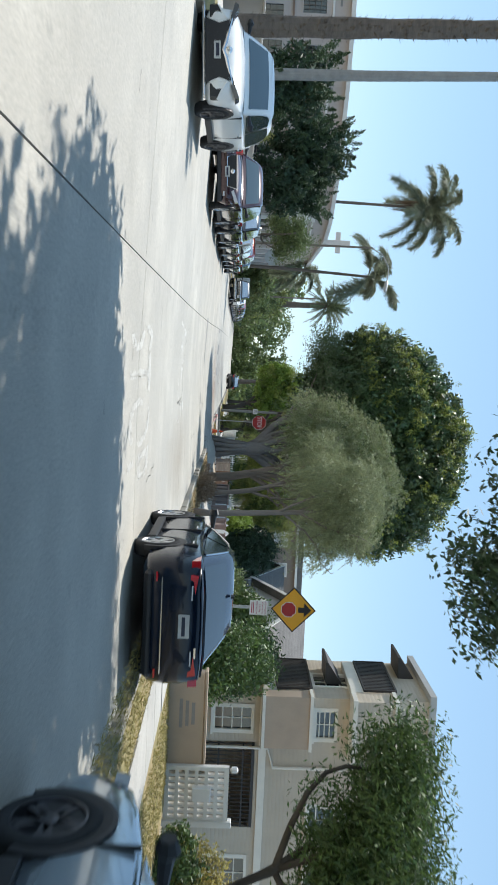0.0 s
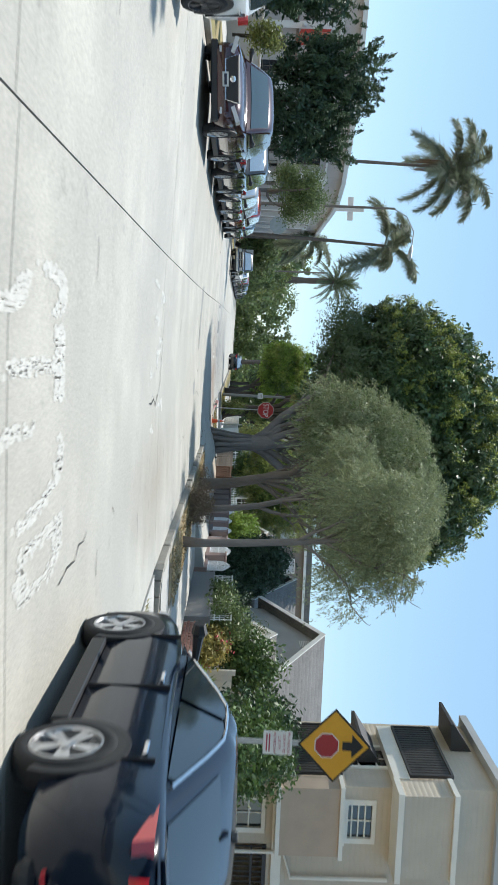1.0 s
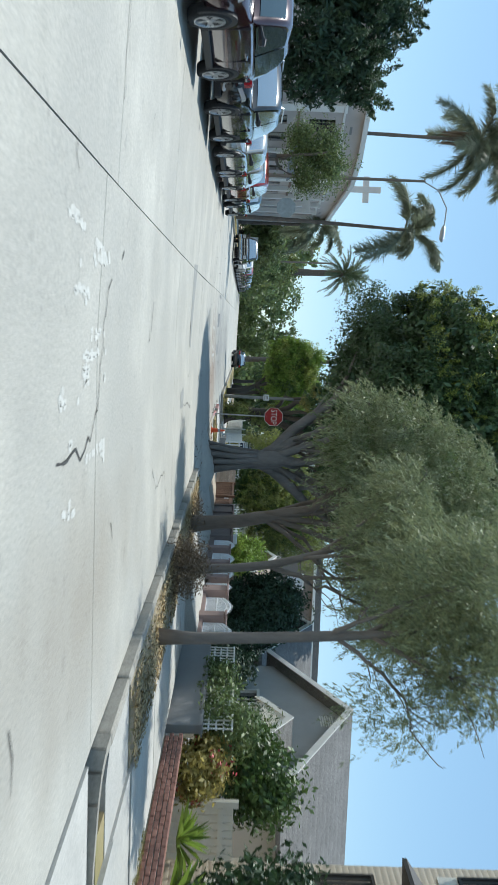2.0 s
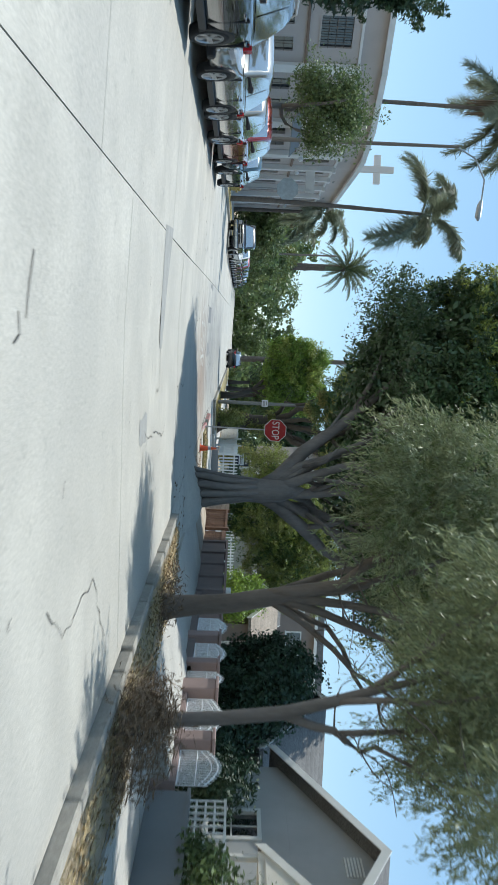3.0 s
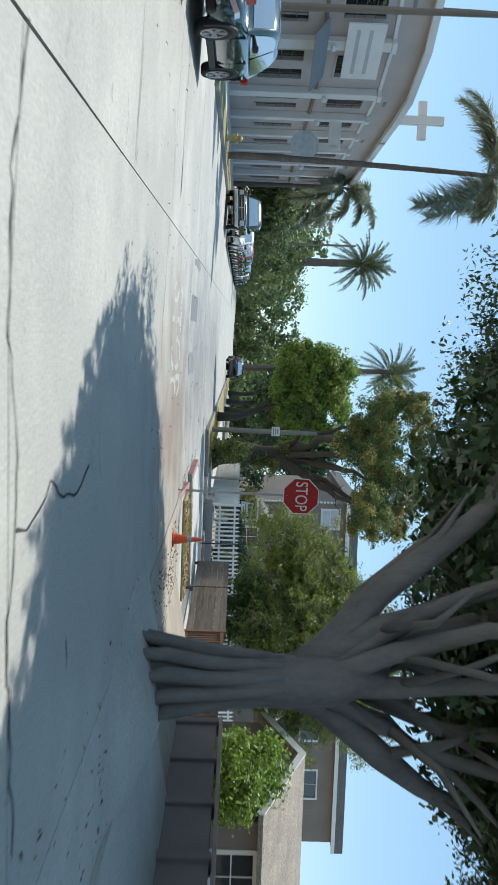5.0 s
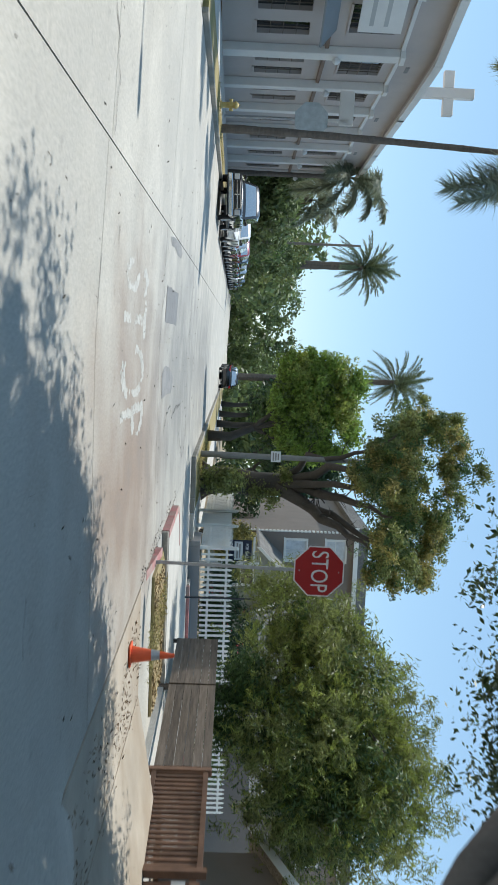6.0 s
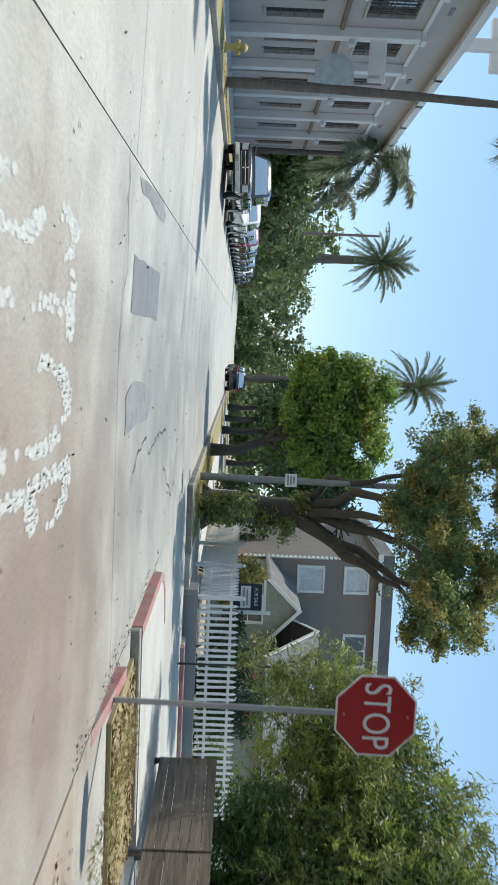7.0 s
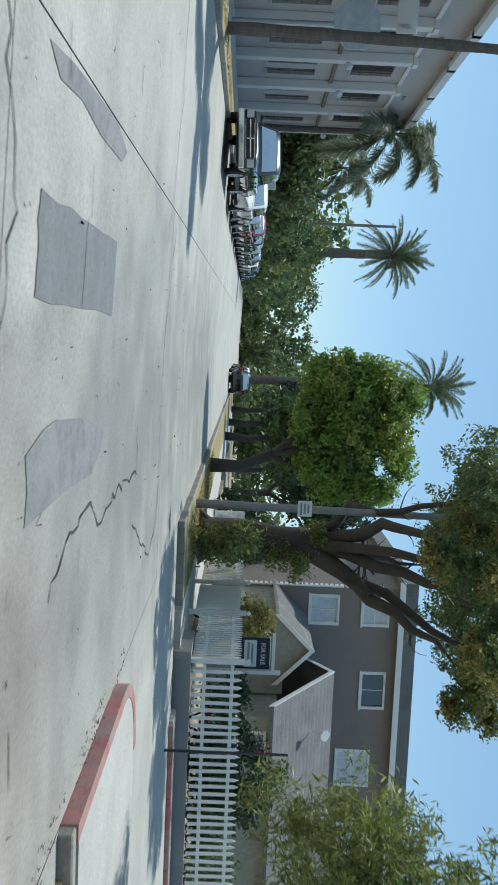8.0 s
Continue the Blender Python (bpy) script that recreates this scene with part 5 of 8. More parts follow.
def flats():
    """Beige flats with boxed bays and slatted balconies."""
    h = thing("apartment_building", Matrix(), "beige clapboard flats with boxed bays and dark slatted balconies", "building")
    bm = bmesh.new()
    pierced(bm, "x", 10.75, 24, 0.1, 8.1, 28.0, 28.22, [(11.08, 11.95, 1.1, 2.34), (12.3, 15.2, 0.1, 2.5), (11.14, 12.15, 4.4, 5.06), (14.4, 15.4, 4.3, 5.5), (16.2, 17.4, 1.0, 2.3), (16.4, 17.4, 4.3, 5.5)])
    pierced(bm, "y", 28.22, 31.7, 0.1, 8.1, 10.75, 10.97, [(29.0, 30.2, 4.4, 5.8), (29.8, 31.0, 1.0, 2.2)])
    box(bm, 10.97, 24, 31.5, 31.7, 0.1, 8.1)
    box(bm, 23.8, 24, 28.22, 31.5, 0.1, 8.1)
    part("wall", bm, M["beige"], h)
    part("roof", boxed(10.5, 24.2, 27.8, 31.9, 8.1, 8.3), M["grey"], h)
    part("trim_band", boxed(10.70, 24.0, 27.93, 27.995, 2.62, 2.86), M["trim"], h)
    window(h, "x", 11.08, 11.95, 1.1, 2.34, 28.0, -1, M["trim"], (1, 3))
    window(h, "x", 11.14, 12.15, 4.4, 5.06, 28.0, -1, M["trim"], (1, 3))
    window(h, "x", 14.4, 15.4, 4.3, 5.5, 28.0, -1, M["trim"], (1, 3))
    window(h, "x", 16.4, 17.4, 4.3, 5.5, 28.0, -1, M["trim"], (1, 3))
    window(h, "x", 16.2, 17.4, 1.0, 2.3, 28.0, -1, M["trim"], (1, 3))
    window(h, "y", 29.0, 30.2, 4.4, 5.8, 10.75, -1, M["trim"], (1, 2))
    window(h, "y", 29.8, 31.0, 1.0, 2.2, 10.75, -1, M["trim"], (1, 2))
    # lower bay with its parapet and screen
    bay = part("bay", boxed(10.52, 12.23, 27.4, 27.998, 2.76, 4.18), M["beige_flat"], h)
    part("bay_cap", boxed(10.46, 12.29, 27.34, 28.0, 4.181, 4.28), M["trim"], bay)
    part("bay_base", boxed(10.46, 12.29, 27.34, 28.0, 2.66, 2.758), M["trim"], bay)
    side = part("balcony", boxed(10.50, 10.748, 28.02, 31.0, 2.72, 3.12), M["trim"], h)
    louvred(h, "y", 28.1, 30.95, 3.13, 4.3, 10.53, -1)
    # upper bay
    bay = part("bay", boxed(10.53, 12.6, 27.2, 27.998, 5.66, 6.85), M["beige"], h)
    part("bay_cap", boxed(10.46, 12.7, 27.12, 28.0, 6.851, 6.97), M["trim"], bay)
    part("bay_base", boxed(10.46, 12.7, 27.12, 28.0, 5.52, 5.658), M["trim"], bay)
    part("balcony", boxed(10.50, 10.748, 28.02, 31.0, 5.56, 5.95), M["trim"], h)
    louvred(h, "y", 28.1, 30.95, 5.96, 7.05, 10.53, -1)
    for y, z in ((30.2, 4.9), (31.0, 7.5)):
        bm = bmesh.new()
        prism(bm, [(10.0, z), (10.748, z + 0.5), (10.748, z - 0.05), (10.0, z - 0.08)], "y", y - 0.9, y + 0.6)
        part("awning", bm, M["louvre"], h)
    # garage opening with its barred gate
    gate = part("garage_gate", boxed(12.32, 15.18, 27.96, 28.0, 2.40, 2.49), M["dark_iron"], h)
    for k in range(22):
        x = 12.36 + 2.78 * k / 21
        part("bar", boxed(x - 0.012, x + 0.012, 27.965, 27.995, 0.12, 2.40), M["dark_iron"], gate)
    for z in (0.35, 1.3, 2.1):
        part("rail", boxed(12.32, 15.18, 27.94, 27.963, z, z + 0.05), M["dark_iron"], gate)
    part("drain_pipe", tube(bmesh.new(), [(12.45, 27.9, 0.1), (12.45, 27.9, 2.9), (13.1, 27.9, 3.1), (13.1, 27.9, 5.5)], [0.05] * 4, 8), M["trim"], h)


def bare_house(label, x0, x1, y0, y1, ze, zr, wall, roof, axis="x", holes=(), frame=M["white"], blind=False, over=0.35, name="house", z0=0.1, vent=True):
    """A gabled house whose gable faces the street (ridge along x)."""
    h = thing(name, Matrix(), label, "house")
    bm = bmesh.new()
    front = [q[1:] for q in holes if q[0] == "street"]
    near = [q[1:] for q in holes if q[0] == "near"]
    pierced(bm, "y", y0, y1, z0, ze, x0, x0 + 0.2, front)
    pierced(bm, "x", x0 + 0.2, x1, z0, ze, y0, y0 + 0.2, near)
    box(bm, x0 + 0.2, x1, y1 - 0.2, y1, z0, ze)
    box(bm, x1 - 0.2, x1, y0 + 0.2, y1 - 0.2, z0, ze)
    if axis == "x":
        gable_wall(bm, "x", x0, 0.2, y0, y1, ze + 0.001, ze + 0.002, zr - 0.14)
    else:
        gable_wall(bm, "y", y0, 0.2, x0, x1, ze + 0.001, ze + 0.002, zr - 0.14)
    part("wall", bm, wall, h)
    gable_roof(h, x0, x1, y0, y1, ze, zr, axis, roof, over)
    for q in front:
        window(h, "y", *q, x0, -1, frame, (1, 1), blind=blind)
    for q in near:
        window(h, "x", *q, y0, -1, frame, (1, 1), blind=blind)
    if vent and axis == "x":
        bm = bmesh.new()
        ym = (y0 + y1) / 2
        for k in range(6):
            box(bm, x0 - 0.03, x0 - 0.004, ym - 0.35, ym + 0.35, zr - 0.95 + 0.07 * k, zr - 0.91 + 0.07 * k)
        part("gable_vent", bm, M["white"], h)
    return h


# The church front: straight along the street, then rounding the corner into the side street.
FRONT = [(-11.0, 100.4), (-11.0, 79.5), (-11.15, 77.2), (-11.7, 75.0), (-12.6, 73.2), (-14.0, 71.4), (-16.0, 69.4), (-18.5, 67.6), (-21.0, 66.4), (-24.0, 65.6), (-36.0, 63.6)]


def along_front(step):
    """Points every step metres along the front, with the outward normals."""
    pts, d = [], 0.0
    for p, q in zip(FRONT, FRONT[1:]):
        p, q = Vector(p), Vector(q)
        n = (q - p).length
        while d <= n:
            pts.append(p.lerp(q, d / n))
            d += step
        d -= n
    return pts


def church():
    c = thing("church", Matrix(), "grey stucco church with a curved front and white pilasters", "church")
    Z0, H = 0.45, 8.1
    posts = along_front(3.75)
    glaze, band = M["glass"], mat("brown_band", (0.22, 0.15, 0.11), 0.7)
    for i, (p, q) in enumerate(zip(posts, posts[1:])):
        w = (q - p).length
        ang = math.degrees(math.atan2(q.y - p.y, q.x - p.x))
        m = pose(p.x, p.y, Z0, 0, 0, ang)
        def put(name, bm, material, parent=c, label=""):
            ob = part(name, bm, material, parent, label)
            ob.matrix_basis = m if parent is c else Matrix()
            return ob
        k = w / 3.75
        holes = [(0.8 * k, 1.55 * k, 1.25, 3.15), (2.2 * k, 2.95 * k, 1.25, 3.15), (1.05 * k, 2.7 * k, 4.55, 6.2)]
        # the local +y side is the outer one
        put("wall", pierced(bmesh.new(), "x", 0, w, 0, H, -0.3, 0, holes), M["church"])
        for q4 in holes:
            win = put("window", boxed(q4[0], q4[1], -0.22, -0.20, q4[2], q4[3]), glaze)
            n = 2 if q4[1] - q4[0] < 0.8 else 6
            for j in range(1, n):
                u = q4[0] + (q4[1] - q4[0]) * j / n
                put("window_bar", boxed(u - 0.012, u + 0.012, -0.06, -0.03, q4[2], q4[3]), M["boards"], win)
            for j in range(1, 4):
                z = q4[2] + (q4[3] - q4[2]) * j / 4
                put("window_bar", boxed(q4[0], q4[1], -0.029, -0.01, z - 0.012, z + 0.012), M["boards"], win)
            put("sill", boxed(q4[0] - 0.06, q4[1] + 0.06, 0.003, 0.07, q4[2] - 0.09, q4[2] - 0.01), M["church"], win)
        put("string_course", boxed(0, w, 0.003, 0.11, 6.62, 6.76), M["church_trim"])
        put("string_course", boxed(0, w, 0.003, 0.13, 3.80, 3.94), band)
        pil = put("pilaster", boxed(-0.22, 0.22, 0.003, 0.34, 0.0, 6.60, 0.02), M["church_trim"])
        put("capital", boxed(-0.26, 0.26, 0.003, 0.40, 6.601, 6.80, 0.02), M["church_trim"], pil)
        lamp = part("lamp", lathe(bmesh.new(), [(0.02, -0.16), (0.12, -0.06), (0.14, 0.05), (0.05, 0.14)], 12), M["stop_white"], pil)
        lamp.matrix_basis = pose(0, 0.48, 4.25, 0, 90, 0)
        put("cornice", boxed(-0.12, w + 0.12, 0.30, 0.50, H - 0.18, H + 0.12), M["church_trim"])
        put("soffit", boxed(-0.12, w + 0.12, -0.3, 0.299, H - 0.06, H), M["church"])
        if i % 2:
            put("vent", boxed(w / 2 - 0.3, w / 2 + 0.3, 0.003, 0.03, 7.15, 7.3), M["grey_dark"])
    bm = bmesh.new()
    prism(bm, [(x - 0.1, y) for x, y in FRONT] + [(-36, 78), (-26, 100)], "z", Z0 + H + 0.001, Z0 + H + 0.1)
    part("roof", bm, M["church"], c)
    wall = bmesh.new()
    box(wall, -26, -11.35, 100.1, 100.4, Z0, Z0 + H)
    part("wall", wall, M["church"], c)
    part("rear_roof", prism(bmesh.new(), [(100.4, 7.6), (102.6, 6.6), (102.6, 6.4), (100.4, 7.4)], "x", -22, -10.9), M["tile"], c, "red clay tiled lean-to roof")
    part("rear_wall", boxed(-22, -11.0, 100.401, 102.2, Z0, 6.4), M["church"], c)
    # painted boards over the entrance
    board = part("name_board", boxed(-1.5, 1.5, 0.42, 0.50, 0, 1.5), M["church_trim"], c, "white name board with faded letters")
    board.matrix_basis = pose(-12.0, 74.3, Z0 + 4.7, 0, 0, -115)
    for k in range(2):
        bar = part("print", boxed(-1.2, 1.2, 0.501, 0.506, 0.35 + 0.5 * k, 0.5 + 0.5 * k), M["grey"], board)
    awn = part("awning", prism(bmesh.new(), [(0.36, 0.0), (1.15, -0.55), (1.15, -0.62), (0.36, -0.1)], "x", -1.6, 1.6), M["grey_dark"], c, "dark grey entrance awning")
    awn.matrix_basis = pose(-12.0, 74.3, Z0 + 4.0, 0, 0, -115)


def rooftop_cross():
    t = thing("cross", pose(-11.3, 83.6, 8.64), "plain white cross on a church roof", "cross")
    part("upright", boxed(-0.22, 0.22, -0.15, 0.15, -0.02, 2.7, 0.02), M["church_trim"], t)
    part("arm", boxed(-0.95, -0.222, -0.15, 0.15, 1.35, 1.8, 0.02), M["church_trim"], t)
    part("arm", boxed(0.222, 0.95, -0.15, 0.15, 1.35, 1.8, 0.02), M["church_trim"], t)


def left_yard():
    w = thing("garden_wall", Matrix(), "low pale stucco garden wall behind the pavement", "wall")
    part("wall", boxed(-12.3, -12.1, -4, 57, 0.2, 1.75, 0.02), M["grey"], w)
    part("cap", boxed(-12.36, -12.04, -4, 57, 1.751, 1.83, 0.015), M["church_trim"], w)
    f = thing("flag", pose(-18.8, 66.5, 4.9, 0, 0, -25), "red and orange striped banner on a short pole", "flag")
    part("pole", tube(bmesh.new(), [(0, 0.5, 0.9), (0, -1.4, 1.5)], [0.025, 0.02], 6), M["galv"], f)
    for k, material in enumerate((M["flag_red"], M["flag_orange"], M["flag_red"], M["flag_orange"], M["flag_red"])):
        bm = bmesh.new()
        pts = [(-0.1 - 0.26 * k, 1.1 + 0.07 * k), (-0.36 - 0.26 * k, 1.17 + 0.07 * k), (-0.26 - 0.26 * k, -0.75 + 0.08 * k), (0.05 - 0.26 * k, -0.85 + 0.08 * k)]
        prism(bm, pts, "x", -0.01 + 0.05 * math.sin(k), 0.005 + 0.05 * math.sin(k))
        part("stripe", bm, material, f)


def grey_house():
    """The two-storey grey house with low gabled wings beyond the crossing."""
    h = thing("house", Matrix(), "two-storey dark grey stucco house with low shingled wings", "house")
    bm = bmesh.new()
    pierced(bm, "x", 10.2, 33, 0.2, 8.5, 92.5, 92.7, [(10.6, 11.85, 4.6, 5.8), (10.6, 11.85, 6.9, 8.0), (14.0, 15.6, 7.0, 8.0), (17.6, 19.2, 6.1, 7.5), (21, 22.4, 6.1, 7.5), (24, 26, 6.1, 7.3), (28, 30, 6.1, 7.3)])
    box(bm, 10.2, 10.4, 92.7, 104, 0.2, 8.5)
    part("wall", bm, M["taupe"], h)
    part("roof", boxed(9.8, 33.5, 92.0, 104, 8.5, 9.2), M["shingle"], h)
    part("fascia", boxed(9.75, 33.5, 91.95, 91.998, 8.4, 8.65), M["white"], h)
    window(h, "x", 10.6, 11.85, 4.6, 5.8, 92.5, -1, M["white"], (1, 0), blind=True)
    window(h, "x", 10.6, 11.85, 6.9, 8.0, 92.5, -1, M["white"], (0, 1), blind=True)
    window(h, "x", 14.0, 15.6, 7.0, 8.0, 92.5, -1, M["white"], (1, 0))
    window(h, "x", 17.6, 19.2, 6.1, 7.5, 92.5, -1, M["white"], (1, 1), blind=True)
    window(h, "x", 21, 22.4, 6.1, 7.5, 92.5, -1, M["white"], (1, 1), blind=True)
    for u in (24, 28):
        window(h, "x", u, u + 2, 6.1, 7.3, 92.5, -1, M["white"], (1, 0))
    # quoins up the corner
    quoin = part("corner_block", boxed(10.12, 10.198, 92.42, 92.72, 0.4, 0.52), M["white"], h)
    for k in range(1, 34):
        q = new("corner_block", quoin.data)
        q.parent = h
        q.location.z = 0.22 * k
    # wings
    bm = bmesh.new()
    pierced(bm, "x", 10.3, 13.3, 0.2, 3.3, 88.0, 88.2, [(10.9, 12.1, 1.5, 2.7)])
    box(bm, 10.3, 10.5, 88.2, 92.49, 0.2, 3.3)
    gable_wall(bm, "y", 88.0, 0.2, 10.3, 12.6, 3.301, 3.302, 4.35)
    pierced(bm, "x", 13.4, 20.0, 0.2, 3.1, 86.0, 86.2, [(14.0, 14.8, 1.6, 2.6)])
    box(bm, 13.4, 13.6, 86.2, 92.49, 0.2, 3.1)
    part("wall", bm, mat("sage_stucco", (0.32, 0.33, 0.28), 0.85), h)
    gable_roof(h, 10.3, 12.6, 88.0, 92.4, 3.3, 4.45, "y", M["shingle"], 0.25)
    gable_roof(h, 13.0, 22.0, 85.6, 92.3, 3.1, 5.4, "x", M["shingle"], 0.3)
    window(h, "x", 10.9, 12.1, 1.5, 2.7, 88.0, -1, M["white"], (1, 1))
    window(h, "x", 14.0, 14.8, 1.6, 2.6, 86.0, -1, M["white"], (1, 1))
    part("dish", tube(bmesh.new(), [(14.6, 87.6, 4.6), (14.6, 87.4, 4.9), (14.6, 87.25, 5.0)], [0.02, 0.03, 0.22], 10), M["church_trim"], h)
    part("meter_pipe", tube(bmesh.new(), [(10.1, 92.2, 0.3), (10.1, 92.2, 6.0)], [0.04, 0.04], 8), M["white"], h)


def porch():
    p = thing("porch", Matrix(), "small white gabled porch before a grey house", "porch")
    for y in (36.3, 38.3):
        part("post", boxed(10.14, 10.26, y - 0.06, y + 0.06, 0.1, 2.1, 0.01), M["white"], p)
    part("beam", boxed(10.12, 11.28, 36.2, 38.4, 2.1, 2.24), M["trim"], p)
    part("pediment", prism(bmesh.new(), [(36.1, 2.241), (38.5, 2.241), (37.3, 2.9)], "x", 10.1, 10.2), M["trim"], p)
    gable_roof(p, 10.3, 11.0, 36.2, 38.4, 2.36, 3.05, "x", M["shingle"], 0.2)
    part("step", boxed(9.9, 11.28, 36.4, 38.2, 0.08, 0.26, 0.01), M["walk"], p)
    part("front_door", boxed(11.24, 11.29, 36.8, 37.8, 0.262, 2.08), M["white"], p)


flats()
porch()
bare_house("grey stucco house with a white-edged gable to the street", 11.3, 24, 35.4, 44.2, 2.9, 5.0, M["grey"], M["shingle"], holes=[("street", 40.8, 42.0, 1.0, 2.2), ("near", 13.0, 14.2, 1.0, 2.2)], over=0.4)
bare_house("dark shingled house half hidden by trees", 11.6, 24, 45.4, 51.6, 2.7, 4.5, M["grey_dark"], M["shingle"], holes=[("street", 46.4, 47.6, 0.9, 2.1)], over=0.45)
bare_house("taupe house with a tan shingled gable roof", 11.9, 20, 57.6, 63.4, 2.45, 3.55, M["taupe"], M["shingle_brown"], holes=[("street", 59.2, 60.6, 1.2, 2.2), ("near", 12.7, 14.1, 1.0, 2.1)], over=0.4)
church()
rooftop_cross()
left_yard()
grey_house()


# walls and fences on the right
def sign_wall():
    w = thing("sign_wall", pose(7.1, 19.75, 0.12), "low beige stucco sign wall on a dry lawn", "sign wall")
    part("wall", boxed(0, 2.3, 0, 0.25, -0.05, 0.86, 0.02), M["beige_flat"], w)
    part("cap", boxed(-0.04, 2.34, -0.04, 0.29, 0.862, 0.92, 0.01), M["beige_flat"], w)
    bars_on(w, "lettering", 0.62, 1.3, -0.004, 0.26, 0.68, 3, M["grey_print"], 5)


def lattice():
    t = thing("lattice_screen", pose(9.25, 19.6, 0.12, 0, 0, 4) @ Matrix.Diagonal((0.8, 1, 0.9, 1)), "white pierced block screen with a utility box", "screen")
    bm = bmesh.new()
    holes = []
    for i in range(8):
        for k in range(6):
            holes.append((0.12 + 0.19 * i, 0.24 + 0.19 * i, 0.12 + 0.25 * k, 0.28 + 0.25 * k))
    pierced(bm, "x", 0, 1.65, 0, 1.65, 0, 0.12, holes)
    part("block_wall", bm, M["church_trim"], t)
    part("utility_box", boxed(0.55, 0.98, -0.16, -0.003, 0.72, 1.2, 0.02), M["stop_white"], t)
    part("post", boxed(1.66, 1.86, -0.05, 0.15, -0.05, 1.75, 0.02), M["church_trim"], t)
    part("lamp", lathe(bmesh.new(), [(0.02, -0.05), (0.09, 0.0), (0.09, 0.12), (0.02, 0.16)], 10), M["stop_white"], t).matrix_basis = pose(0.1, 0.06, 1.72, 0, -90, 0)


def iron_panel(y0, y1, top_z, base_z=0.75, x=7.6, arch=0.22, parent=None):
    """White wrought-iron panel with an arched top rail."""
    n = max(8, int((y1 - y0) / 0.085))
    bm = bmesh.new()
    def ztop(u):
        return top_z + arch * math.sin(math.pi * u)
    tube(bm, [(x, y0 + (y1 - y0) * k / 10, ztop(k / 10)) for k in range(11)], [0.016] * 11, 6)
    frame_ob = part("iron_panel", bm, M["iron"], parent)
    for pts, r in (([(x, y0, base_z), (x, y1, base_z)], 0.016), ([(x, y0, top_z - 0.16), (x, y1, top_z - 0.16)], 0.012), ([(x, y0 + (y1 - y0) * k / 10, ztop(k / 10) - 0.11) for k in range(11)], 0.012)):
        part("rail", tube(bmesh.new(), pts, [r] * len(pts), 6), M["iron"], frame_ob)
    for k in range(n + 1):
        u = k / n
        y = y0 + (y1 - y0) * u
        part("bar", tube(bmesh.new(), [(x, y, base_z), (x, y, ztop(u) + 0.02), (x, y, ztop(u) + 0.08)], [0.014, 0.014, 0.003], 5), M["iron"], frame_ob)


def garden_wall():
    w = thing("garden_wall", Matrix(), "low grey and pink garden wall with arched white iron panels", "wall")
    part("wall", boxed(7.5, 7.7, 36.1, 40.4, 0.0, 0.56), M["pinkwall"], w)
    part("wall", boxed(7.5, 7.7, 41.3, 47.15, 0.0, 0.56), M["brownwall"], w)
    for y, half in ((37.65, 0.2), (40.1, 0.28), (41.45, 0.15), (43.3, 0.17), (45.3, 0.17)):
        pier = part("pier", boxed(7.4, 7.8, y - half, y + half, 0.0, 1.14, 0.02), M["pinkwall"], w)
        part("cap", boxed(7.36, 7.84, y - half - 0.04, y + half + 0.04, 1.142, 1.2, 0.01), M["pinkwall"], pier)
    for y0, y1 in ((36.15, 37.4), (38.0, 39.7), (41.7, 43.05), (43.6, 45.0), (45.6, 47.0)):
        iron_panel(y0, y1, 1.05, 0.58, parent=w)
    gate = thing("garden_gate", Matrix(), "white wrought-iron gate between pink piers", "gate")
    iron_panel(40.46, 41.22, 1.08, 0.15, arch=0.16, parent=gate)
    s = thing("garden_wall", Matrix(), "plain grey panelled garden wall in deep shade", "wall")
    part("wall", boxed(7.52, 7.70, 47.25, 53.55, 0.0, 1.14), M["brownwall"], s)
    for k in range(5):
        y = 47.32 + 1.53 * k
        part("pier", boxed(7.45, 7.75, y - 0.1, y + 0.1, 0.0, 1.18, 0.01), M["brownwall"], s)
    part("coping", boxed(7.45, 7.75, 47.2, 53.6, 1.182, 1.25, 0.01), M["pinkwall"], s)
    part("capstone", boxed(7.43, 7.77, 47.2, 47.44, 1.252, 1.4, 0.02), M["white"], s)


def planter_wall():
    w = thing("planter_wall", Matrix(), "low red-brown brick planter wall beside the pavement", "wall")
    for row in range(4):
        for k in range(27):
            y = 24.4 + 0.24 * k + (0.12 if row % 2 else 0)
            me = BRICK
            b = new("brick", me)
            b.parent = w
            b.matrix_basis = pose(7.72 + rng.normal() * 0.003, y, 0.19 + 0.085 * row, 0, 0, rng.normal() * 0.6)
    part("mortar_core", boxed(7.66, 7.78, 24.3, 30.9, 0.10, 0.46), M["kerb"], w)


BRICK = mesh_of("brick", boxed(-0.085, 0.085, -0.113, 0.113, -0.037, 0.037, 0.008), M["brick"], False)


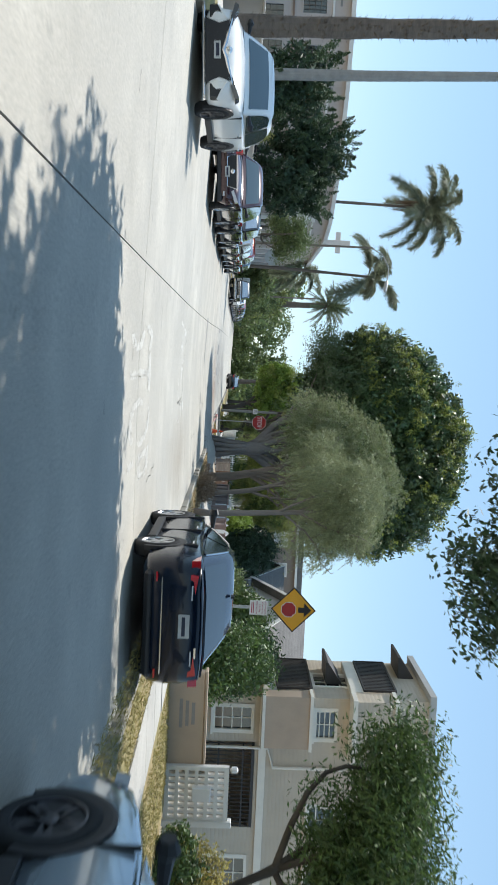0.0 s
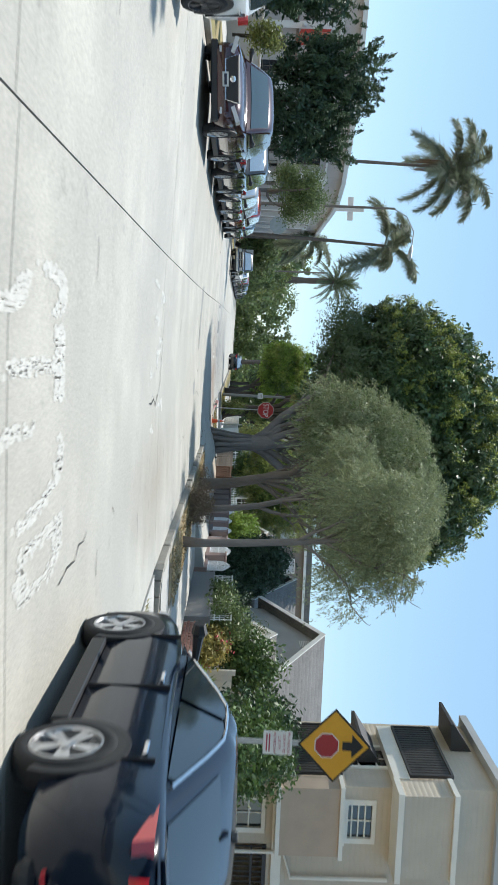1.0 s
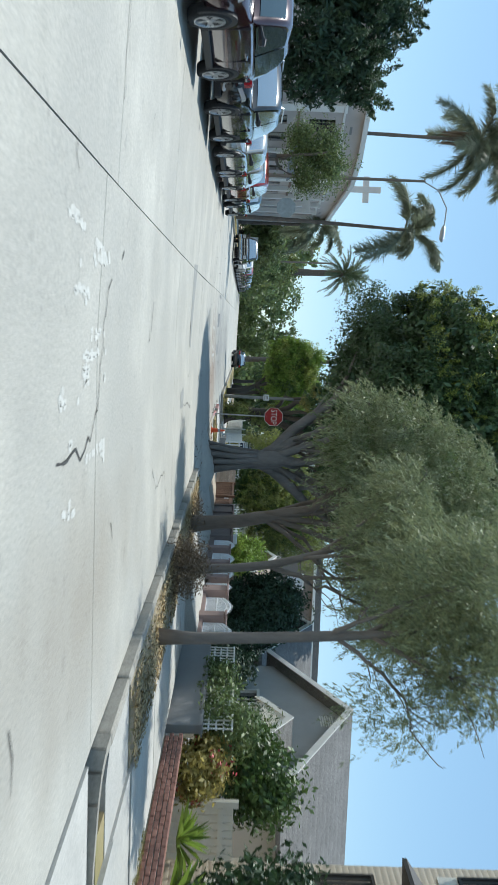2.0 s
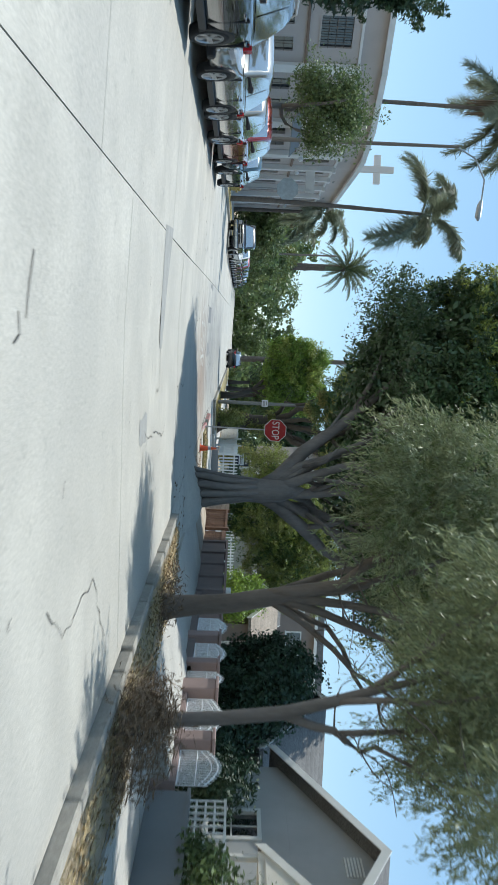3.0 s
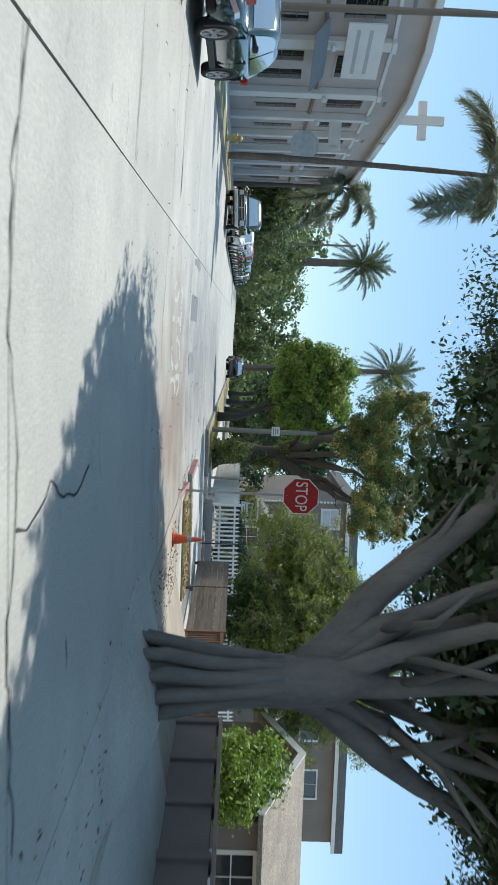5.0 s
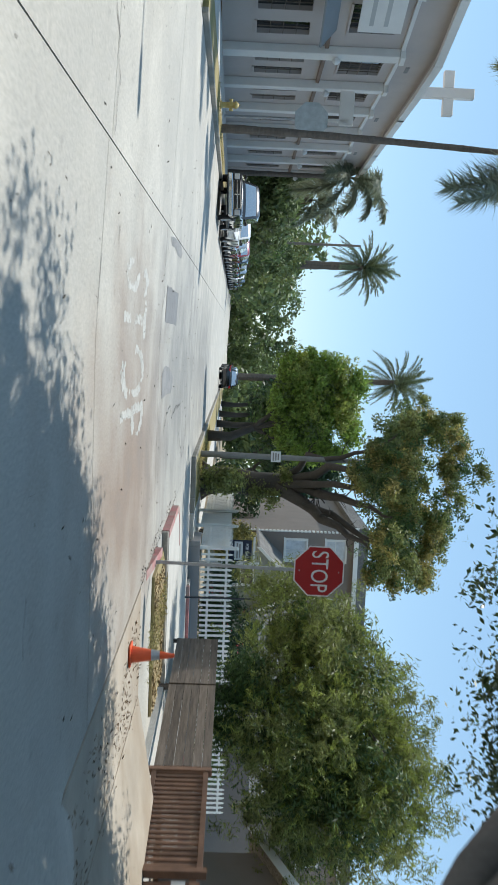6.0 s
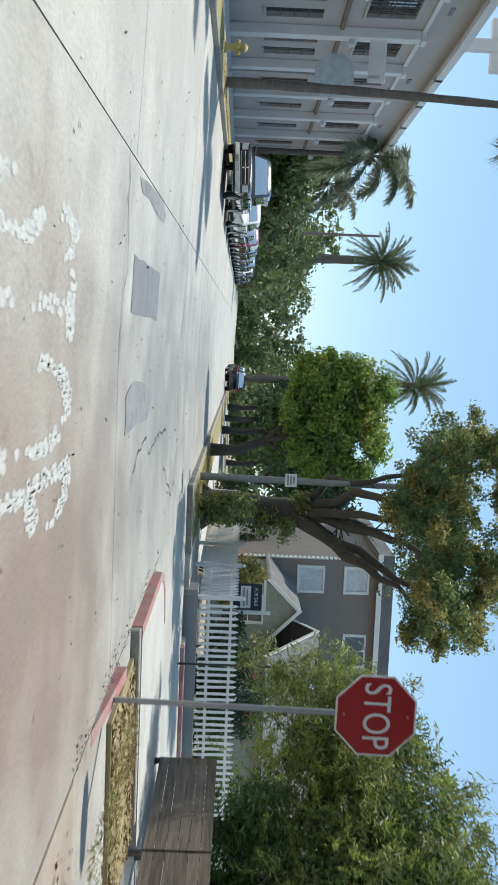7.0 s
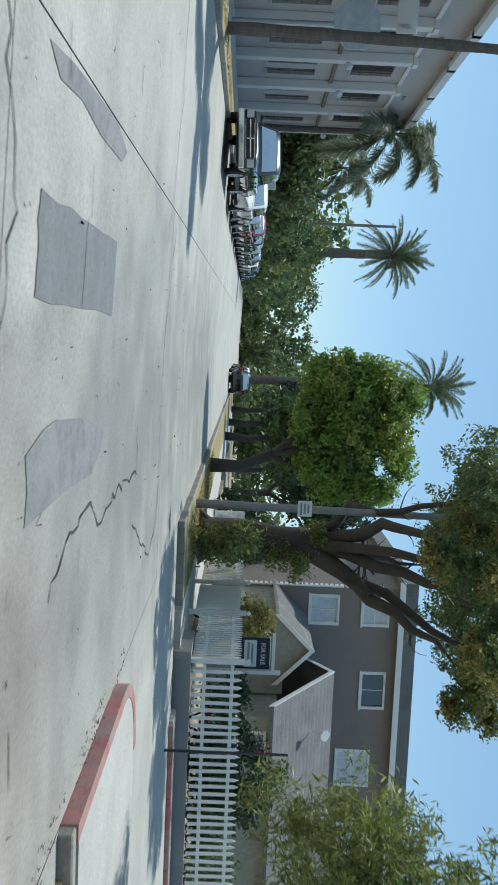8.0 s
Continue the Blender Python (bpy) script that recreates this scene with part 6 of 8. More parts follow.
def trellis_wall():
    w = thing("garden_wall", Matrix(), "smooth grey wall with a white square trellis on top", "wall")
    part("wall", boxed(7.62, 7.80, 31.2, 36.0, 0.0, 0.78), M["grey_dark"], w)
    part("coping", boxed(7.58, 7.84, 31.15, 36.05, 0.782, 0.84), M["grey_dark"], w)
    t = part("trellis", boxed(7.68, 7.72, 31.2, 35.9, 1.40, 1.44), M["white"], w)
    for k in range(25):
        y = 31.25 + 4.6 * k / 24
        part("trellis_slat", boxed(7.69, 7.71, y - 0.018, y + 0.018, 0.842, 1.40), M["white"], t)
    for z in (0.95, 1.1, 1.25):
        part("trellis_slat", boxed(7.712, 7.726, 31.2, 35.9, z - 0.018, z + 0.018), M["white"], t)
    g = thing("garden_gate", Matrix(), "cream plank gate between leafy shrubs", "gate")
    for k in range(7):
        part("plank", boxed(9.2 + 0.16 * k, 9.35 + 0.16 * k, 31.0, 31.04, 0.15, 1.5), M["trim"], g)
    part("rail", boxed(9.2, 10.3, 30.96, 30.998, 1.2, 1.3), M["trim"], g)
    part("post", boxed(9.05, 9.18, 30.94, 31.06, 0.1, 1.6), M["trim"], g)


def board_fence():
    f = thing("board_fence", Matrix(), "weathered dark wooden board fence at the corner", "fence")
    for (xa, ya), (xb, yb) in (((7.1, 64.5), (7.15, 61.74)), ((7.16, 61.68), (7.25, 58.2))):
        n = 6
        ln = math.hypot(xb - xa, yb - ya)
        for k in range(n):
            b = part("board", boxed(0, ln, -0.012, 0.012, 0.24 + 0.165 * k, 0.24 + 0.165 * k + 0.159), M["boards"], f)
            b.matrix_basis = pose(xa, ya, 0.0, 0, 0, math.degrees(math.atan2(yb - ya, xb - xa)))
        for x, y in ((xa, ya), (xb, yb)):
            post = part("post", boxed(-0.04, 0.04, -0.04, 0.04, 0, 1.22), M["boards"], f)
            post.matrix_basis = pose(x + 0.06, y, 0)
    r = thing("railing", Matrix(), "brown wooden railing with upright pickets", "railing")
    xa, ya, xb, yb = 7.28, 58.05, 7.45, 55.42
    n = 20
    for k in range(n + 1):
        x, y = xa + (xb - xa) * k / n, ya + (yb - ya) * k / n
        part("picket", boxed(x - 0.02, x + 0.02, y - 0.035, y + 0.035, 0.28, 1.10), M["boards_tan"], r)
    for z in (0.22, 1.10):
        q = part("rail", boxed(0, math.hypot(xb - xa, yb - ya), -0.04, 0.04, z, z + 0.08), M["boards_tan"], r)
        q.matrix_basis = pose(xa, ya, 0, 0, 0, math.degrees(math.atan2(yb - ya, xb - xa)))
    for x, y in ((xa, ya + 0.04), (xb, yb - 0.02)):
        part("post", boxed(x - 0.06, x + 0.06, y - 0.06, y + 0.06, 0.0, 1.24), M["boards_tan"], r)
    g = thing("wooden_gate", Matrix(), "tan slatted wooden gate with a small white notice", "gate")
    for k in range(10):
        part("slat", boxed(7.52 - 0.012, 7.52 + 0.012, 53.72 + 0.16 * k, 53.72 + 0.16 * k + 0.12, 0.1, 1.15), M["boards_tan"], g)
    for z in (0.25, 1.0):
        part("rail", boxed(7.485, 7.505, 53.68, 55.3, z, z + 0.1), M["boards_tan"], g)
    part("notice", boxed(7.478, 7.484, 55.05, 55.25, 0.75, 0.95), M["stop_white"], g)


def picket_fence():
    f = thing("picket_fence", Matrix(), "white picket fence on a low kerb wall", "fence")
    part("base_wall", boxed(7.1, 24, 74.42, 74.6, 0.0, 0.40), M["grey_dark"], f)
    part("base_wall", boxed(6.9, 7.09, 74.42, 76.0, 0.0, 0.40), M["grey_dark"], f)
    me = bpy.data.meshes.new("picket")
    bm = prism(bmesh.new(), [(-0.04, 0), (0.04, 0), (0.04, 1.05), (0, 1.15), (-0.04, 1.05)], "y", -0.01, 0.01)
    bm.to_mesh(me)
    bm.free()
    me.materials.append(M["white"])
    x = 7.35
    while x < 17:
        p = new("picket", me)
        p.parent = f
        p.matrix_basis = pose(x, 74.43, 0.45 + 0.01 * rng.normal(), 0, rng.normal() * 0.8, 0)
        x += 0.185
    for z in (0.68, 1.32):
        part("rail", boxed(7.2, 17, 74.445, 74.49, z, z + 0.08), M["white"], f)
    y = 75.0
    k = 0
    while y < 89:
        if not 78.0 < y < 80.4:
            p = new("picket", me)
            p.parent = f
            p.matrix_basis = pose(7.2 - 0.06 * (y - 75), y, 0.42 + 0.01 * rng.normal(), 0, 0, 90)
        y += 0.14
    for z in (0.66, 1.30):
        q = part("rail", boxed(0, 3.2, -0.03, 0.03, z, z + 0.08), M["white"], f)
        q.matrix_basis = pose(7.24, 74.7, 0, 0, 0, 93.4)
        q = part("rail", boxed(0, 8.6, -0.03, 0.03, z, z + 0.08), M["white"], f)
        q.matrix_basis = pose(6.9, 80.4, 0, 0, 0, 93.4)
    for x, y in ((7.15, 74.6), (7.02, 77.9), (6.9, 80.5), (6.6, 84.5)):
        post = part("post", boxed(x - 0.06, x + 0.06, y - 0.06, y + 0.06, 0.05, 1.66, 0.01), M["white"], f)
        part("finial", lathe(bmesh.new(), [(0.03, -0.06), (0.07, 0.0), (0.02, 0.07)], 10), M["white"], post).matrix_basis = pose(x, y, 1.72, 0, -90, 0)
    g = thing("garden_gate", Matrix(), "white boarded driveway gate in a picket fence", "gate")
    for k in range(11):
        part("plank", boxed(6.96 - 0.0125, 6.96 + 0.0125, 78.0 + 0.21 * k, 78.0 + 0.21 * k + 0.2, 0.3, 1.5), M["white"], g)


sign_wall()
lattice()
garden_wall()
planter_wall()
trellis_wall()
board_fence()
picket_fence()


# ---- trees and plants ----
def tree(name, x, y, z, label, category="tree"):
    return thing(name, Matrix.Translation((x, y, z)), label, category)


def ficus():
    t = tree("ficus_tree", 4.7, 48.6, 0.4, "great ficus tree with a dense dark round crown")
    bm = bmesh.new()
    tube(bm, [(0, 0, -0.5), (0, 0, 0.0), (0.0, 0.02, 0.5), (0.02, 0, 1.2), (0.04, 0.04, 1.8), (0.02, 0, 2.4), (0, 0, 3.1)], [0.54, 0.42, 0.37, 0.355, 0.37, 0.33, 0.10], 18)
    for k in range(11):
        a = 2 * math.pi * k / 11 + 0.3
        l = rng.uniform(0.6, 0.95)
        tube(bm, [(0.3 * math.cos(a), 0.3 * math.sin(a), 1.7), (0.36 * math.cos(a + 0.1), 0.36 * math.sin(a + 0.1), 0.7), (0.48 * math.cos(a), 0.48 * math.sin(a), 0.1), (l * math.cos(a + 0.2), l * math.sin(a + 0.2), -0.5)], [0.05, 0.11, 0.11, 0.05], 7)
    part("trunk", bm, M["bark"], t, smooth=True)
    for ang, rad, up, r in [(5, 3.6, 6.6, 0.23), (60, 3.2, 8.0, 0.17), (100, 3.0, 8.4, 0.17), (140, 3.6, 8.2, 0.19), (176, 4.4, 6.6, 0.24), (200, 3.4, 7.6, 0.2), (240, 3.8, 6.8, 0.17), (268, 2.6, 8.0, 0.18), (345, 2.4, 7.4, 0.19), (190, 1.8, 8.4, 0.17), (350, 1.6, 8.4, 0.16), (215, 3.6, 7.0, 0.15)]:
        c, s = math.cos(radians(ang)), math.sin(radians(ang))
        rad *= 1.0 + 0.22 * s
        w = rng.normal(size=6) * 0.26
        pts = [(0.05 + 0.12 * c, 0.12 * s, 1.7), (0.05 + 0.10 * rad * c, 0.10 * rad * s, 2.3), (0.28 * rad * c + w[0] * s, 0.28 * rad * s - w[0] * c, 3.1 + 0.3 * w[4]), (0.52 * rad * c + w[1] * s, 0.52 * rad * s - w[1] * c, 4.1 + w[2]), (0.76 * rad * c + w[3] * s, 0.76 * rad * s - w[3] * c, 0.5 * (4.4 + up) + w[5]), (rad * c, rad * s, up)]
        pts = [(p[0] + 0.06 * k, p[1] + 0.28 * k, p[2]) for k, p in enumerate(pts)]
        limb = part("limb", tube(bmesh.new(), pts, [r * 0.8, r, r * 0.86, r * 0.66, r * 0.45, 0.04], 9), M["bark"], t, smooth=True)
        for j in range(3):
            q = Vector(pts[2 + j])
            e = q + Vector((c * 0.9 + 0.8 * rng.normal(), s * 0.9 + 0.8 * rng.normal(), rng.uniform(1.0, 1.9)))
            part("branch", tube(bmesh.new(), [q, q.lerp(e, 0.5) + Vector((0.1 * rng.normal(), 0.1 * rng.normal(), 0.15)), e], [r * 0.42, r * 0.32, 0.02], 6), M["bark"], limb, smooth=True)
    centre, reach = np.array((-0.25, 2.6, 8.7)), np.array((6.4, 5.9, 5.2))
    lumps, tufts = [], []
    for k in range(210):
        a, e = rng.uniform(0, 2 * math.pi), math.asin(rng.uniform(-0.42, 1.0))
        d = np.array((math.cos(a) * math.cos(e), math.sin(a) * math.cos(e), math.sin(e)))
        c = centre + d * reach * rng.uniform(0.87, 0.98)
        lumps.append((*c, *(rng.uniform(0.5, 0.9, 3))))
    crown("crown", t, lumps, 200000, 0.056, M["ficus"], small=0.13, per=60, shell=0.4, rag=0.05)
    # upright young shoots on the crown's upper side, sunlight put into their colour
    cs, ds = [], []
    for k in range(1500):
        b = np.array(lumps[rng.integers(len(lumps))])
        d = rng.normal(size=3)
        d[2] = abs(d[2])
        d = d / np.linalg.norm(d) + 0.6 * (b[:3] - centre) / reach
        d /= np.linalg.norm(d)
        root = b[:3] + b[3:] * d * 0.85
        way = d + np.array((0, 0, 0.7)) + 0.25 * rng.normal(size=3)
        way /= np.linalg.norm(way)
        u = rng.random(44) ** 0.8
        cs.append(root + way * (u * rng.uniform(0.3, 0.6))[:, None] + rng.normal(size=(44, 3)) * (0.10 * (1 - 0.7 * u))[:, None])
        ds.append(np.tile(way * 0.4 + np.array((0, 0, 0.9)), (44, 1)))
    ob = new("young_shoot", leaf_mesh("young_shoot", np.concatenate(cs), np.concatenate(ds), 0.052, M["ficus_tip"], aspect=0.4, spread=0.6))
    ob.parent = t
    tagged(ob, "young yellow-green shoots, sunlight put into their colour", kind="stuff")
    crown("crown", t, [(*(centre + (0, 0, 0.4)), 6.2, 5.7, 5.0)], 90000, 0.11, M["ficus"], small=0.28, per=50, shell=0.25, rag=0.0)
    crown("crown", t, [(*(centre + (0, 0, 0.7)), 5.3, 4.8, 3.9)], 60000, 0.12, M["ficus"], small=0.3, per=20, shell=0.6, rag=0.0)
    low = [(-3.9, -1.8, 6.5, 1.8, 1.6, 1.2), (-2.1, -3.4, 7.4, 1.8, 1.4, 1.1), (0.4, -3.9, 7.5, 1.8, 1.4, 1.1), (2.4, -2.8, 6.7, 1.6, 1.5, 1.1), (-1.6, 5.4, 5.6, 1.6, 1.5, 1.0), (0.4, 5.6, 5.4, 1.6, 1.5, 1.0)] + [(-0.9 + 4.6 * math.cos(a), 1.4 + 3.6 * math.sin(a), 6.1, 2.0, 1.8, 1.1) for a in np.linspace(-0.3, math.pi + 0.3, 9)] + [(-0.9, 2.2, 7.2, 3.8, 2.8, 0.9)]
    low = [(b[0] + 0.3, b[1] + 1.4, *b[2:]) for b in low]
    crown("crown", t, low, 130000, 0.046, M["ficus"], small=0.24, per=60, shell=0.8)


def willow():
    t = tree("willow_tree", 4.9, 28.5, 0.1, "feathery grey-green willow-leaved tree on the verge")
    tube_pts = [(0, 0, -0.1), (0.02, 0, 0.6), (-0.02, 0.03, 1.8), (-0.08, 0.05, 2.9), (-0.12, 0.1, 3.8), (-0.3, 0.1, 4.8)]
    part("trunk", tube(bmesh.new(), tube_pts, [0.15, 0.10, 0.09, 0.085, 0.06, 0.015], 10), M["bark"], t, smooth=True)
    for pts, r in [([(-0.08, 0.05, 2.8), (-0.5, -0.1, 3.5), (-1.0, -0.3, 4.6)], 0.05), ([(-0.08, 0.05, 2.9), (0.3, 0.0, 3.5), (0.9, -0.1, 4.1), (1.4, -0.1, 4.2)], 0.04), ([(-0.1, 0.1, 3.4), (-0.5, 0.5, 4.4), (-0.9, 0.8, 5.4)], 0.045), ([(-0.1, 0.1, 3.5), (0.3, -0.3, 4.4), (0.5, -0.5, 5.4)], 0.045)]:
        bough(t, pts, r, "bark", 3, 0.45, 0.03, 0.006)
    blobs = [(-0.9, 0.2, 4.5, 0.9, 1.1, 0.8), (-0.1, 0.2, 4.9, 0.9, 1.1, 0.9), (-0.8, -0.1, 5.5, 1.0, 1.1, 0.7), (0.5, 0.0, 5.2, 0.7, 0.8, 0.6)]
    sprays("crown", t, blobs, 1500, 34, 0.5, 0.05, M["olive"], 0.55)
    sprays("crown", t, [(1.1, -0.1, 4.4, 0.6, 0.6, 0.4), (1.3, 0.0, 3.9, 0.4, 0.4, 0.4), (0.8, -0.1, 3.7, 0.4, 0.4, 0.3)], 90, 30, 0.5, 0.05, M["olive"], 0.8)


def pepper():
    t = tree("pepper_tree", 4.9, 37.5, 0.1, "spreading street tree with fanned limbs and hanging fine leaves")
    part("trunk", tube(bmesh.new(), [(0.06, 0, -0.1), (0.05, 0, 0.25), (0.0, 0, 0.7), (-0.05, 0, 1.3), (-0.17, 0, 1.9), (-0.22, 0, 2.3), (-0.28, 0.02, 2.9)], [0.30, 0.21, 0.18, 0.172, 0.168, 0.12, 0.02], 12), M["bark_brown"], t, smooth=True)
    for pts, r in [([(-0.2, 0, 1.9), (-0.45, 0, 3.2), (-1.05, 0, 4.0), (-1.9, 0.2, 4.7), (-2.6, 0.3, 5.6)], 0.13), ([(-0.22, 0, 2.0), (-0.34, 0.1, 3.3), (-0.75, 0.2, 4.6), (-1.2, 0.3, 6.2)], 0.11), ([(-0.2, 0, 2.0), (-0.1, 0, 3.4), (0.1, -0.2, 4.8), (0.2, -0.2, 6.4)], 0.10), ([(-0.2, 0, 2.0), (0.2, 0, 3.4), (0.8, 0.1, 4.4), (1.3, 0.2, 5.8)], 0.09), ([(-0.18, 0, 1.9), (0.45, 0, 2.9), (1.1, 0, 3.6), (2.0, 0.1, 4.8)], 0.075), ([(-0.18, 0, 2.0), (0.5, 0.3, 3.1), (1.6, 0.2, 3.9), (2.5, 0.3, 4.4)], 0.06), ([(-0.2, 0.1, 2.0), (-0.6, 0.9, 3.6), (-1.2, 1.6, 5.2)], 0.09)]:
        bough(t, pts, r, "bark_brown", 3, 0.42, 0.05)
    blobs = [(-2.6, 0, 4.5, 1.0, 1.3, 0.8), (-2.3, 0, 5.7, 1.2, 1.5, 1.0), (-1.2, 0.2, 6.9, 1.4, 1.6, 1.1), (0.2, 0.2, 7.5, 1.4, 1.6, 1.0), (1.6, 0, 6.7, 1.3, 1.5, 1.1), (2.4, 0.2, 5.3, 1.0, 1.2, 0.9), (-1.7, -0.2, 4.1, 0.9, 0.9, 0.5), (-0.5, 1.4, 5.0, 1.5, 0.8, 0.9), (0.3, 0.4, 6.0, 1.4, 1.2, 0.8)]
    sprays("crown", t, blobs, 3000, 38, 0.62, 0.058, M["olive"], 0.6)
    sprays("crown", t, blobs, 900, 38, 0.6, 0.058, M["mid_pale"], 0.5, inner=0.2)
    t = tree("street_tree", 4.87, 32.6, 0.1, "slender forked street tree with hanging fine leaves")
    part("trunk", tube(bmesh.new(), [(0, 0, -0.1), (0.0, 0, 0.4), (-0.05, 0, 1.2), (-0.15, 0, 2.0), (-0.3, 0.03, 2.6), (-0.42, 0.05, 3.0), (-0.8, 0.1, 4.4)], [0.15, 0.10, 0.088, 0.09, 0.075, 0.065, 0.015], 10), M["bark"], t, smooth=True)
    for pts, r in [([(-0.15, 0, 1.9), (0.1, 0.0, 2.6), (0.3, 0.0, 3.2), (0.9, 0.1, 4.4)], 0.065), ([(-0.3, 0.03, 2.6), (-0.5, -0.3, 3.6), (-0.6, -0.5, 5.0)], 0.05), ([(0.1, 0, 2.7), (0.2, 0.4, 4.0), (0.2, 0.6, 5.4)], 0.045), ([(-0.42, 0.05, 3.0), (-1.1, 0.2, 4.0), (-1.7, 0.3, 4.8)], 0.05)]:
        bough(t, pts, r, "bark", 3, 0.5, 0.04)
    blobs = [(-0.8, 0, 4.7, 1.1, 1.2, 0.8), (0.7, 0, 4.9, 1.0, 1.2, 0.9), (-0.1, 0.2, 5.9, 1.1, 1.2, 0.8), (-1.6, 0.2, 4.7, 0.8, 0.9, 0.6), (-0.4, 0.2, 3.9, 0.8, 0.8, 0.4)]
    sprays("crown", t, blobs, 1500, 36, 0.55, 0.055, M["olive"], 0.6)


def near_tree():
    t = tree("street_tree", 7.2, 3.5, 0.1, "broad-leaved street tree reaching over the road")
    bm = bmesh.new()
    tube(bm, [(0, 0, -0.1), (0, 0.1, 1.2), (0.1, 0.5, 2.6)], [0.24, 0.18, 0.17], 9)
    branchy(bm, (0.1, 0.5, 2.4), [(-7.2, 7.4, 7.4), (-5.6, 7.6, 7.0), (-6.6, 2.0, 7.6), (-4.0, 1.0, 7.6)], 0.13, 0.04, 7)
    part("trunk", bm, M["bark_dark"], t, smooth=True)
    blobs = [(-7.6, 7.9, 7.5, 2.8, 2.6, 1.9), (-8.4, 8.2, 7.9, 1.7, 1.4, 1.2), (-5.7, 8.9, 5.9, 1.3, 1.2, 0.9), (-4.2, 9.1, 5.3, 1.1, 1.0, 0.9), (-6.4, 8.4, 6.6, 1.4, 1.3, 1.2)]
    # Crown parts out of view; the last three are added only to block sky light.
    unseen_crown = [(-7.2, 3.0, 7.9, 3.0, 3.6, 1.9), (-8.2, -2.0, 7.9, 3.2, 3.6, 2.0), (-4.2, 2.0, 8.0, 2.6, 3.2, 1.9), (-0.6, -1.0, 8.2, 3.4, 3.6, 2.0), (-6.0, -8.0, 8.6, 5.5, 4.0, 2.2)]
    crown("crown", t, blobs, 120000, 0.05, M["dark_leaf"], shell=0.85, small=0.22, per=70, rag=0.25, aspect=0.42)
    crown("crown", t, blobs[:2] + unseen_crown, 150000, 0.15, M["dark_leaf"], shell=1.0, small=0.3, per=20, rag=0.0, aspect=0.5)
    t2 = tree("street_tree", 8.9, 14.6, 0.1, "low spreading tree in front of beige flats")
    bm = bmesh.new()
    tube(bm, [(0.6, 0, -0.1), (0.4, 0, 1.0), (-0.1, 0.2, 2.3), (-0.5, 0.4, 3.0)], [0.15, 0.12, 0.10, 0.06], 8)
    branchy(bm, (-0.1, 0.2, 2.3), [(-1.8, 0.6, 3.9), (0.6, 0.6, 4.2), (-1.0, -0.6, 4.4)], 0.07, 0.03, 6)
    part("trunk", bm, M["bark_dark"], t2, smooth=True)
    blobs = [(-1.2, 0.2, 4.3, 1.5, 1.3, 0.9), (0.2, 0.3, 4.1, 1.7, 1.3, 1.2), (-2.0, 0.6, 4.5, 0.9, 0.9, 0.6), (1.3, 0.2, 3.4, 1.2, 1.2, 1.1), (-0.4, 0.0, 3.3, 1.2, 1.0, 0.6)]
    crown("crown", t2, blobs, 66000, 0.052, M["mid"], shell=0.6, small=0.2, per=40, rag=0.25, aspect=0.28)


def shade_tree(name, x, y, z, label, trunk_pts, radii, ends, blobs, n, size, leaf, bark="bark_dark", **kw):
    t = tree(name, x, y, z, label)
    part("trunk", tube(bmesh.new(), trunk_pts, radii, 10), M[bark], t, smooth=True)
    if ends:
        part("limb", branchy(bmesh.new(), trunk_pts[-1], ends, radii[-1] * 0.75, 0.04, 7), M[bark], t, smooth=True)
    crown("crown", t, blobs, n, size, M[leaf], **kw)
    return t


def arched_frond(length, rise_deg, bend, leaflets=250, leaf_len=0.8, width=0.018, leaf="queen_palm"):
    """A plumed frond along +x that leaves the crown at one angle and bows down under its weight."""
    bm = bmesh.new()
    pts, p, n = [], Vector((0, 0, 0)), 12
    for k in range(n + 1):
        pts.append(p.copy())
        e = radians(rise_deg - bend * (k / n) ** 1.3)
        p += Vector((math.cos(e), 0, math.sin(e))) * length / n
    tube(bm, pts, [0.032 * (1 - 0.85 * k / n) + 0.005 for k in range(n + 1)], 4)
    for k in range(leaflets):
        u = 0.16 + 0.84 * k / leaflets
        i = min(int(u * n), n - 1)
        q = pts[i].lerp(pts[i + 1], u * n - i)
        d = (pts[i + 1] - pts[i]).normalized()
        ll = leaf_len * math.sin(math.pi * (0.15 + 0.8 * u)) ** 0.5 * rng.uniform(0.75, 1.15)
        for s in (1, -1):
            out = (d * 0.7 + Vector((0.25 * rng.normal(), s * 0.8 + 0.3 * rng.normal(), 0.35 * rng.normal() - 0.15))).normalized()
            tip = q + out * ll + Vector((0, 0, -0.28 * ll))
            mid = q.lerp(tip, 0.55) + Vector((0, 0, 0.08 * ll))
            w = d * width
            bm.faces.new([bm.verts.new(v) for v in (q - w, q + w, mid + w * 0.7, tip, mid - w * 0.7)])
    me = bpy.data.meshes.new("frond")
    bm.to_mesh(me)
    bm.free()
    me.materials.append(M[leaf])
    return me


QUEEN = [arched_frond(3.3, a, b) for a, b in ((78, 95), (35, 100), (58, 110), (8, 85), (66, 130), (-25, 55))]
PHOENIX = [arched_frond(3.3, a, b, 130, 0.42, 0.014, "palm") for a, b in ((82, 40), (20, 50), (58, 45), (-12, 45), (38, 50), (-38, 30), (70, 50))]


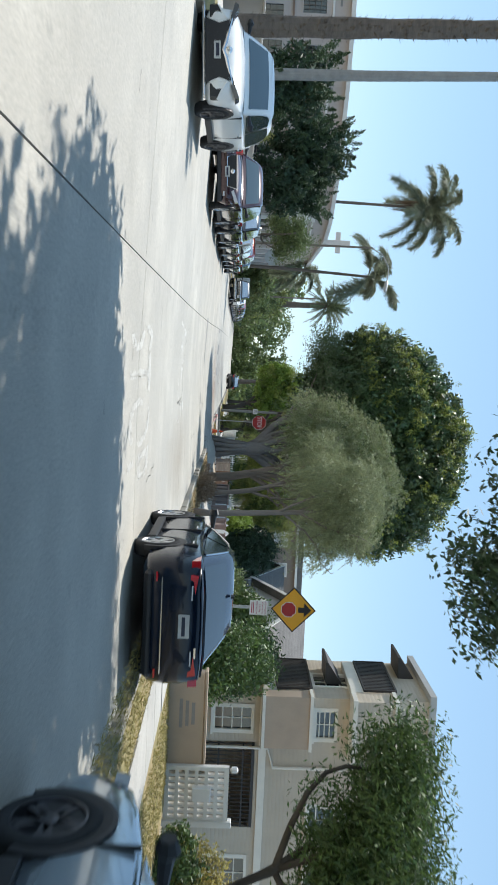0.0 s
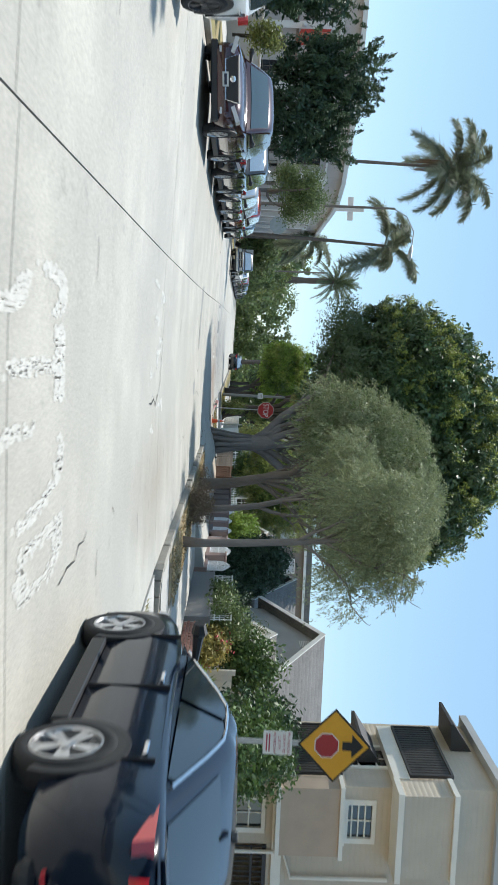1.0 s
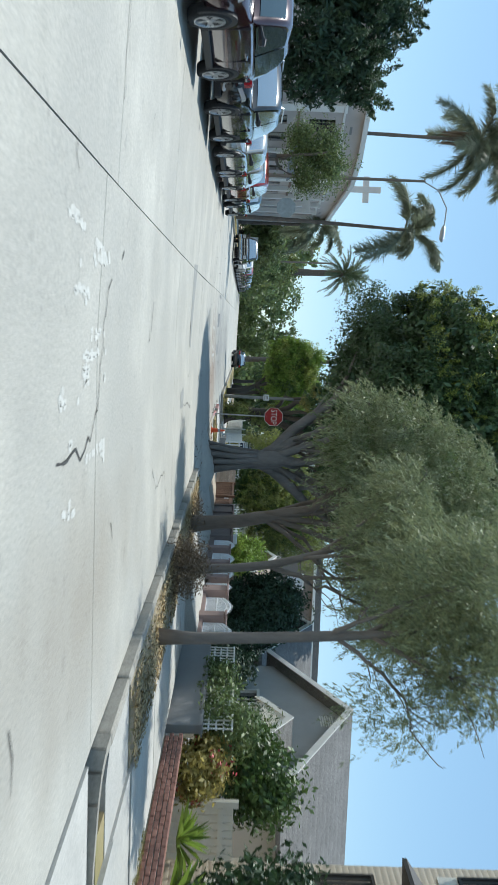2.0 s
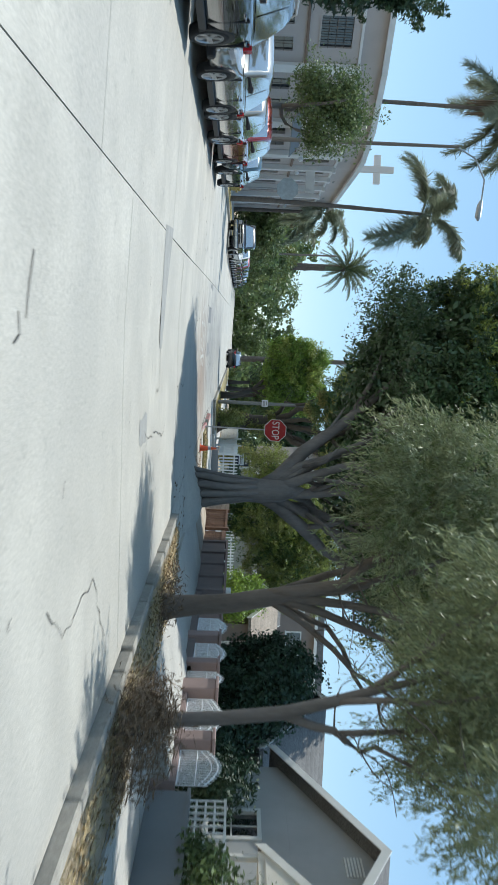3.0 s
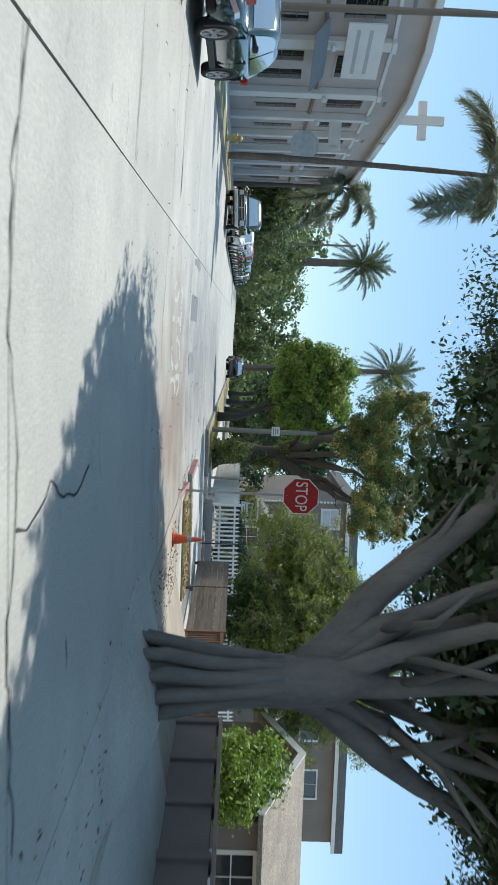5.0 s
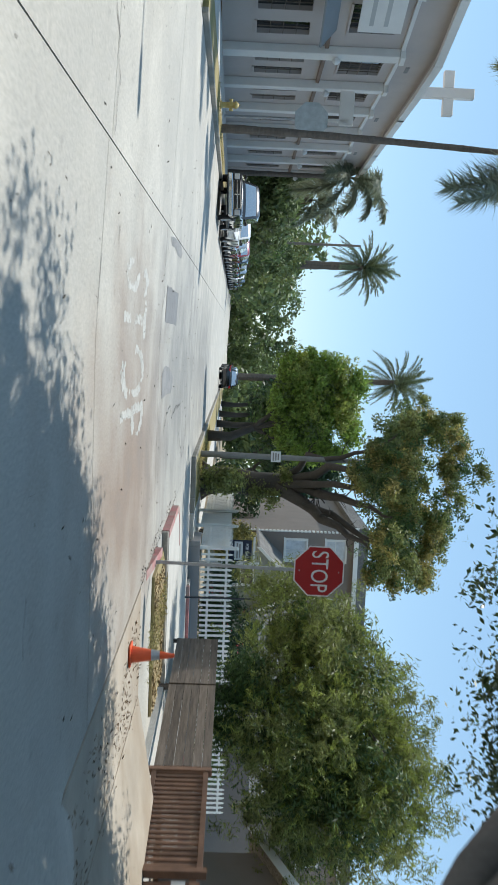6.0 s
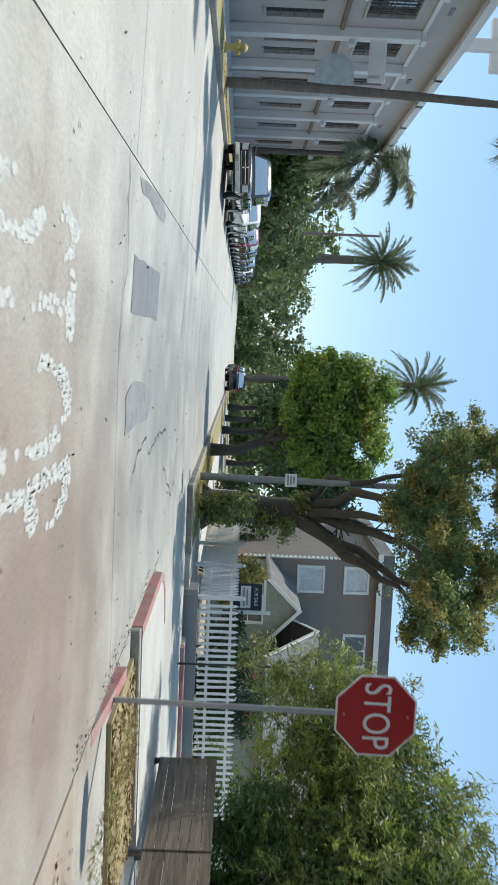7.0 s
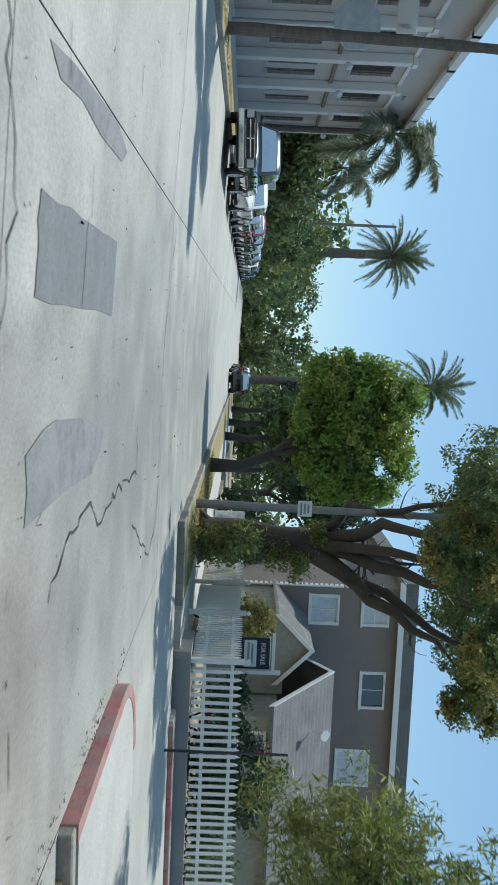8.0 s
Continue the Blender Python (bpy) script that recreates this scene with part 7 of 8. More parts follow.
def palm_tree(x, y, z, h, label, kind="queen", r=0.2, count=15, lean=(0, 0), size=1.0, skirt=True, rough=False, name="palm_tree"):
    t = tree(name, x, y, z, label, "palm tree")
    bm = bmesh.new()
    n = 14
    tube(bm, [(lean[0] * (k / n) ** 1.5, lean[1] * (k / n) ** 1.5, h * k / n - (0.2 if k == 0 else 0)) for k in range(n + 1)], [r * (1.25 - 0.45 * k / n) * (1.08 if k % 2 else 0.96) for k in range(n + 1)], 10)
    if rough:
        for k in range(int(h * 60)):
            a, u = rng.uniform(0, 2 * math.pi), rng.uniform(0.05, 1)
            rr = r * (1.25 - 0.45 * u)
            c = Vector((lean[0] * u ** 1.5 + rr * math.cos(a), lean[1] * u ** 1.5 + rr * math.sin(a), h * u))
            o = Vector((math.cos(a), math.sin(a), 0.5)) * rng.uniform(0.06, 0.17)
            s = Vector((-math.sin(a), math.cos(a), 0)) * 0.04
            bm.faces.new([bm.verts.new(p) for p in (c - s - o * 0.3, c + s - o * 0.3, c + o)])
    trunk = part("trunk", bm, M["palm_bark"], t)
    meshes = QUEEN if kind == "queen" else PHOENIX
    for k in range(count):
        f = new("frond", meshes[k % len(meshes)])
        f.parent = t
        a = 360 * k / count * 2.4 + rng.uniform(-15, 15)
        tilt = rng.uniform(-8, 8)
        s = size * rng.uniform(0.85, 1.1)
        f.matrix_basis = pose(lean[0], lean[1], h, 0, 0, a) @ pose(0, 0, 0, 0, tilt, 0) @ Matrix.Diagonal((s, s, s, 1))
    if skirt:
        bm = bmesh.new()
        for k in range(26):
            a = rng.uniform(0, 2 * math.pi)
            b = Vector((lean[0] + 0.12 * math.cos(a), lean[1] + 0.12 * math.sin(a), h))
            e = b + Vector((rng.uniform(0.15, 0.5) * math.cos(a), rng.uniform(0.15, 0.5) * math.sin(a), -rng.uniform(0.9, 1.9) * size))
            tube(bm, [b, b.lerp(e, 0.4) + Vector((0.2 * math.cos(a), 0.2 * math.sin(a), 0.1)), e], [0.05, 0.07, 0.02], 4)
        part("dead_fronds", bm, M["palm_dry"], t)
    return t


def shrub(x, y, z, label, blobs, n, size, leaf, name="shrub", category="shrub", flowers=0, **kw):
    t = tree(name, x, y, z, label, category)
    bm = bmesh.new()
    for b in blobs[:4]:
        tube(bm, [(b[0] * 0.3, b[1] * 0.3, -0.05), (b[0] * 0.8, b[1] * 0.8, b[2])], [0.035, 0.015], 5)
    part("stem", bm, M["bark_dark"], t)
    crown("foliage", t, blobs, n, size, M[leaf], **kw)
    if flowers:
        c, d = clumps(blobs, flowers, shell=0.15, small=0.08, per=12)
        ob = new("blossom", leaf_mesh("blossom", c, d, 0.04, M["flower"], aspect=0.8))
        ob.parent = t
        tagged(ob, "red blossom", kind="stuff")
    return t


ficus()
willow()
pepper()
near_tree()
# left side
palm_tree(-9.6, 26.6, rise(-9.6) + 0.1, 17, "tall palm with a shaggy trunk on the verge", r=0.24, rough=True, count=14, lean=(-0.9, 0.4))
palm_tree(-13.4, 74.0, 0.5, 15.6, "tall slender queen palm with drooping fronds", r=0.12, count=20, lean=(0.2, 0.5), size=1.35)
palm_tree(-8.4, 79.3, rise(-8.3), 12.2, "tall slender queen palm above the street", r=0.13, count=14, lean=(0.5, 0), size=1.3, skirt=False)
palm_tree(-10.4, 98.6, 0.4, 7.4, "queen palm beside a church", r=0.14, count=12, size=1.2, skirt=False)
palm_tree(-10.5, 108, 0.4, 6.0, "queen palm behind trees", r=0.16, count=11, size=0.9)
palm_tree(-9.6, 147, 0.4, 15.2, "stout date palm with a round head of stiff fronds", kind="phoenix", r=0.5, count=63, size=1.3, skirt=False, rough=True)
palm_tree(2.9, 130, 0.1, 16.8, "stout date palm behind leafy trees", kind="phoenix", r=0.3, count=49, size=1.1, skirt=False)

# the small street tree and the juniper
shade_tree("street_tree", -7.3, 51.6, rise(-7.3) + 0.1, "small leafy street tree beside parked cars", [(0, 0, -0.1), (0, 0, 1.0), (0.05, 0, 2.0)], [0.13, 0.1, 0.09], [(-1.0, 0.4, 3.6), (0.9, 0.3, 3.8), (0, -0.9, 4.0)], [(0, 0, 3.5, 1.1, 1.2, 0.9), (-0.7, 0.3, 3.0, 0.8, 0.9, 0.6), (0.5, -0.3, 4.2, 0.8, 0.8, 0.6), (0.9, 0.4, 3.2, 0.6, 0.7, 0.5), (-0.4, -0.3, 4.1, 0.6, 0.6, 0.5)], 26000, 0.045, "mid_pale", bark="bark", shell=0.95, small=0.2, per=45, rag=0.6)
def juniper(x, y, z, label, blobs, tufts, n):
    """A dark conifer whose sprays end in ragged pointed tufts."""
    t = tree("juniper_tree", x, y, z, label)
    part("trunk", tube(bmesh.new(), [(0, 0, -0.1), (0.1, 0, 1.3), (-0.2, 0.2, 2.6)], [0.22, 0.18, 0.12], 9), M["bark_dark"], t, smooth=True)
    crown("crown", t, blobs, n, 0.09, M["conifer"], shell=0.35, small=0.14, per=40, aspect=0.3, rag=0.05)
    cs, ds = [], []
    for k in range(tufts):
        b = blobs[rng.integers(len(blobs))]
        d = rng.normal(size=3)
        d[2] = abs(d[2]) * 0.8
        d /= np.linalg.norm(d)
        root = np.array(b[:3]) + np.array(b[3:]) * d * 0.86
        way = d * 0.75 + np.array((0.1, -0.1, 0.55)) + 0.25 * rng.normal(size=3)
        way /= np.linalg.norm(way)
        length = rng.uniform(0.45, 0.95)
        u = rng.random(150) ** 0.8
        cs.append(root + way * (u * length)[:, None] + rng.normal(size=(150, 3)) * (0.11 * (1 - 0.85 * u))[:, None])
        ds.append(np.tile(way, (150, 1)))
    ob = new("spray", leaf_mesh("spray", np.concatenate(cs), np.concatenate(ds), 0.06, M["conifer_tip"], aspect=0.3, spread=0.8))
    ob.parent = t
    tagged(ob, "pointed green sprays", kind="stuff")


juniper(-8.75, 41.6, rise(-8.5), "dark dense juniper with ragged pointed tufts", [(0, 0, 2.9, 1.9, 1.6, 1.6), (-0.8, 0.2, 4.2, 1.5, 1.3, 1.3), (0.9, -0.2, 3.0, 1.2, 1.2, 1.4), (-1.2, 0, 5.1, 0.8, 0.8, 0.7), (-1.5, 0, 3.2, 1.1, 1.1, 1.4), (1.3, 0, 4.1, 0.6, 0.7, 0.5)], 110, 32000)
juniper(-9.6, 31.5, 0.4, "dark juniper beside a grey pole", [(-0.2, 0, 2.4, 1.0, 1.1, 1.2), (0.3, -0.4, 1.6, 0.8, 0.9, 0.9), (0.5, 0.3, 2.9, 0.7, 0.8, 0.6), (-0.4, 0.2, 3.3, 0.6, 0.7, 0.5)], 60, 12000)
shrub(-8.5, 33.4, rise(-8.5) + 0.5, "small rounded shrub with yellow-green leaves", [(0, 0, 0.8, 0.36, 0.4, 0.4), (0.1, 0.1, 1.05, 0.26, 0.3, 0.25)], 3500, 0.04, "olive_bright", small=0.12, per=25)
# right side beyond the crossing
def twisted():
    t = tree("street_tree", 5.8, 81.6, 0.1, "old street tree with twisted dark limbs and thin olive leaves")
    bm = bmesh.new()
    tube(bm, [(0, 0, -0.2), (0, 0, 0.3), (-0.08, -0.1, 1.3), (0.05, -0.25, 2.4), (0.0, -0.4, 3.3), (0.0, -0.5, 3.9)], [0.85, 0.62, 0.55, 0.53, 0.5, 0.3], 14)
    for k in range(6):
        a = k * 1.05
        tube(bm, [(0.3 * math.cos(a), 0.3 * math.sin(a) - 0.2, 1.2), (0.5 * math.cos(a), 0.5 * math.sin(a), 0.3), (0.95 * math.cos(a), 0.95 * math.sin(a), -0.1)], [0.06, 0.16, 0.05], 7)
    part("trunk", bm, M["bark_dark"], t, smooth=True)
    for pts, r in [([(0, -0.4, 3.1), (0.5, -1.6, 4.3), (1.1, -3.4, 5.5), (1.8, -5.4, 6.8)], 0.34), ([(0, -0.5, 3.5), (-0.1, -2.0, 4.9), (0.2, -3.8, 6.2), (0.3, -5.4, 7.4)], 0.27), ([(0, -0.4, 3.3), (-0.7, -1.8, 4.7), (-1.3, -3.8, 6.0), (-2.2, -5.6, 7.2)], 0.25), ([(0.1, -0.5, 3.4), (0.8, -2.0, 5.0), (1.2, -4.0, 6.6), (1.9, -5.4, 7.8)], 0.22), ([(0, -0.5, 3.2), (-0.4, -2.4, 4.9), (-0.7, -4.6, 6.4), (-1.0, -6.2, 7.0)], 0.19), ([(0, -0.3, 3.4), (0.4, 0.4, 5.2), (0.8, 0.8, 7.2)], 0.24), ([(-0.1, -0.4, 3.3), (-1.2, -1.4, 4.6), (-1.8, -3.0, 6.2), (-2.9, -4.6, 7.8)], 0.17)]:
        bough(t, pts, r, "bark_dark", 3, 0.45, 0.13, 0.02)
    blobs = [(-3.3, -6.4, 8.0, 1.1, 1.2, 0.9), (-2.3, -6.8, 7.0, 1.1, 1.3, 0.8), (-2.6, -5.2, 8.8, 1.0, 1.2, 0.7), (-1.2, -7.4, 6.6, 1.2, 1.3, 0.8), (-0.6, -5.4, 8.0, 1.2, 1.4, 0.9), (0.4, -7.0, 7.6, 1.2, 1.3, 0.8), (0.9, -5.2, 8.8, 1.1, 1.2, 0.7), (1.4, -7.2, 7.4, 1.1, 1.2, 0.8), (2.2, -5.8, 8.0, 1.0, 1.2, 0.8), (1.7, -7.6, 6.5, 0.7, 0.8, 0.4), (0.6, -8.2, 6.8, 0.8, 0.9, 0.5), (0.0, -6.2, 9.2, 1.2, 1.2, 0.7), (-1.8, -6.6, 9.6, 1.0, 1.1, 0.7), (-1.6, -8.0, 5.8, 0.6, 0.7, 0.4), (-3.0, -7.4, 9.0, 0.7, 0.8, 0.5)]
    rear = [(0.6, -2.2, 8.4, 1.5, 1.5, 0.9), (1.8, -0.4, 8.0, 1.5, 1.6, 0.9), (-1.1, -1.2, 8.6, 1.5, 1.5, 0.9), (0.2, 1.2, 8.4, 1.6, 1.5, 0.9), (2.4, -3.0, 7.8, 1.1, 1.3, 0.8)]
    rear += [(-2.4, -2.6, 8.0, 1.2, 1.3, 0.7), (-2.6, -0.4, 8.4, 1.2, 1.3, 0.7), (-0.6, 0.4, 7.6, 1.1, 1.2, 0.6)]
    crown("crown", t, rear, 44000, 0.06, M["mid_pale"], shell=0.9, small=0.16, per=45, rag=0.5, aspect=0.42)
    crown("crown", t, [(0.25, -0.7, 2.3, 0.45, 0.4, 0.5), (-0.35, -0.8, 1.5, 0.4, 0.4, 0.5), (0.5, -1.1, 3.1, 0.5, 0.5, 0.4), (-0.5, -1.2, 3.6, 0.4, 0.5, 0.4)], 5000, 0.045, M["olive_bright"], shell=0.9, small=0.14, per=25, rag=0.4, aspect=0.42)
    # many small leafy heads with gaps between them
    heads = []
    for b in blobs:
        for k in range(6):
            d = rng.normal(size=3)
            d *= 0.85 / np.linalg.norm(d)
            heads.append((b[0] + b[3] * d[0], b[1] + b[4] * d[1], b[2] + b[5] * d[2], *(np.array(b[3:]) * rng.uniform(0.28, 0.5))))
    for leaf, n, group in (("olive_bright", 46000, heads[0::2]), ("yellow_leaf", 44000, heads[1::3]), ("mid", 24000, blobs), ("olive_bright", 24000, heads[1::2])):
        crown("crown", t, group, n, 0.046, M[leaf], shell=0.9, small=0.11, per=36, rag=0.4, aspect=0.42)


twisted()
BRIGHT = shade_tree("street_tree", 4.6, 89.0, 0.1, "bright green broad-leaved street tree", [(0, 0, -0.1), (0, 0, 1.2), (-0.5, 0, 2.4)], [0.3, 0.23, 0.18], [(-2.7, -0.5, 4.6), (-0.9, 0, 4.9), (-1.9, 0.4, 6.3), (0.4, 0, 4.4)], [(-2.6, 0.2, 4.6, 1.1, 1.4, 0.9), (-3.6, 0, 4.1, 0.8, 1.0, 0.6), (-1.5, 0, 4.9, 1.1, 1.4, 0.9), (-3.0, -0.2, 5.6, 0.9, 1.1, 0.7), (-1.9, 0.3, 6.2, 1.0, 1.2, 0.8), (-0.7, 0, 5.8, 0.9, 1.1, 0.7), (-2.4, 0, 7.0, 0.8, 1.0, 0.6), (-1.2, 0.2, 7.1, 0.7, 0.9, 0.5), (0.3, 0.1, 4.9, 0.9, 1.1, 0.7), (-0.3, -0.2, 4.0, 0.9, 1.1, 0.6), (-1.8, -0.3, 3.7, 1.0, 1.1, 0.5), (0.6, 0, 6.0, 0.6, 0.8, 0.5), (-3.9, 0.2, 5.2, 0.8, 0.9, 0.6), (-3.6, 0, 6.3, 0.8, 0.9, 0.6), (-0.5, 0.2, 7.4, 0.7, 0.8, 0.5), (-2.9, 0, 7.6, 0.6, 0.8, 0.5), (0.8, 0, 6.8, 0.5, 0.7, 0.4), (1.0, 0.1, 5.3, 0.6, 0.7, 0.5)], 90000, 0.075, "bright", shell=0.7, small=0.17, per=40, rag=0.4)
# Shade inside and sun on the upper left, put into two more leaf colours.
crown("crown", BRIGHT, [(-2.4, 0.4, 4.6, 1.6, 1.4, 1.0), (-0.8, 0.4, 5.2, 1.5, 1.4, 1.2), (-2.4, 0.4, 6.2, 1.3, 1.2, 1.1), (-0.8, 0.3, 4.0, 1.3, 1.2, 0.6)], 30000, 0.075, M["mid_pale"], shell=0.9, small=0.2, per=40)
crown("crown", BRIGHT, [(-3.2, -0.4, 6.6, 1.0, 0.9, 0.8), (-3.4, -0.6, 4.8, 0.9, 0.8, 0.7), (-1.6, -0.8, 7.0, 1.1, 0.8, 0.6), (-1.8, -1.0, 5.4, 1.0, 0.6, 0.6)], 9000, 0.07, M["ficus_tip"], shell=0.5, small=0.14, per=30, rag=0.4)
shade_tree("garden_tree", 8.4, 64.6, 0.1, "feathery yellow-green tree hanging over a board fence", [(0, 0, -0.1), (0.1, 0, 1.4), (0.2, 0, 2.4)], [0.26, 0.2, 0.16], [(-1.8, 0.6, 3.6), (-0.6, 0, 4.6), (1.0, 0.4, 5.6), (2.4, -0.4, 5.6), (0.6, -1.8, 5.0)], [(-2.2, 0.9, 3.0, 0.9, 1.1, 0.9), (-1.5, 0.2, 3.7, 1.1, 1.3, 1.0), (-0.6, 0.6, 4.5, 1.2, 1.4, 1.0), (0.6, 0.2, 5.4, 1.4, 1.6, 1.2), (2.0, 0, 5.9, 1.5, 1.7, 1.1), (3.2, -0.4, 5.4, 1.5, 1.7, 1.4), (0.2, -0.8, 3.6, 1.5, 1.6, 1.4), (1.8, -1.0, 3.8, 1.7, 1.7, 1.6), (3.2, -1.2, 3.2, 1.5, 1.6, 1.7), (0.8, -1.6, 2.4, 1.2, 1.2, 1.0), (-0.8, 0.6, 2.5, 1.2, 1.1, 0.9), (-2.4, 1.3, 2.2, 0.6, 0.8, 0.6)], 120000, 0.062, "olive_bright", shell=0.7, small=0.15, per=80, rag=0.35, aspect=0.17)
sprays("crown", bpy.data.objects["garden_tree"], [(-2.0, 0.6, 3.0, 0.9, 1.0, 0.9), (-1.2, 0.2, 3.8, 1.0, 1.1, 0.9), (-0.2, 0.2, 4.6, 1.2, 1.2, 1.0), (0.8, -0.4, 4.9, 1.3, 1.3, 1.1), (2.2, -0.8, 5.2, 1.5, 1.4, 1.1), (0.2, -1.4, 3.4, 1.4, 1.0, 1.2), (1.8, -1.8, 3.8, 1.5, 1.0, 1.3), (-0.8, -0.4, 2.2, 1.0, 0.8, 0.8), (0.4, -1.5, 2.2, 1.0, 0.8, 0.9)], 1100, 40, 0.55, 0.06, M["ficus_tip"], 0.15)
crown("crown", bpy.data.objects["garden_tree"], [(-0.5, -0.8, 1.7, 0.9, 0.6, 0.7), (0.5, -1.0, 1.5, 0.9, 0.6, 0.7)], 12000, 0.06, M["mid"], shell=0.9, small=0.15, per=40, aspect=0.2)
crown("crown", bpy.data.objects["garden_tree"], [(0.4, 0.4, 4.2, 2.2, 1.6, 1.3), (2.0, -0.5, 4.2, 2.2, 2.0, 1.6), (1.2, -1.0, 2.9, 1.8, 1.4, 1.2), (-1.4, 0.6, 3.0, 0.9, 0.8, 0.7)], 44000, 0.075, M["mid"], shell=0.9, small=0.2, per=50, aspect=0.2)
for x, y, h, leaf in [(6.3, 116, 8.5, "mid"), (6.4, 128, 8.0, "dark_leaf"), (6.3, 141, 9.0, "mid"), (9.5, 112, 9.5, "dark_leaf"), (11, 133, 10, "mid")]:
    shade_tree("street_tree", x, y, 0.1, "leafy street tree in a shady row", [(0, 0, -0.1), (0.1, 0, 1.6), (0, 0, 3.0)], [0.32, 0.24, 0.2], [(-1.4, 0, h * 0.6), (1.4, 0, h * 0.62)], [(-0.8, 0, h * 0.6, 2.4, 2.6, 2.0), (0.9, 0, h * 0.7, 2.3, 2.5, 2.0), (0, 0, h * 0.88, 1.9, 2.2, 1.4)], 12000, 0.17, leaf, shell=0.6, small=0.35, per=35, rag=0.25)
for x, y, h, leaf in [(-10.4, 106, 4.6, "mid_pale"), (-10.2, 116, 4.8, "mid_pale"), (-10.6, 126, 5.2, "mid"), (-9.8, 136, 6.4, "mid_pale"), (-10.4, 146, 8.6, "olive_bright"), (-12.5, 152, 8.0, "mid"), (-12.4, 103, 5.6, "mid_pale")]:
    shade_tree("street_tree", x, y, 0.4, "leafy tree on the sunny side of the street", [(0, 0, -0.1), (0.1, 0, 1.4), (0, 0, 2.6)], [0.26, 0.2, 0.16], [(-1.2, 0, h * 0.6), (1.2, 0, h * 0.62)], [(-0.6, 0, h * 0.5, 2.2, 2.4, 1.9), (0.8, 0, h * 0.62, 2.1, 2.4, 1.8), (0, 0, h * 0.84, 1.7, 2.0, 1.3)], 14000, 0.14, leaf, shell=0.6, small=0.35, per=35, rag=0.25)
def far_woods():
    blobs = []
    for k in range(90):
        y = rng.uniform(152, 330)
        side = -1 if k % 2 else 1
        x = side * rng.uniform(8.5, 18) - 0.016 * y
        h = rng.uniform(8, 14)
        blobs.append((x, y, h * 0.55, rng.uniform(2.5, 4.0), rng.uniform(3, 5), h * 0.5))
    for k in range(10):
        h = rng.uniform(7, 9.5)
        blobs.append((-9.3 + rng.normal() * 0.8 - 0.004 * k, 156 + 7 * k, h * 0.56, 2.6, 3.0, h * 0.48))
    for k in range(22):
        blobs.append(((-9.8 if k % 2 else 6.6) - 0.012 * (150 + 4 * k) + 1.8 + rng.normal() * 0.5, 150 + 4 * k, 1.3, 1.8, 2.6, 1.5))
    for k in range(6):
        blobs.append((-4.5 + 1.4 * k, rng.uniform(205, 215), 3.4, 1.6, 2, 3.6))
    for k in range(14):
        blobs.append((10 + 2.2 * k, rng.uniform(165, 180), 3.4, 2.2, 3, 3.6))
    for k in range(24):
        blobs.append((-28 + 2.0 * k, rng.uniform(215, 228), 1.6, 2.2, 3, 2.4))
    for k in range(16):
        h = rng.uniform(13.5, 17)
        blobs.append((-24 + 2.4 * k + rng.normal(), rng.uniform(225, 250), h * 0.5, 2.8, 3, h * 0.5))
    c, d = clumps(blobs, 110000, shell=0.35, small=0.8, per=40)
    ob = new("far_trees", leaf_mesh("far_trees", c, d, 0.4, M["mid_pale"], aspect=0.6))
    tagged(ob, "distant green street trees closing the view", "trees", kind="stuff")


far_woods()


# ---- street furniture and garden plants ----
def octagon(r):
    return [(r / math.cos(math.pi / 8) * math.cos(math.pi / 8 + math.pi / 4 * k), r / math.cos(math.pi / 8) * math.sin(math.pi / 8 + math.pi / 4 * k)) for k in range(8)]


def text_part(parent, name, body, size, m, material, depth=0.003):
    ob = new(name, text_mesh(name, body, material, depth / size))
    ob.parent = parent
    ob.matrix_basis = m @ Matrix.Diagonal((size, size, size, 1))
    return ob


def u_post(parent, h, w=0.06):
    bm = bmesh.new()
    box(bm, -w / 2, w / 2, 0.0, 0.012, -0.1, h)
    box(bm, -w / 2, -w / 2 + 0.01, 0.012, 0.035, -0.1, h)
    box(bm, w / 2 - 0.01, w / 2, 0.012, 0.035, -0.1, h)
    return part("post", bm, M["galv"], parent)


def stop_sign():
    t = thing("stop_sign", pose(3.95, 59.35, 0.14, 0, 1.2, -4), "red octagonal STOP sign on a steel post", "street sign")
    u_post(t, 3.28)
    c = 2.90
    plate = part("sign_plate", prism(bmesh.new(), [(x, z + c) for x, z in octagon(0.457)], "y", -0.012, -0.004), M["stop_white"], t, "white-bordered octagonal plate")
    part("sign_face", prism(bmesh.new(), [(x, z + c) for x, z in octagon(0.435)], "y", -0.016, -0.0122), M["stop_red"], plate)
    text_part(plate, "lettering", "STOP", 0.44, pose(0, -0.018, c - 0.005, 90, 0, 0) @ Matrix.Diagonal((0.72, 1, 1, 1)), M["stop_white"], 0.002)
    for z in (c - 0.36, c + 0.36):
        part("bolt", lathe(bmesh.new(), [(0.012, 0), (0.012, 0.008)], 8), M["galv"], plate).matrix_basis = pose(0, -0.016, z, 0, 0, -90)


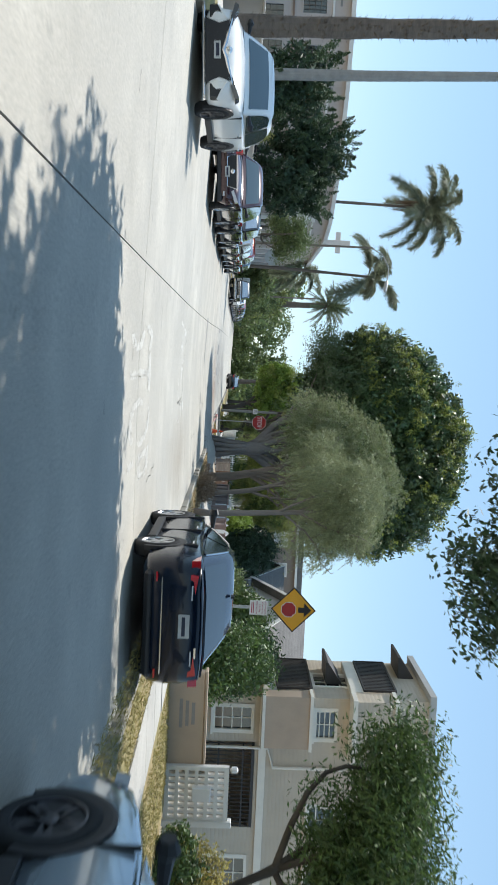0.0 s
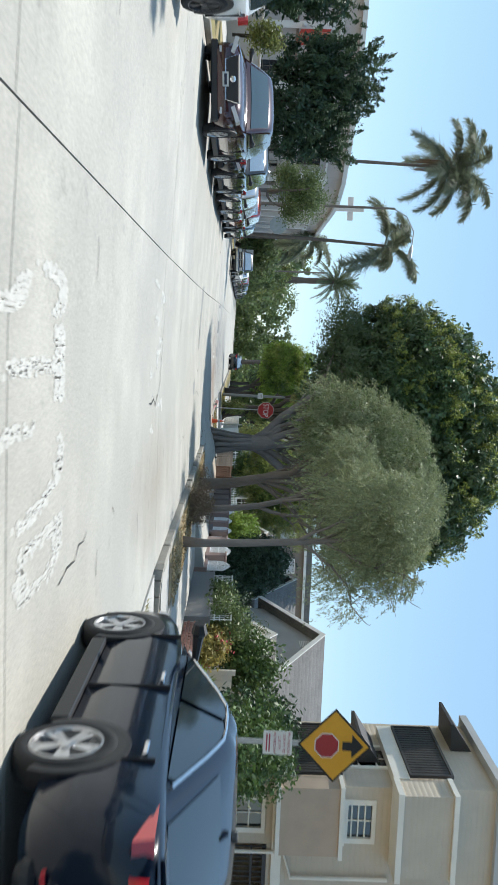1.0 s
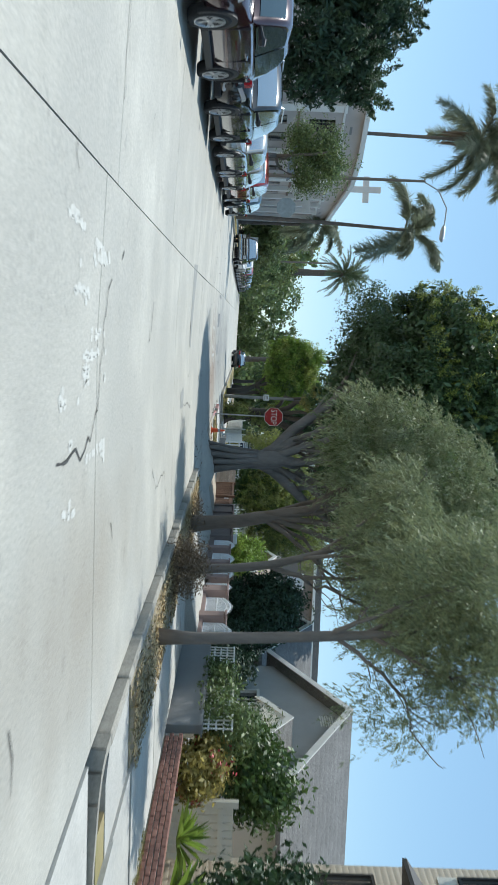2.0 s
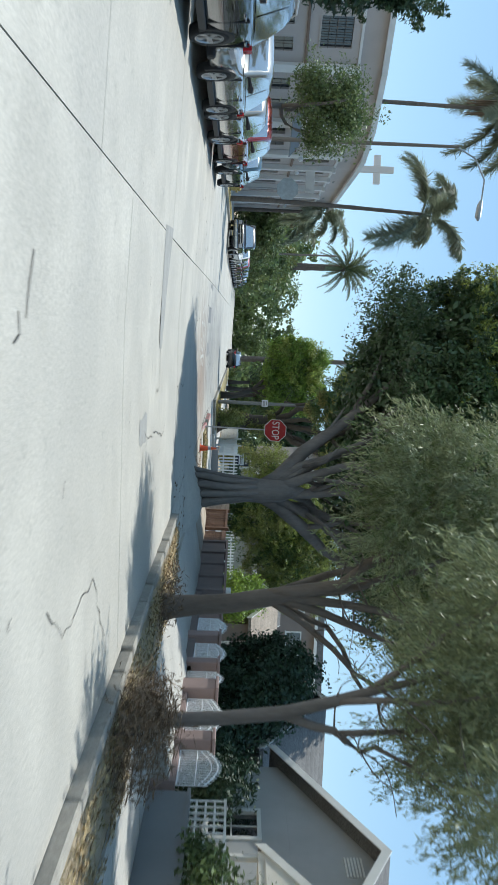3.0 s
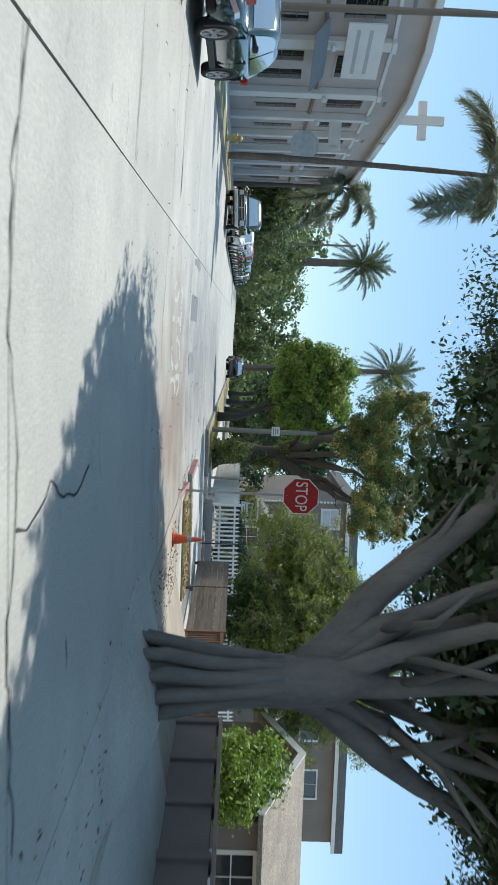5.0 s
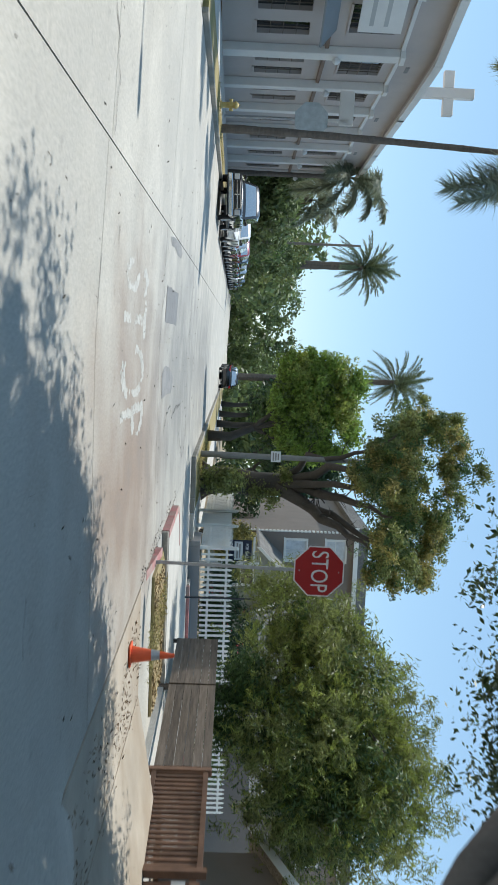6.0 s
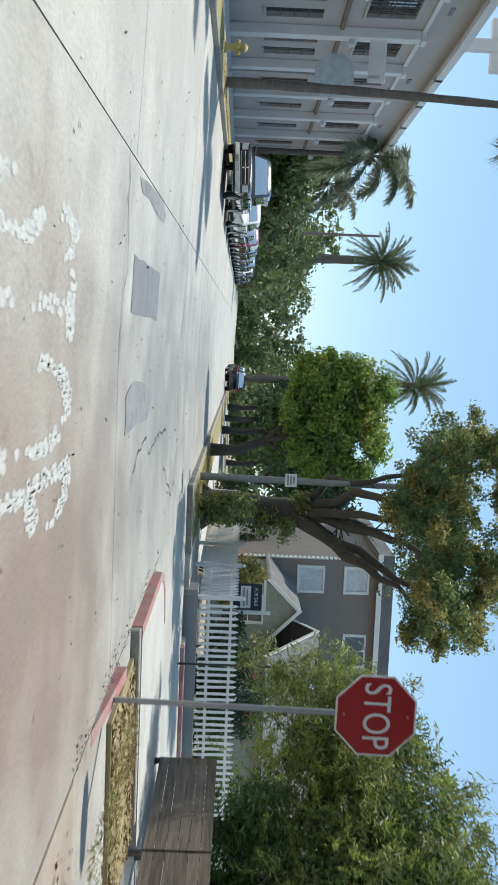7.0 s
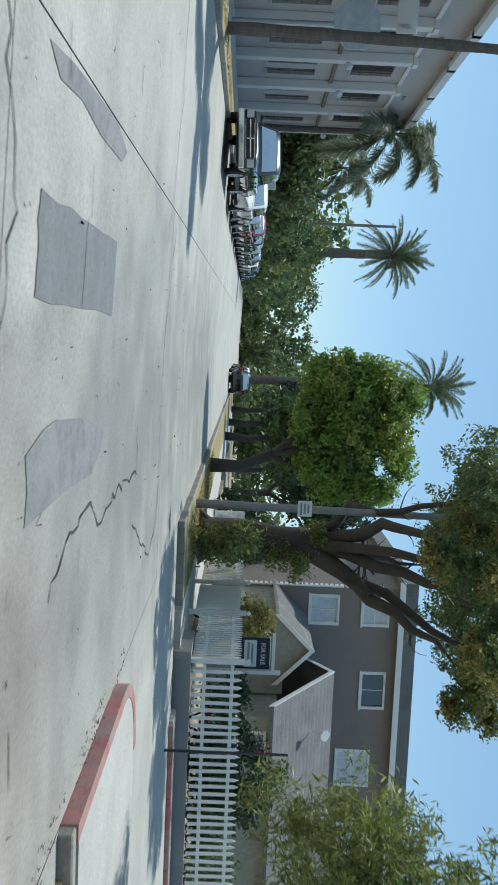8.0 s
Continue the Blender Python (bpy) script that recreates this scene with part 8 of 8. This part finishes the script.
def stop_ahead():
    t = thing("warning_sign", pose(5.05, 18.15, 0.13, 0, 1.0, -6), "yellow diamond stop-ahead sign with a plaque on a steel post", "street sign")
    u_post(t, 2.95)
    c, r = 2.64, 0.47
    plate = part("sign_plate", prism(bmesh.new(), [(0, c - r), (r, c), (0, c + r), (-r, c)], "y", -0.010, -0.004), M["black"], t, "black-edged diamond plate")
    q = r - 0.035
    part("sign_face", prism(bmesh.new(), [(0, c - q), (q, c), (0, c + q), (-q, c)], "y", -0.014, -0.0102), M["sign_yellow"], plate)
    part("stop_symbol", prism(bmesh.new(), [(x, z + c - 0.10) for x, z in octagon(0.155)], "y", -0.018, -0.0142), M["stop_white"], plate)
    part("stop_symbol", prism(bmesh.new(), [(x, z + c - 0.10) for x, z in octagon(0.143)], "y", -0.0215, -0.0182), M["stop_red"], plate)
    a = c + 0.24
    part("arrow", prism(bmesh.new(), [(-0.055, a - 0.14), (0.055, a - 0.14), (0.055, a - 0.02), (0.15, a - 0.02), (0, a + 0.13), (-0.15, a - 0.02), (-0.055, a - 0.02)], "y", -0.018, -0.0142), M["black"], plate)
    pl = part("plaque", boxed(-0.15, 0.15, -0.010, -0.004, 1.73, 2.10), M["stop_white"], t, "white plaque with faded print")
    for body, size, z, material in (("NO PARKING", 0.046, 2.055, M["sign_red"]), ("12:30 PM TO", 0.046, 1.995, M["sign_red"]), ("2:30 PM", 0.052, 1.935, M["sign_red"]), ("WEDNESDAY", 0.046, 1.875, M["sign_red"])):
        text_part(pl, "lettering", body, size, pose(0, -0.0115, z, 90, 0, 0), material, 0.001)
    for z in (1.80, 1.765):
        part("print", boxed(-0.11, 0.11, -0.0125, -0.0102, z, z + 0.018), M["sign_red"], pl)


def traffic_cone():
    t = thing("traffic_cone", pose(4.42, 55.8, 0.025) @ Matrix.Diagonal((0.86, 0.86, 0.86, 1)), "orange traffic cone with a grey reflective collar", "traffic cone")
    bm = boxed(-0.18, 0.18, -0.18, 0.18, 0.0, 0.035, 0.01)
    part("base", bm, M["cone"], t)
    def ring(z0, z1, r0, r1, n=20):
        return tube(bmesh.new(), [(0, 0, z0), (0, 0, z1)], [r0, r1], n)
    part("body", ring(0.035, 0.74, 0.14, 0.032), M["cone"], t, smooth=False)
    part("collar", ring(0.36, 0.50, 0.0935, 0.072), M["galv"], t, "silver reflective collar")


def hydrant():
    t = thing("fire_hydrant", pose(-8.5, 76.25, rise(-8.5) + 0.13), "yellow fire hydrant on a dry verge", "fire hydrant")
    up = pose(0, 0, 0, 0, -90, 0)
    part("barrel", lathe(bmesh.new(), [(0.15, 0.0), (0.15, 0.04), (0.10, 0.05), (0.10, 0.5), (0.13, 0.51), (0.13, 0.56), (0.10, 0.6), (0.05, 0.66)], 16), M["hydrant"], t, smooth=True).matrix_basis = up
    part("nut", lathe(bmesh.new(), [(0.025, 0.64), (0.025, 0.71)], 6), M["hydrant"], t).matrix_basis = up
    for a in (0, 90, 180, 270):
        part("outlet", lathe(bmesh.new(), [(0.055, 0.08), (0.055, 0.16), (0.07, 0.165), (0.07, 0.2)], 12), M["hydrant"], t).matrix_basis = pose(0, 0, 0.38, 0, 0, a)


def street_lamp():
    t = thing("street_lamp", pose(-7.7, 58.6, rise(-7.7) + 0.1), "slim dark street lamp with a curved arm", "street lamp")
    part("pole", tube(bmesh.new(), [(0, 0, -0.1), (0, 0, 4), (0, 0, 9.4)], [0.10, 0.085, 0.06], 10), M["wood_pole"], t)
    part("arm", tube(bmesh.new(), [(0, 0, 9.3), (0.4, 0.1, 10.1), (1.2, 0.2, 10.55), (2.2, 0.3, 10.5)], [0.035] * 4, 8), M["galv"], t)
    head = part("lamp_head", tube(bmesh.new(), [(2.0, 0.3, 10.5), (2.2, 0.3, 10.46), (2.65, 0.35, 10.42), (2.8, 0.35, 10.44)], [0.05, 0.11, 0.12, 0.04], 10), M["galv"], t)
    pole = thing("utility_pole", pose(-9.3, 30.0, rise(-9.3) + 0.1), "smooth grey tapered pole on the verge", "pole")
    part("pole", tube(bmesh.new(), [(0, 0, -0.1), (-0.15, 0, 5), (-0.5, 0, 13)], [0.20, 0.17, 0.13], 12), mat("grey_pole", (0.30, 0.30, 0.29), 0.7), pole)


def right_pole():
    t = thing("utility_pole", pose(4.4, 79.6, 0.1), "grey concrete street pole with a small white notice", "pole")
    part("pole", tube(bmesh.new(), [(0, 0, -0.1), (0.05, 0, 4), (0.15, 0, 9)], [0.13, 0.11, 0.09], 12), mat("concrete_pole", (0.24, 0.235, 0.22), 0.85), t)
    s = part("notice", boxed(-0.22, 0.22, -0.16, -0.14, 2.9, 3.3), M["stop_white"], t)
    bars_on(s, "print", -0.17, 0.17, -0.162, 2.95, 3.25, 3, M["grey_print"])
    p = thing("utility_pole", pose(-8.6, 118, 0.4), "thin wooden pole among trees", "pole")
    part("pole", tube(bmesh.new(), [(0, 0, -0.1), (0, 0, 11)], [0.13, 0.09], 10), M["wood_pole"], p)


def church_sign():
    t = thing("sign", pose(-9.5, 81.8, 0.42, 0, 0, 8), "pale eight-sided church sign on a post", "sign")
    part("post", tube(bmesh.new(), [(0, 0.08, -0.1), (0, 0.08, 3.2)], [0.06, 0.06], 10), M["galv"], t)
    part("sign_plate", prism(bmesh.new(), [(x, z + 3.75) for x, z in octagon(0.68)], "y", -0.05, 0.05), mat("pale_blue_sign", (0.45, 0.50, 0.52), 0.5), t)
    arm = part("bracket", boxed(-0.06, 0.06, -0.04, 0.04, 4.44, 5.3), M["church_trim"], t)
    p2 = part("pointer_plate", boxed(-1.3, 0.2, -0.04, 0.04, 4.9, 5.5, 0.02), M["church_trim"], t, "white board above the sign")
    b = thing("sign", pose(-8.3, 98.6, 0.42), "white notice board beside the church", "sign")
    part("board", boxed(-0.8, 0.8, -0.05, 0.05, 0.9, 2.0, 0.02), M["stop_white"], b)
    for x in (-0.7, 0.7):
        part("leg", boxed(x - 0.05, x + 0.05, 0.052, 0.12, -0.1, 1.9), M["white"], b)


def for_sale():
    t = thing("estate_sign", pose(7.75, 76.9, 0.3, 0, 0, 2), "navy FOR SALE board hanging on a white post", "sign")
    part("post", boxed(0.48, 0.58, 0.02, 0.12, 0, 2.3), M["white"], t)
    part("arm", boxed(-0.52, 0.48, 0.03, 0.11, 2.06, 2.14), M["white"], t)
    b = part("board", boxed(-0.42, 0.42, -0.02, 0.02, 1.12, 2.0, 0.01), M["navy"], t)
    part("panel", boxed(-0.36, 0.36, -0.026, -0.021, 1.34, 1.66), M["stop_white"], b)
    bars_on(b, "print", -0.3, 0.3, -0.029, 1.4, 1.6, 2, M["grey_print"])
    text_part(b, "lettering", "FOR SALE", 0.17, pose(0, -0.024, 1.82, 90, 0, 0) @ Matrix.Diagonal((0.8, 1, 1, 1)), M["stop_white"], 0.002)


stop_sign()
stop_ahead()
traffic_cone()
hydrant()
street_lamp()
right_pole()
church_sign()
for_sale()

post = thing("sign_post", pose(8.4, 72.6, 0.0), "thin dark steel post at the side street", "post")
part("post", tube(bmesh.new(), [(0, 0, -0.1), (0, 0, 2.6)], [0.03, 0.03], 8), M["dark_iron"], post)

# garden plants on the right
shrub(11.0, 17.9, 0.12, "clipped box hedge of yellow-green leaves", [(0, 0, 0.75, 0.8, 0.7, 0.75), (0.6, 0, 0.9, 0.7, 0.6, 0.8), (-0.5, 0, 0.5, 0.5, 0.5, 0.5)], 16000, 0.035, "yellow_leaf", "hedge", "hedge", small=0.1, per=30, shell=0.15)
shrub(10.1, 17.4, 0.12, "leafy low shrubs below a hedge", [(0, 0, 0.4, 0.5, 0.6, 0.45), (0.4, 0.3, 0.5, 0.4, 0.4, 0.5)], 6000, 0.045, "mid", small=0.1, per=30)
shrub(8.3, 24.6, 0.12, "tall leafy garden shrub with glossy leaves", [(0, 0, 1.2, 0.9, 1.1, 1.0), (0.4, 0.9, 1.9, 0.9, 1.0, 0.9), (0.3, -0.6, 0.8, 0.8, 0.8, 0.7)], 22000, 0.052, "mid", small=0.16, per=40, shell=0.6)
shrub(9.2, 27.0, 0.12, "dark green garden shrub", [(0, 0, 1.5, 1.0, 1.2, 1.2), (0.2, 1.0, 2.1, 0.9, 1.0, 0.9)], 16000, 0.06, "dark_leaf", small=0.18, per=30, shell=0.6)
shrub(9.3, 33.2, 0.12, "bushy green shrub above a trellis", [(0, 0, 1.6, 0.8, 1.2, 0.8), (0.2, -1.0, 2.0, 0.8, 1.0, 0.8), (0.1, 1.2, 1.4, 0.7, 0.9, 0.7)], 14000, 0.06, "mid", small=0.18, per=30, shell=0.6)
shrub(8.3, 30.8, 0.3, "flowering garden bush with orange-red blossom", [(0, 0, 0.5, 0.45, 0.8, 0.45), (0.2, 0.6, 0.7, 0.4, 0.5, 0.4)], 6000, 0.05, "yellow_leaf", small=0.12, per=25, flowers=260)
shrub(4.55, 31.5, 0.12, "dry brown bush on the verge", [(0, 0, 0.3, 0.45, 0.9, 0.35), (0.1, 0.8, 0.25, 0.4, 0.6, 0.3)], 7000, 0.05, "palm_dry", small=0.14, per=25, aspect=0.12)
shrub(4.7, 37.2, 0.12, "low dry plants on the verge", [(0, 0, 0.15, 0.4, 0.8, 0.2), (0, 1.4, 0.12, 0.35, 0.6, 0.18)], 1500, 0.045, "palm_dry", small=0.1, per=25, aspect=0.15)
shrub(10.7, 57.9, 0.1, "bright yellow-green citrus shrub behind a wall", [(0, 0, 1.5, 0.8, 1.1, 0.8), (0.2, 0.5, 2.1, 0.75, 0.9, 0.65), (0.1, -0.9, 1.4, 0.7, 0.8, 0.6)], 20000, 0.055, "bright", small=0.18, per=30, shell=0.6)
shade_tree("garden_tree", 10.0, 47.2, 0.1, "very dark dense evergreen in a front garden", [(0, 0, -0.1), (0, 0, 1.2)], [0.15, 0.12], [], [(0, 0, 2.3, 1.0, 1.9, 1.7), (0.2, -1.4, 2.0, 0.9, 1.2, 1.5), (0.2, 1.3, 2.4, 0.9, 1.2, 1.4), (0.3, -3.2, 1.2, 0.7, 1.3, 1.0), (0.3, -5.4, 1.1, 0.7, 1.2, 0.9)], 52000, 0.055, "conifer", shell=0.5, small=0.17, per=40)
shrub(9.3, 75.6, 0.3, "garden roses with red flowers behind pickets", [(0.2, 0, 0.9, 0.7, 0.5, 0.8), (1.1, 0.2, 1.4, 0.8, 0.6, 1.0), (-0.8, 0.3, 0.9, 0.5, 0.4, 0.6), (2.0, 0.3, 1.2, 0.7, 0.5, 0.9)], 14000, 0.05, "dark_leaf", small=0.14, per=30, flowers=200)
# Bushes added to stand in for the dark shade between the pickets.
shrub(13.0, 75.5, 0.3, "low dark bushes added for the shade behind pickets", [(-1.4, 0, 0.5, 0.9, 0.4, 0.55), (0, 0.1, 0.6, 0.9, 0.4, 0.6), (1.5, 0, 0.5, 0.9, 0.4, 0.55), (2.8, 0.1, 0.6, 0.8, 0.4, 0.6), (-2.8, 0.1, 0.45, 0.8, 0.4, 0.5)], 16000, 0.05, "mid", small=0.14, per=30)
shrub(5.3, 78.6, 0.12, "small leafy plants at the foot of a pole", [(0, 0, 0.7, 0.45, 0.7, 0.6), (0.2, 0.8, 1.2, 0.4, 0.6, 0.5)], 4500, 0.06, "olive_bright", small=0.16, per=25)
shrub(7.4, 79.6, 0.25, "yellowish shrubs behind a white gate", [(0.5, 0, 1.2, 0.6, 0.8, 0.9), (0.8, 1.6, 1.4, 0.6, 0.8, 0.9), (0.4, -1.4, 1.0, 0.5, 0.6, 0.7)], 9000, 0.06, "yellow_leaf", small=0.16, per=25)


def yucca(x, y, z, label, n=46, r=0.9):
    t = tree("yucca", x, y, z, label, "plant")
    bm = bmesh.new()
    for k in range(n):
        a, e = rng.uniform(0, 2 * math.pi), rng.uniform(0.25, 1.35)
        d = Vector((math.cos(a) * math.cos(e), math.sin(a) * math.cos(e), math.sin(e)))
        s = Vector((-math.sin(a), math.cos(a), 0)) * 0.035
        p1, p2 = d * r * 0.55, d * r + Vector((0, 0, -0.18 * r))
        vs = [bm.verts.new(v) for v in (-s * 0.6, s * 0.6, p1 + s, p2, p1 - s)]
        bm.faces.new(vs)
    part("leaves", bm, M["bright"], t)


shrub(7.6, 33.4, 0.7, "leafy vine spilling over a white trellis", [(0.1, 0, 0.5, 0.3, 0.7, 0.35), (0.2, -1.1, 0.4, 0.3, 0.6, 0.35), (0.3, -1.7, 0.8, 0.4, 0.5, 0.4), (0.2, 0.9, 0.3, 0.25, 0.5, 0.25)], 7000, 0.045, "mid_pale", "climbing_vine", "vine", small=0.14, per=25, rag=0.4)
shrub(9.6, 35.4, 0.1, "feathery pale palm-like shrub before a porch", [(0, 0, 1.6, 0.6, 0.7, 0.7), (0.2, 0.5, 1.1, 0.5, 0.6, 0.6)], 6000, 0.06, "mid_pale", small=0.2, per=25, aspect=0.15, rag=0.4)
yucca(8.5, 26.9, 0.5, "spiky bright green yucca by a brick planter")
yucca(8.8, 29.2, 0.5, "spiky green yucca among shrubs", 36, 0.8)


def grass_tufts(name, label, areas, n, h):
    """Short dry blades, as one sheet of stuff."""
    cs = []
    for x0, x1, y0, y1, z in areas:
        m = int(n * (x1 - x0) * (y1 - y0))
        cs.append(np.stack([rng.uniform(x0, x1, m), rng.uniform(y0, y1, m), np.full(m, z + h * 0.5)], 1))
    c = np.concatenate(cs)
    ob = new(name, leaf_mesh(name, c, np.tile([[0.9, 0.2, 0.0]], (len(c), 1)), h, M["grass"], aspect=0.12, spread=0.5))
    tagged(ob, label, "grass", kind="stuff")


grass_tufts("grass", "short dry yellow grass blades", [(3.9, 5.6, 6, 20.3, 0.13), (7.2, 9.6, 8, 27, 0.14), (4.65, 5.55, 57.4, 61.4, 0.13), (4.3, 5.9, 76, 92, 0.13)], 260, 0.05)
grass_tufts("leaf_litter", "dry leaf litter and weeds on bare soil", [(4.3, 5.45, 25, 41.5, 0.12)], 120, 0.035)
grass_tufts("grass", "dry grass on the verge across the street", [(-9.0, -7.8, 72.5, 86, 0.47)], 120, 0.06)


def leaf_litter(label, x0, x1, y0, y1, lift, n, material, size=0.035):
    """Fallen leaves lying loose in drifts, thicker in some places than in others."""
    c = []
    while len(c) < n:
        y = rng.uniform(y0, y1)
        x = rng.uniform(x0(y), x1(y))
        if 0.5 + 0.9 * noise.noise(Vector((x * 1.3, y * 0.8, 7.0))) > rng.random():
            over = x > right_x(y) and lift > 0
            c.append((x, y, rise(x, y) + (lift if over else 0.0) + rng.uniform(0.006, 0.03)))
    c = np.array(c)
    ob = new("leaf_litter", leaf_mesh("leaf_litter", c, np.tile((0.0, 0.0, 1.0), (n, 1)), size, material, aspect=0.4, spread=0.35))
    tagged(ob, label, "leaf litter", kind="stuff")


leaf_litter("golden dry leaves lying on the verge and gutter", lambda y: right_x(y) + 0.17, lambda y: 5.6, 25.2, 41.7, 0.16, 9000, M["straw"])
leaf_litter("brown dry leaves under a great tree", lambda y: right_x(y) - 0.6, lambda y: 7.0, 42.0, 50.2, 0.015, 250, M["palm_dry"])
leaf_litter("dry grass tufts and leaves on a corner lawn", lambda y: 4.3, lambda y: 6.85, 59.45, 61.5, 0.06, 2600, M["straw"], 0.05)
# Made-up hedge that darkens a pale gap among the trunks.
shrub(9.6, 97, 0.3, "dark leafy mass added to fill a bright gap behind trunks", [(0, 0, 1.4, 1.4, 1.2, 1.5), (2.2, 0, 1.6, 1.5, 1.2, 1.6), (4.6, 0, 1.5, 1.6, 1.2, 1.5), (-1.6, 0.5, 1.0, 1.0, 1.0, 1.1)], 16000, 0.1, "dark_leaf", "hedge", "hedge", small=0.2, per=40)
leaf_litter("small dark debris along a red kerb", lambda y: right_x(y) - 0.3, lambda y: right_x(y) + 0.01, 57.2, 65.4, 0.0, 260, M["bark_dark"], 0.022)
leaf_litter("tiny scattered debris on the street", lambda y: -5.0, lambda y: 3.4, 48, 74, 0.0, 260, M["bark_dark"], 0.025)
leaf_litter("scattered dry leaves on ground round a tree", lambda y: right_x(y) + 0.2, lambda y: 8.0, 50.6, 57.2, 0.02, 900, M["palm_dry"])


# ---- pieces of the street and pavements ----
def slab(cols, y0, y1, parent, material, name, lift, thick=0.10, gap=0.008):
    """One slab over two or more edges, each a function of y."""
    bm = bmesh.new()
    last = len(cols) - 1
    def row(y, dy):
        return [(f(y) + (gap if k == 0 else -gap if k == last else 0.0), y + dy) for k, f in enumerate(cols)]
    lo, hi = row(y0, gap), row(y1, -gap)
    top = [[bm.verts.new((x, y, rise(x, y) + lift)) for x, y in r] for r in (lo, hi)]
    for k in range(last):
        bm.faces.new((top[0][k], top[0][k + 1], top[1][k + 1], top[1][k]))
    ring = top[0] + top[1][::-1]
    low = [bm.verts.new(v.co - Vector((0, 0, thick))) for v in ring]
    for k in range(len(ring)):
        j = (k + 1) % len(ring)
        bm.faces.new((low[k], low[j], ring[j], ring[k]))
    return part(name, bm, material, parent)


def road_slabs():
    right = [-16, -7, 2.6, 12.6, 22.9, 32.6, 42.0, 52.2, 59.6, 69.6, 76.6, 86, 95, 104, 113, 122, 131, 140, 150]
    left = [-16, -8, 0.5, 12.5, 23.6, 30.2, 38.6, 47.2, 52.4, 60.0, 69.4, 75.4, 84, 93, 102, 111, 120, 129, 138, 150]
    for ys, cols in ((right, [seam_x, lambda y: 0.0, right_x]), (left, [left_x, seam_x])):
        for y0, y1 in zip(ys, ys[1:]):
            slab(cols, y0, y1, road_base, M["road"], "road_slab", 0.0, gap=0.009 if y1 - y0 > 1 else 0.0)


def path_slabs():
    top = thing("pavement", Matrix(), "pale concrete pavement slabs beside gardens", "pavement")
    tagged(top, kind="structure")
    y = -12.0
    while y < 41.8:
        slab([lambda q: 5.66 if q < 22 else 5.52, lambda q: 7.12 if q < 22 else 7.5], y, min(y + 1.55, 41.9), top, M["walk"], "paving_slab", 0.15 + 0.006 * rng.normal(), 0.12, 0.006)
        y += 1.55


road_slabs()
path_slabs()
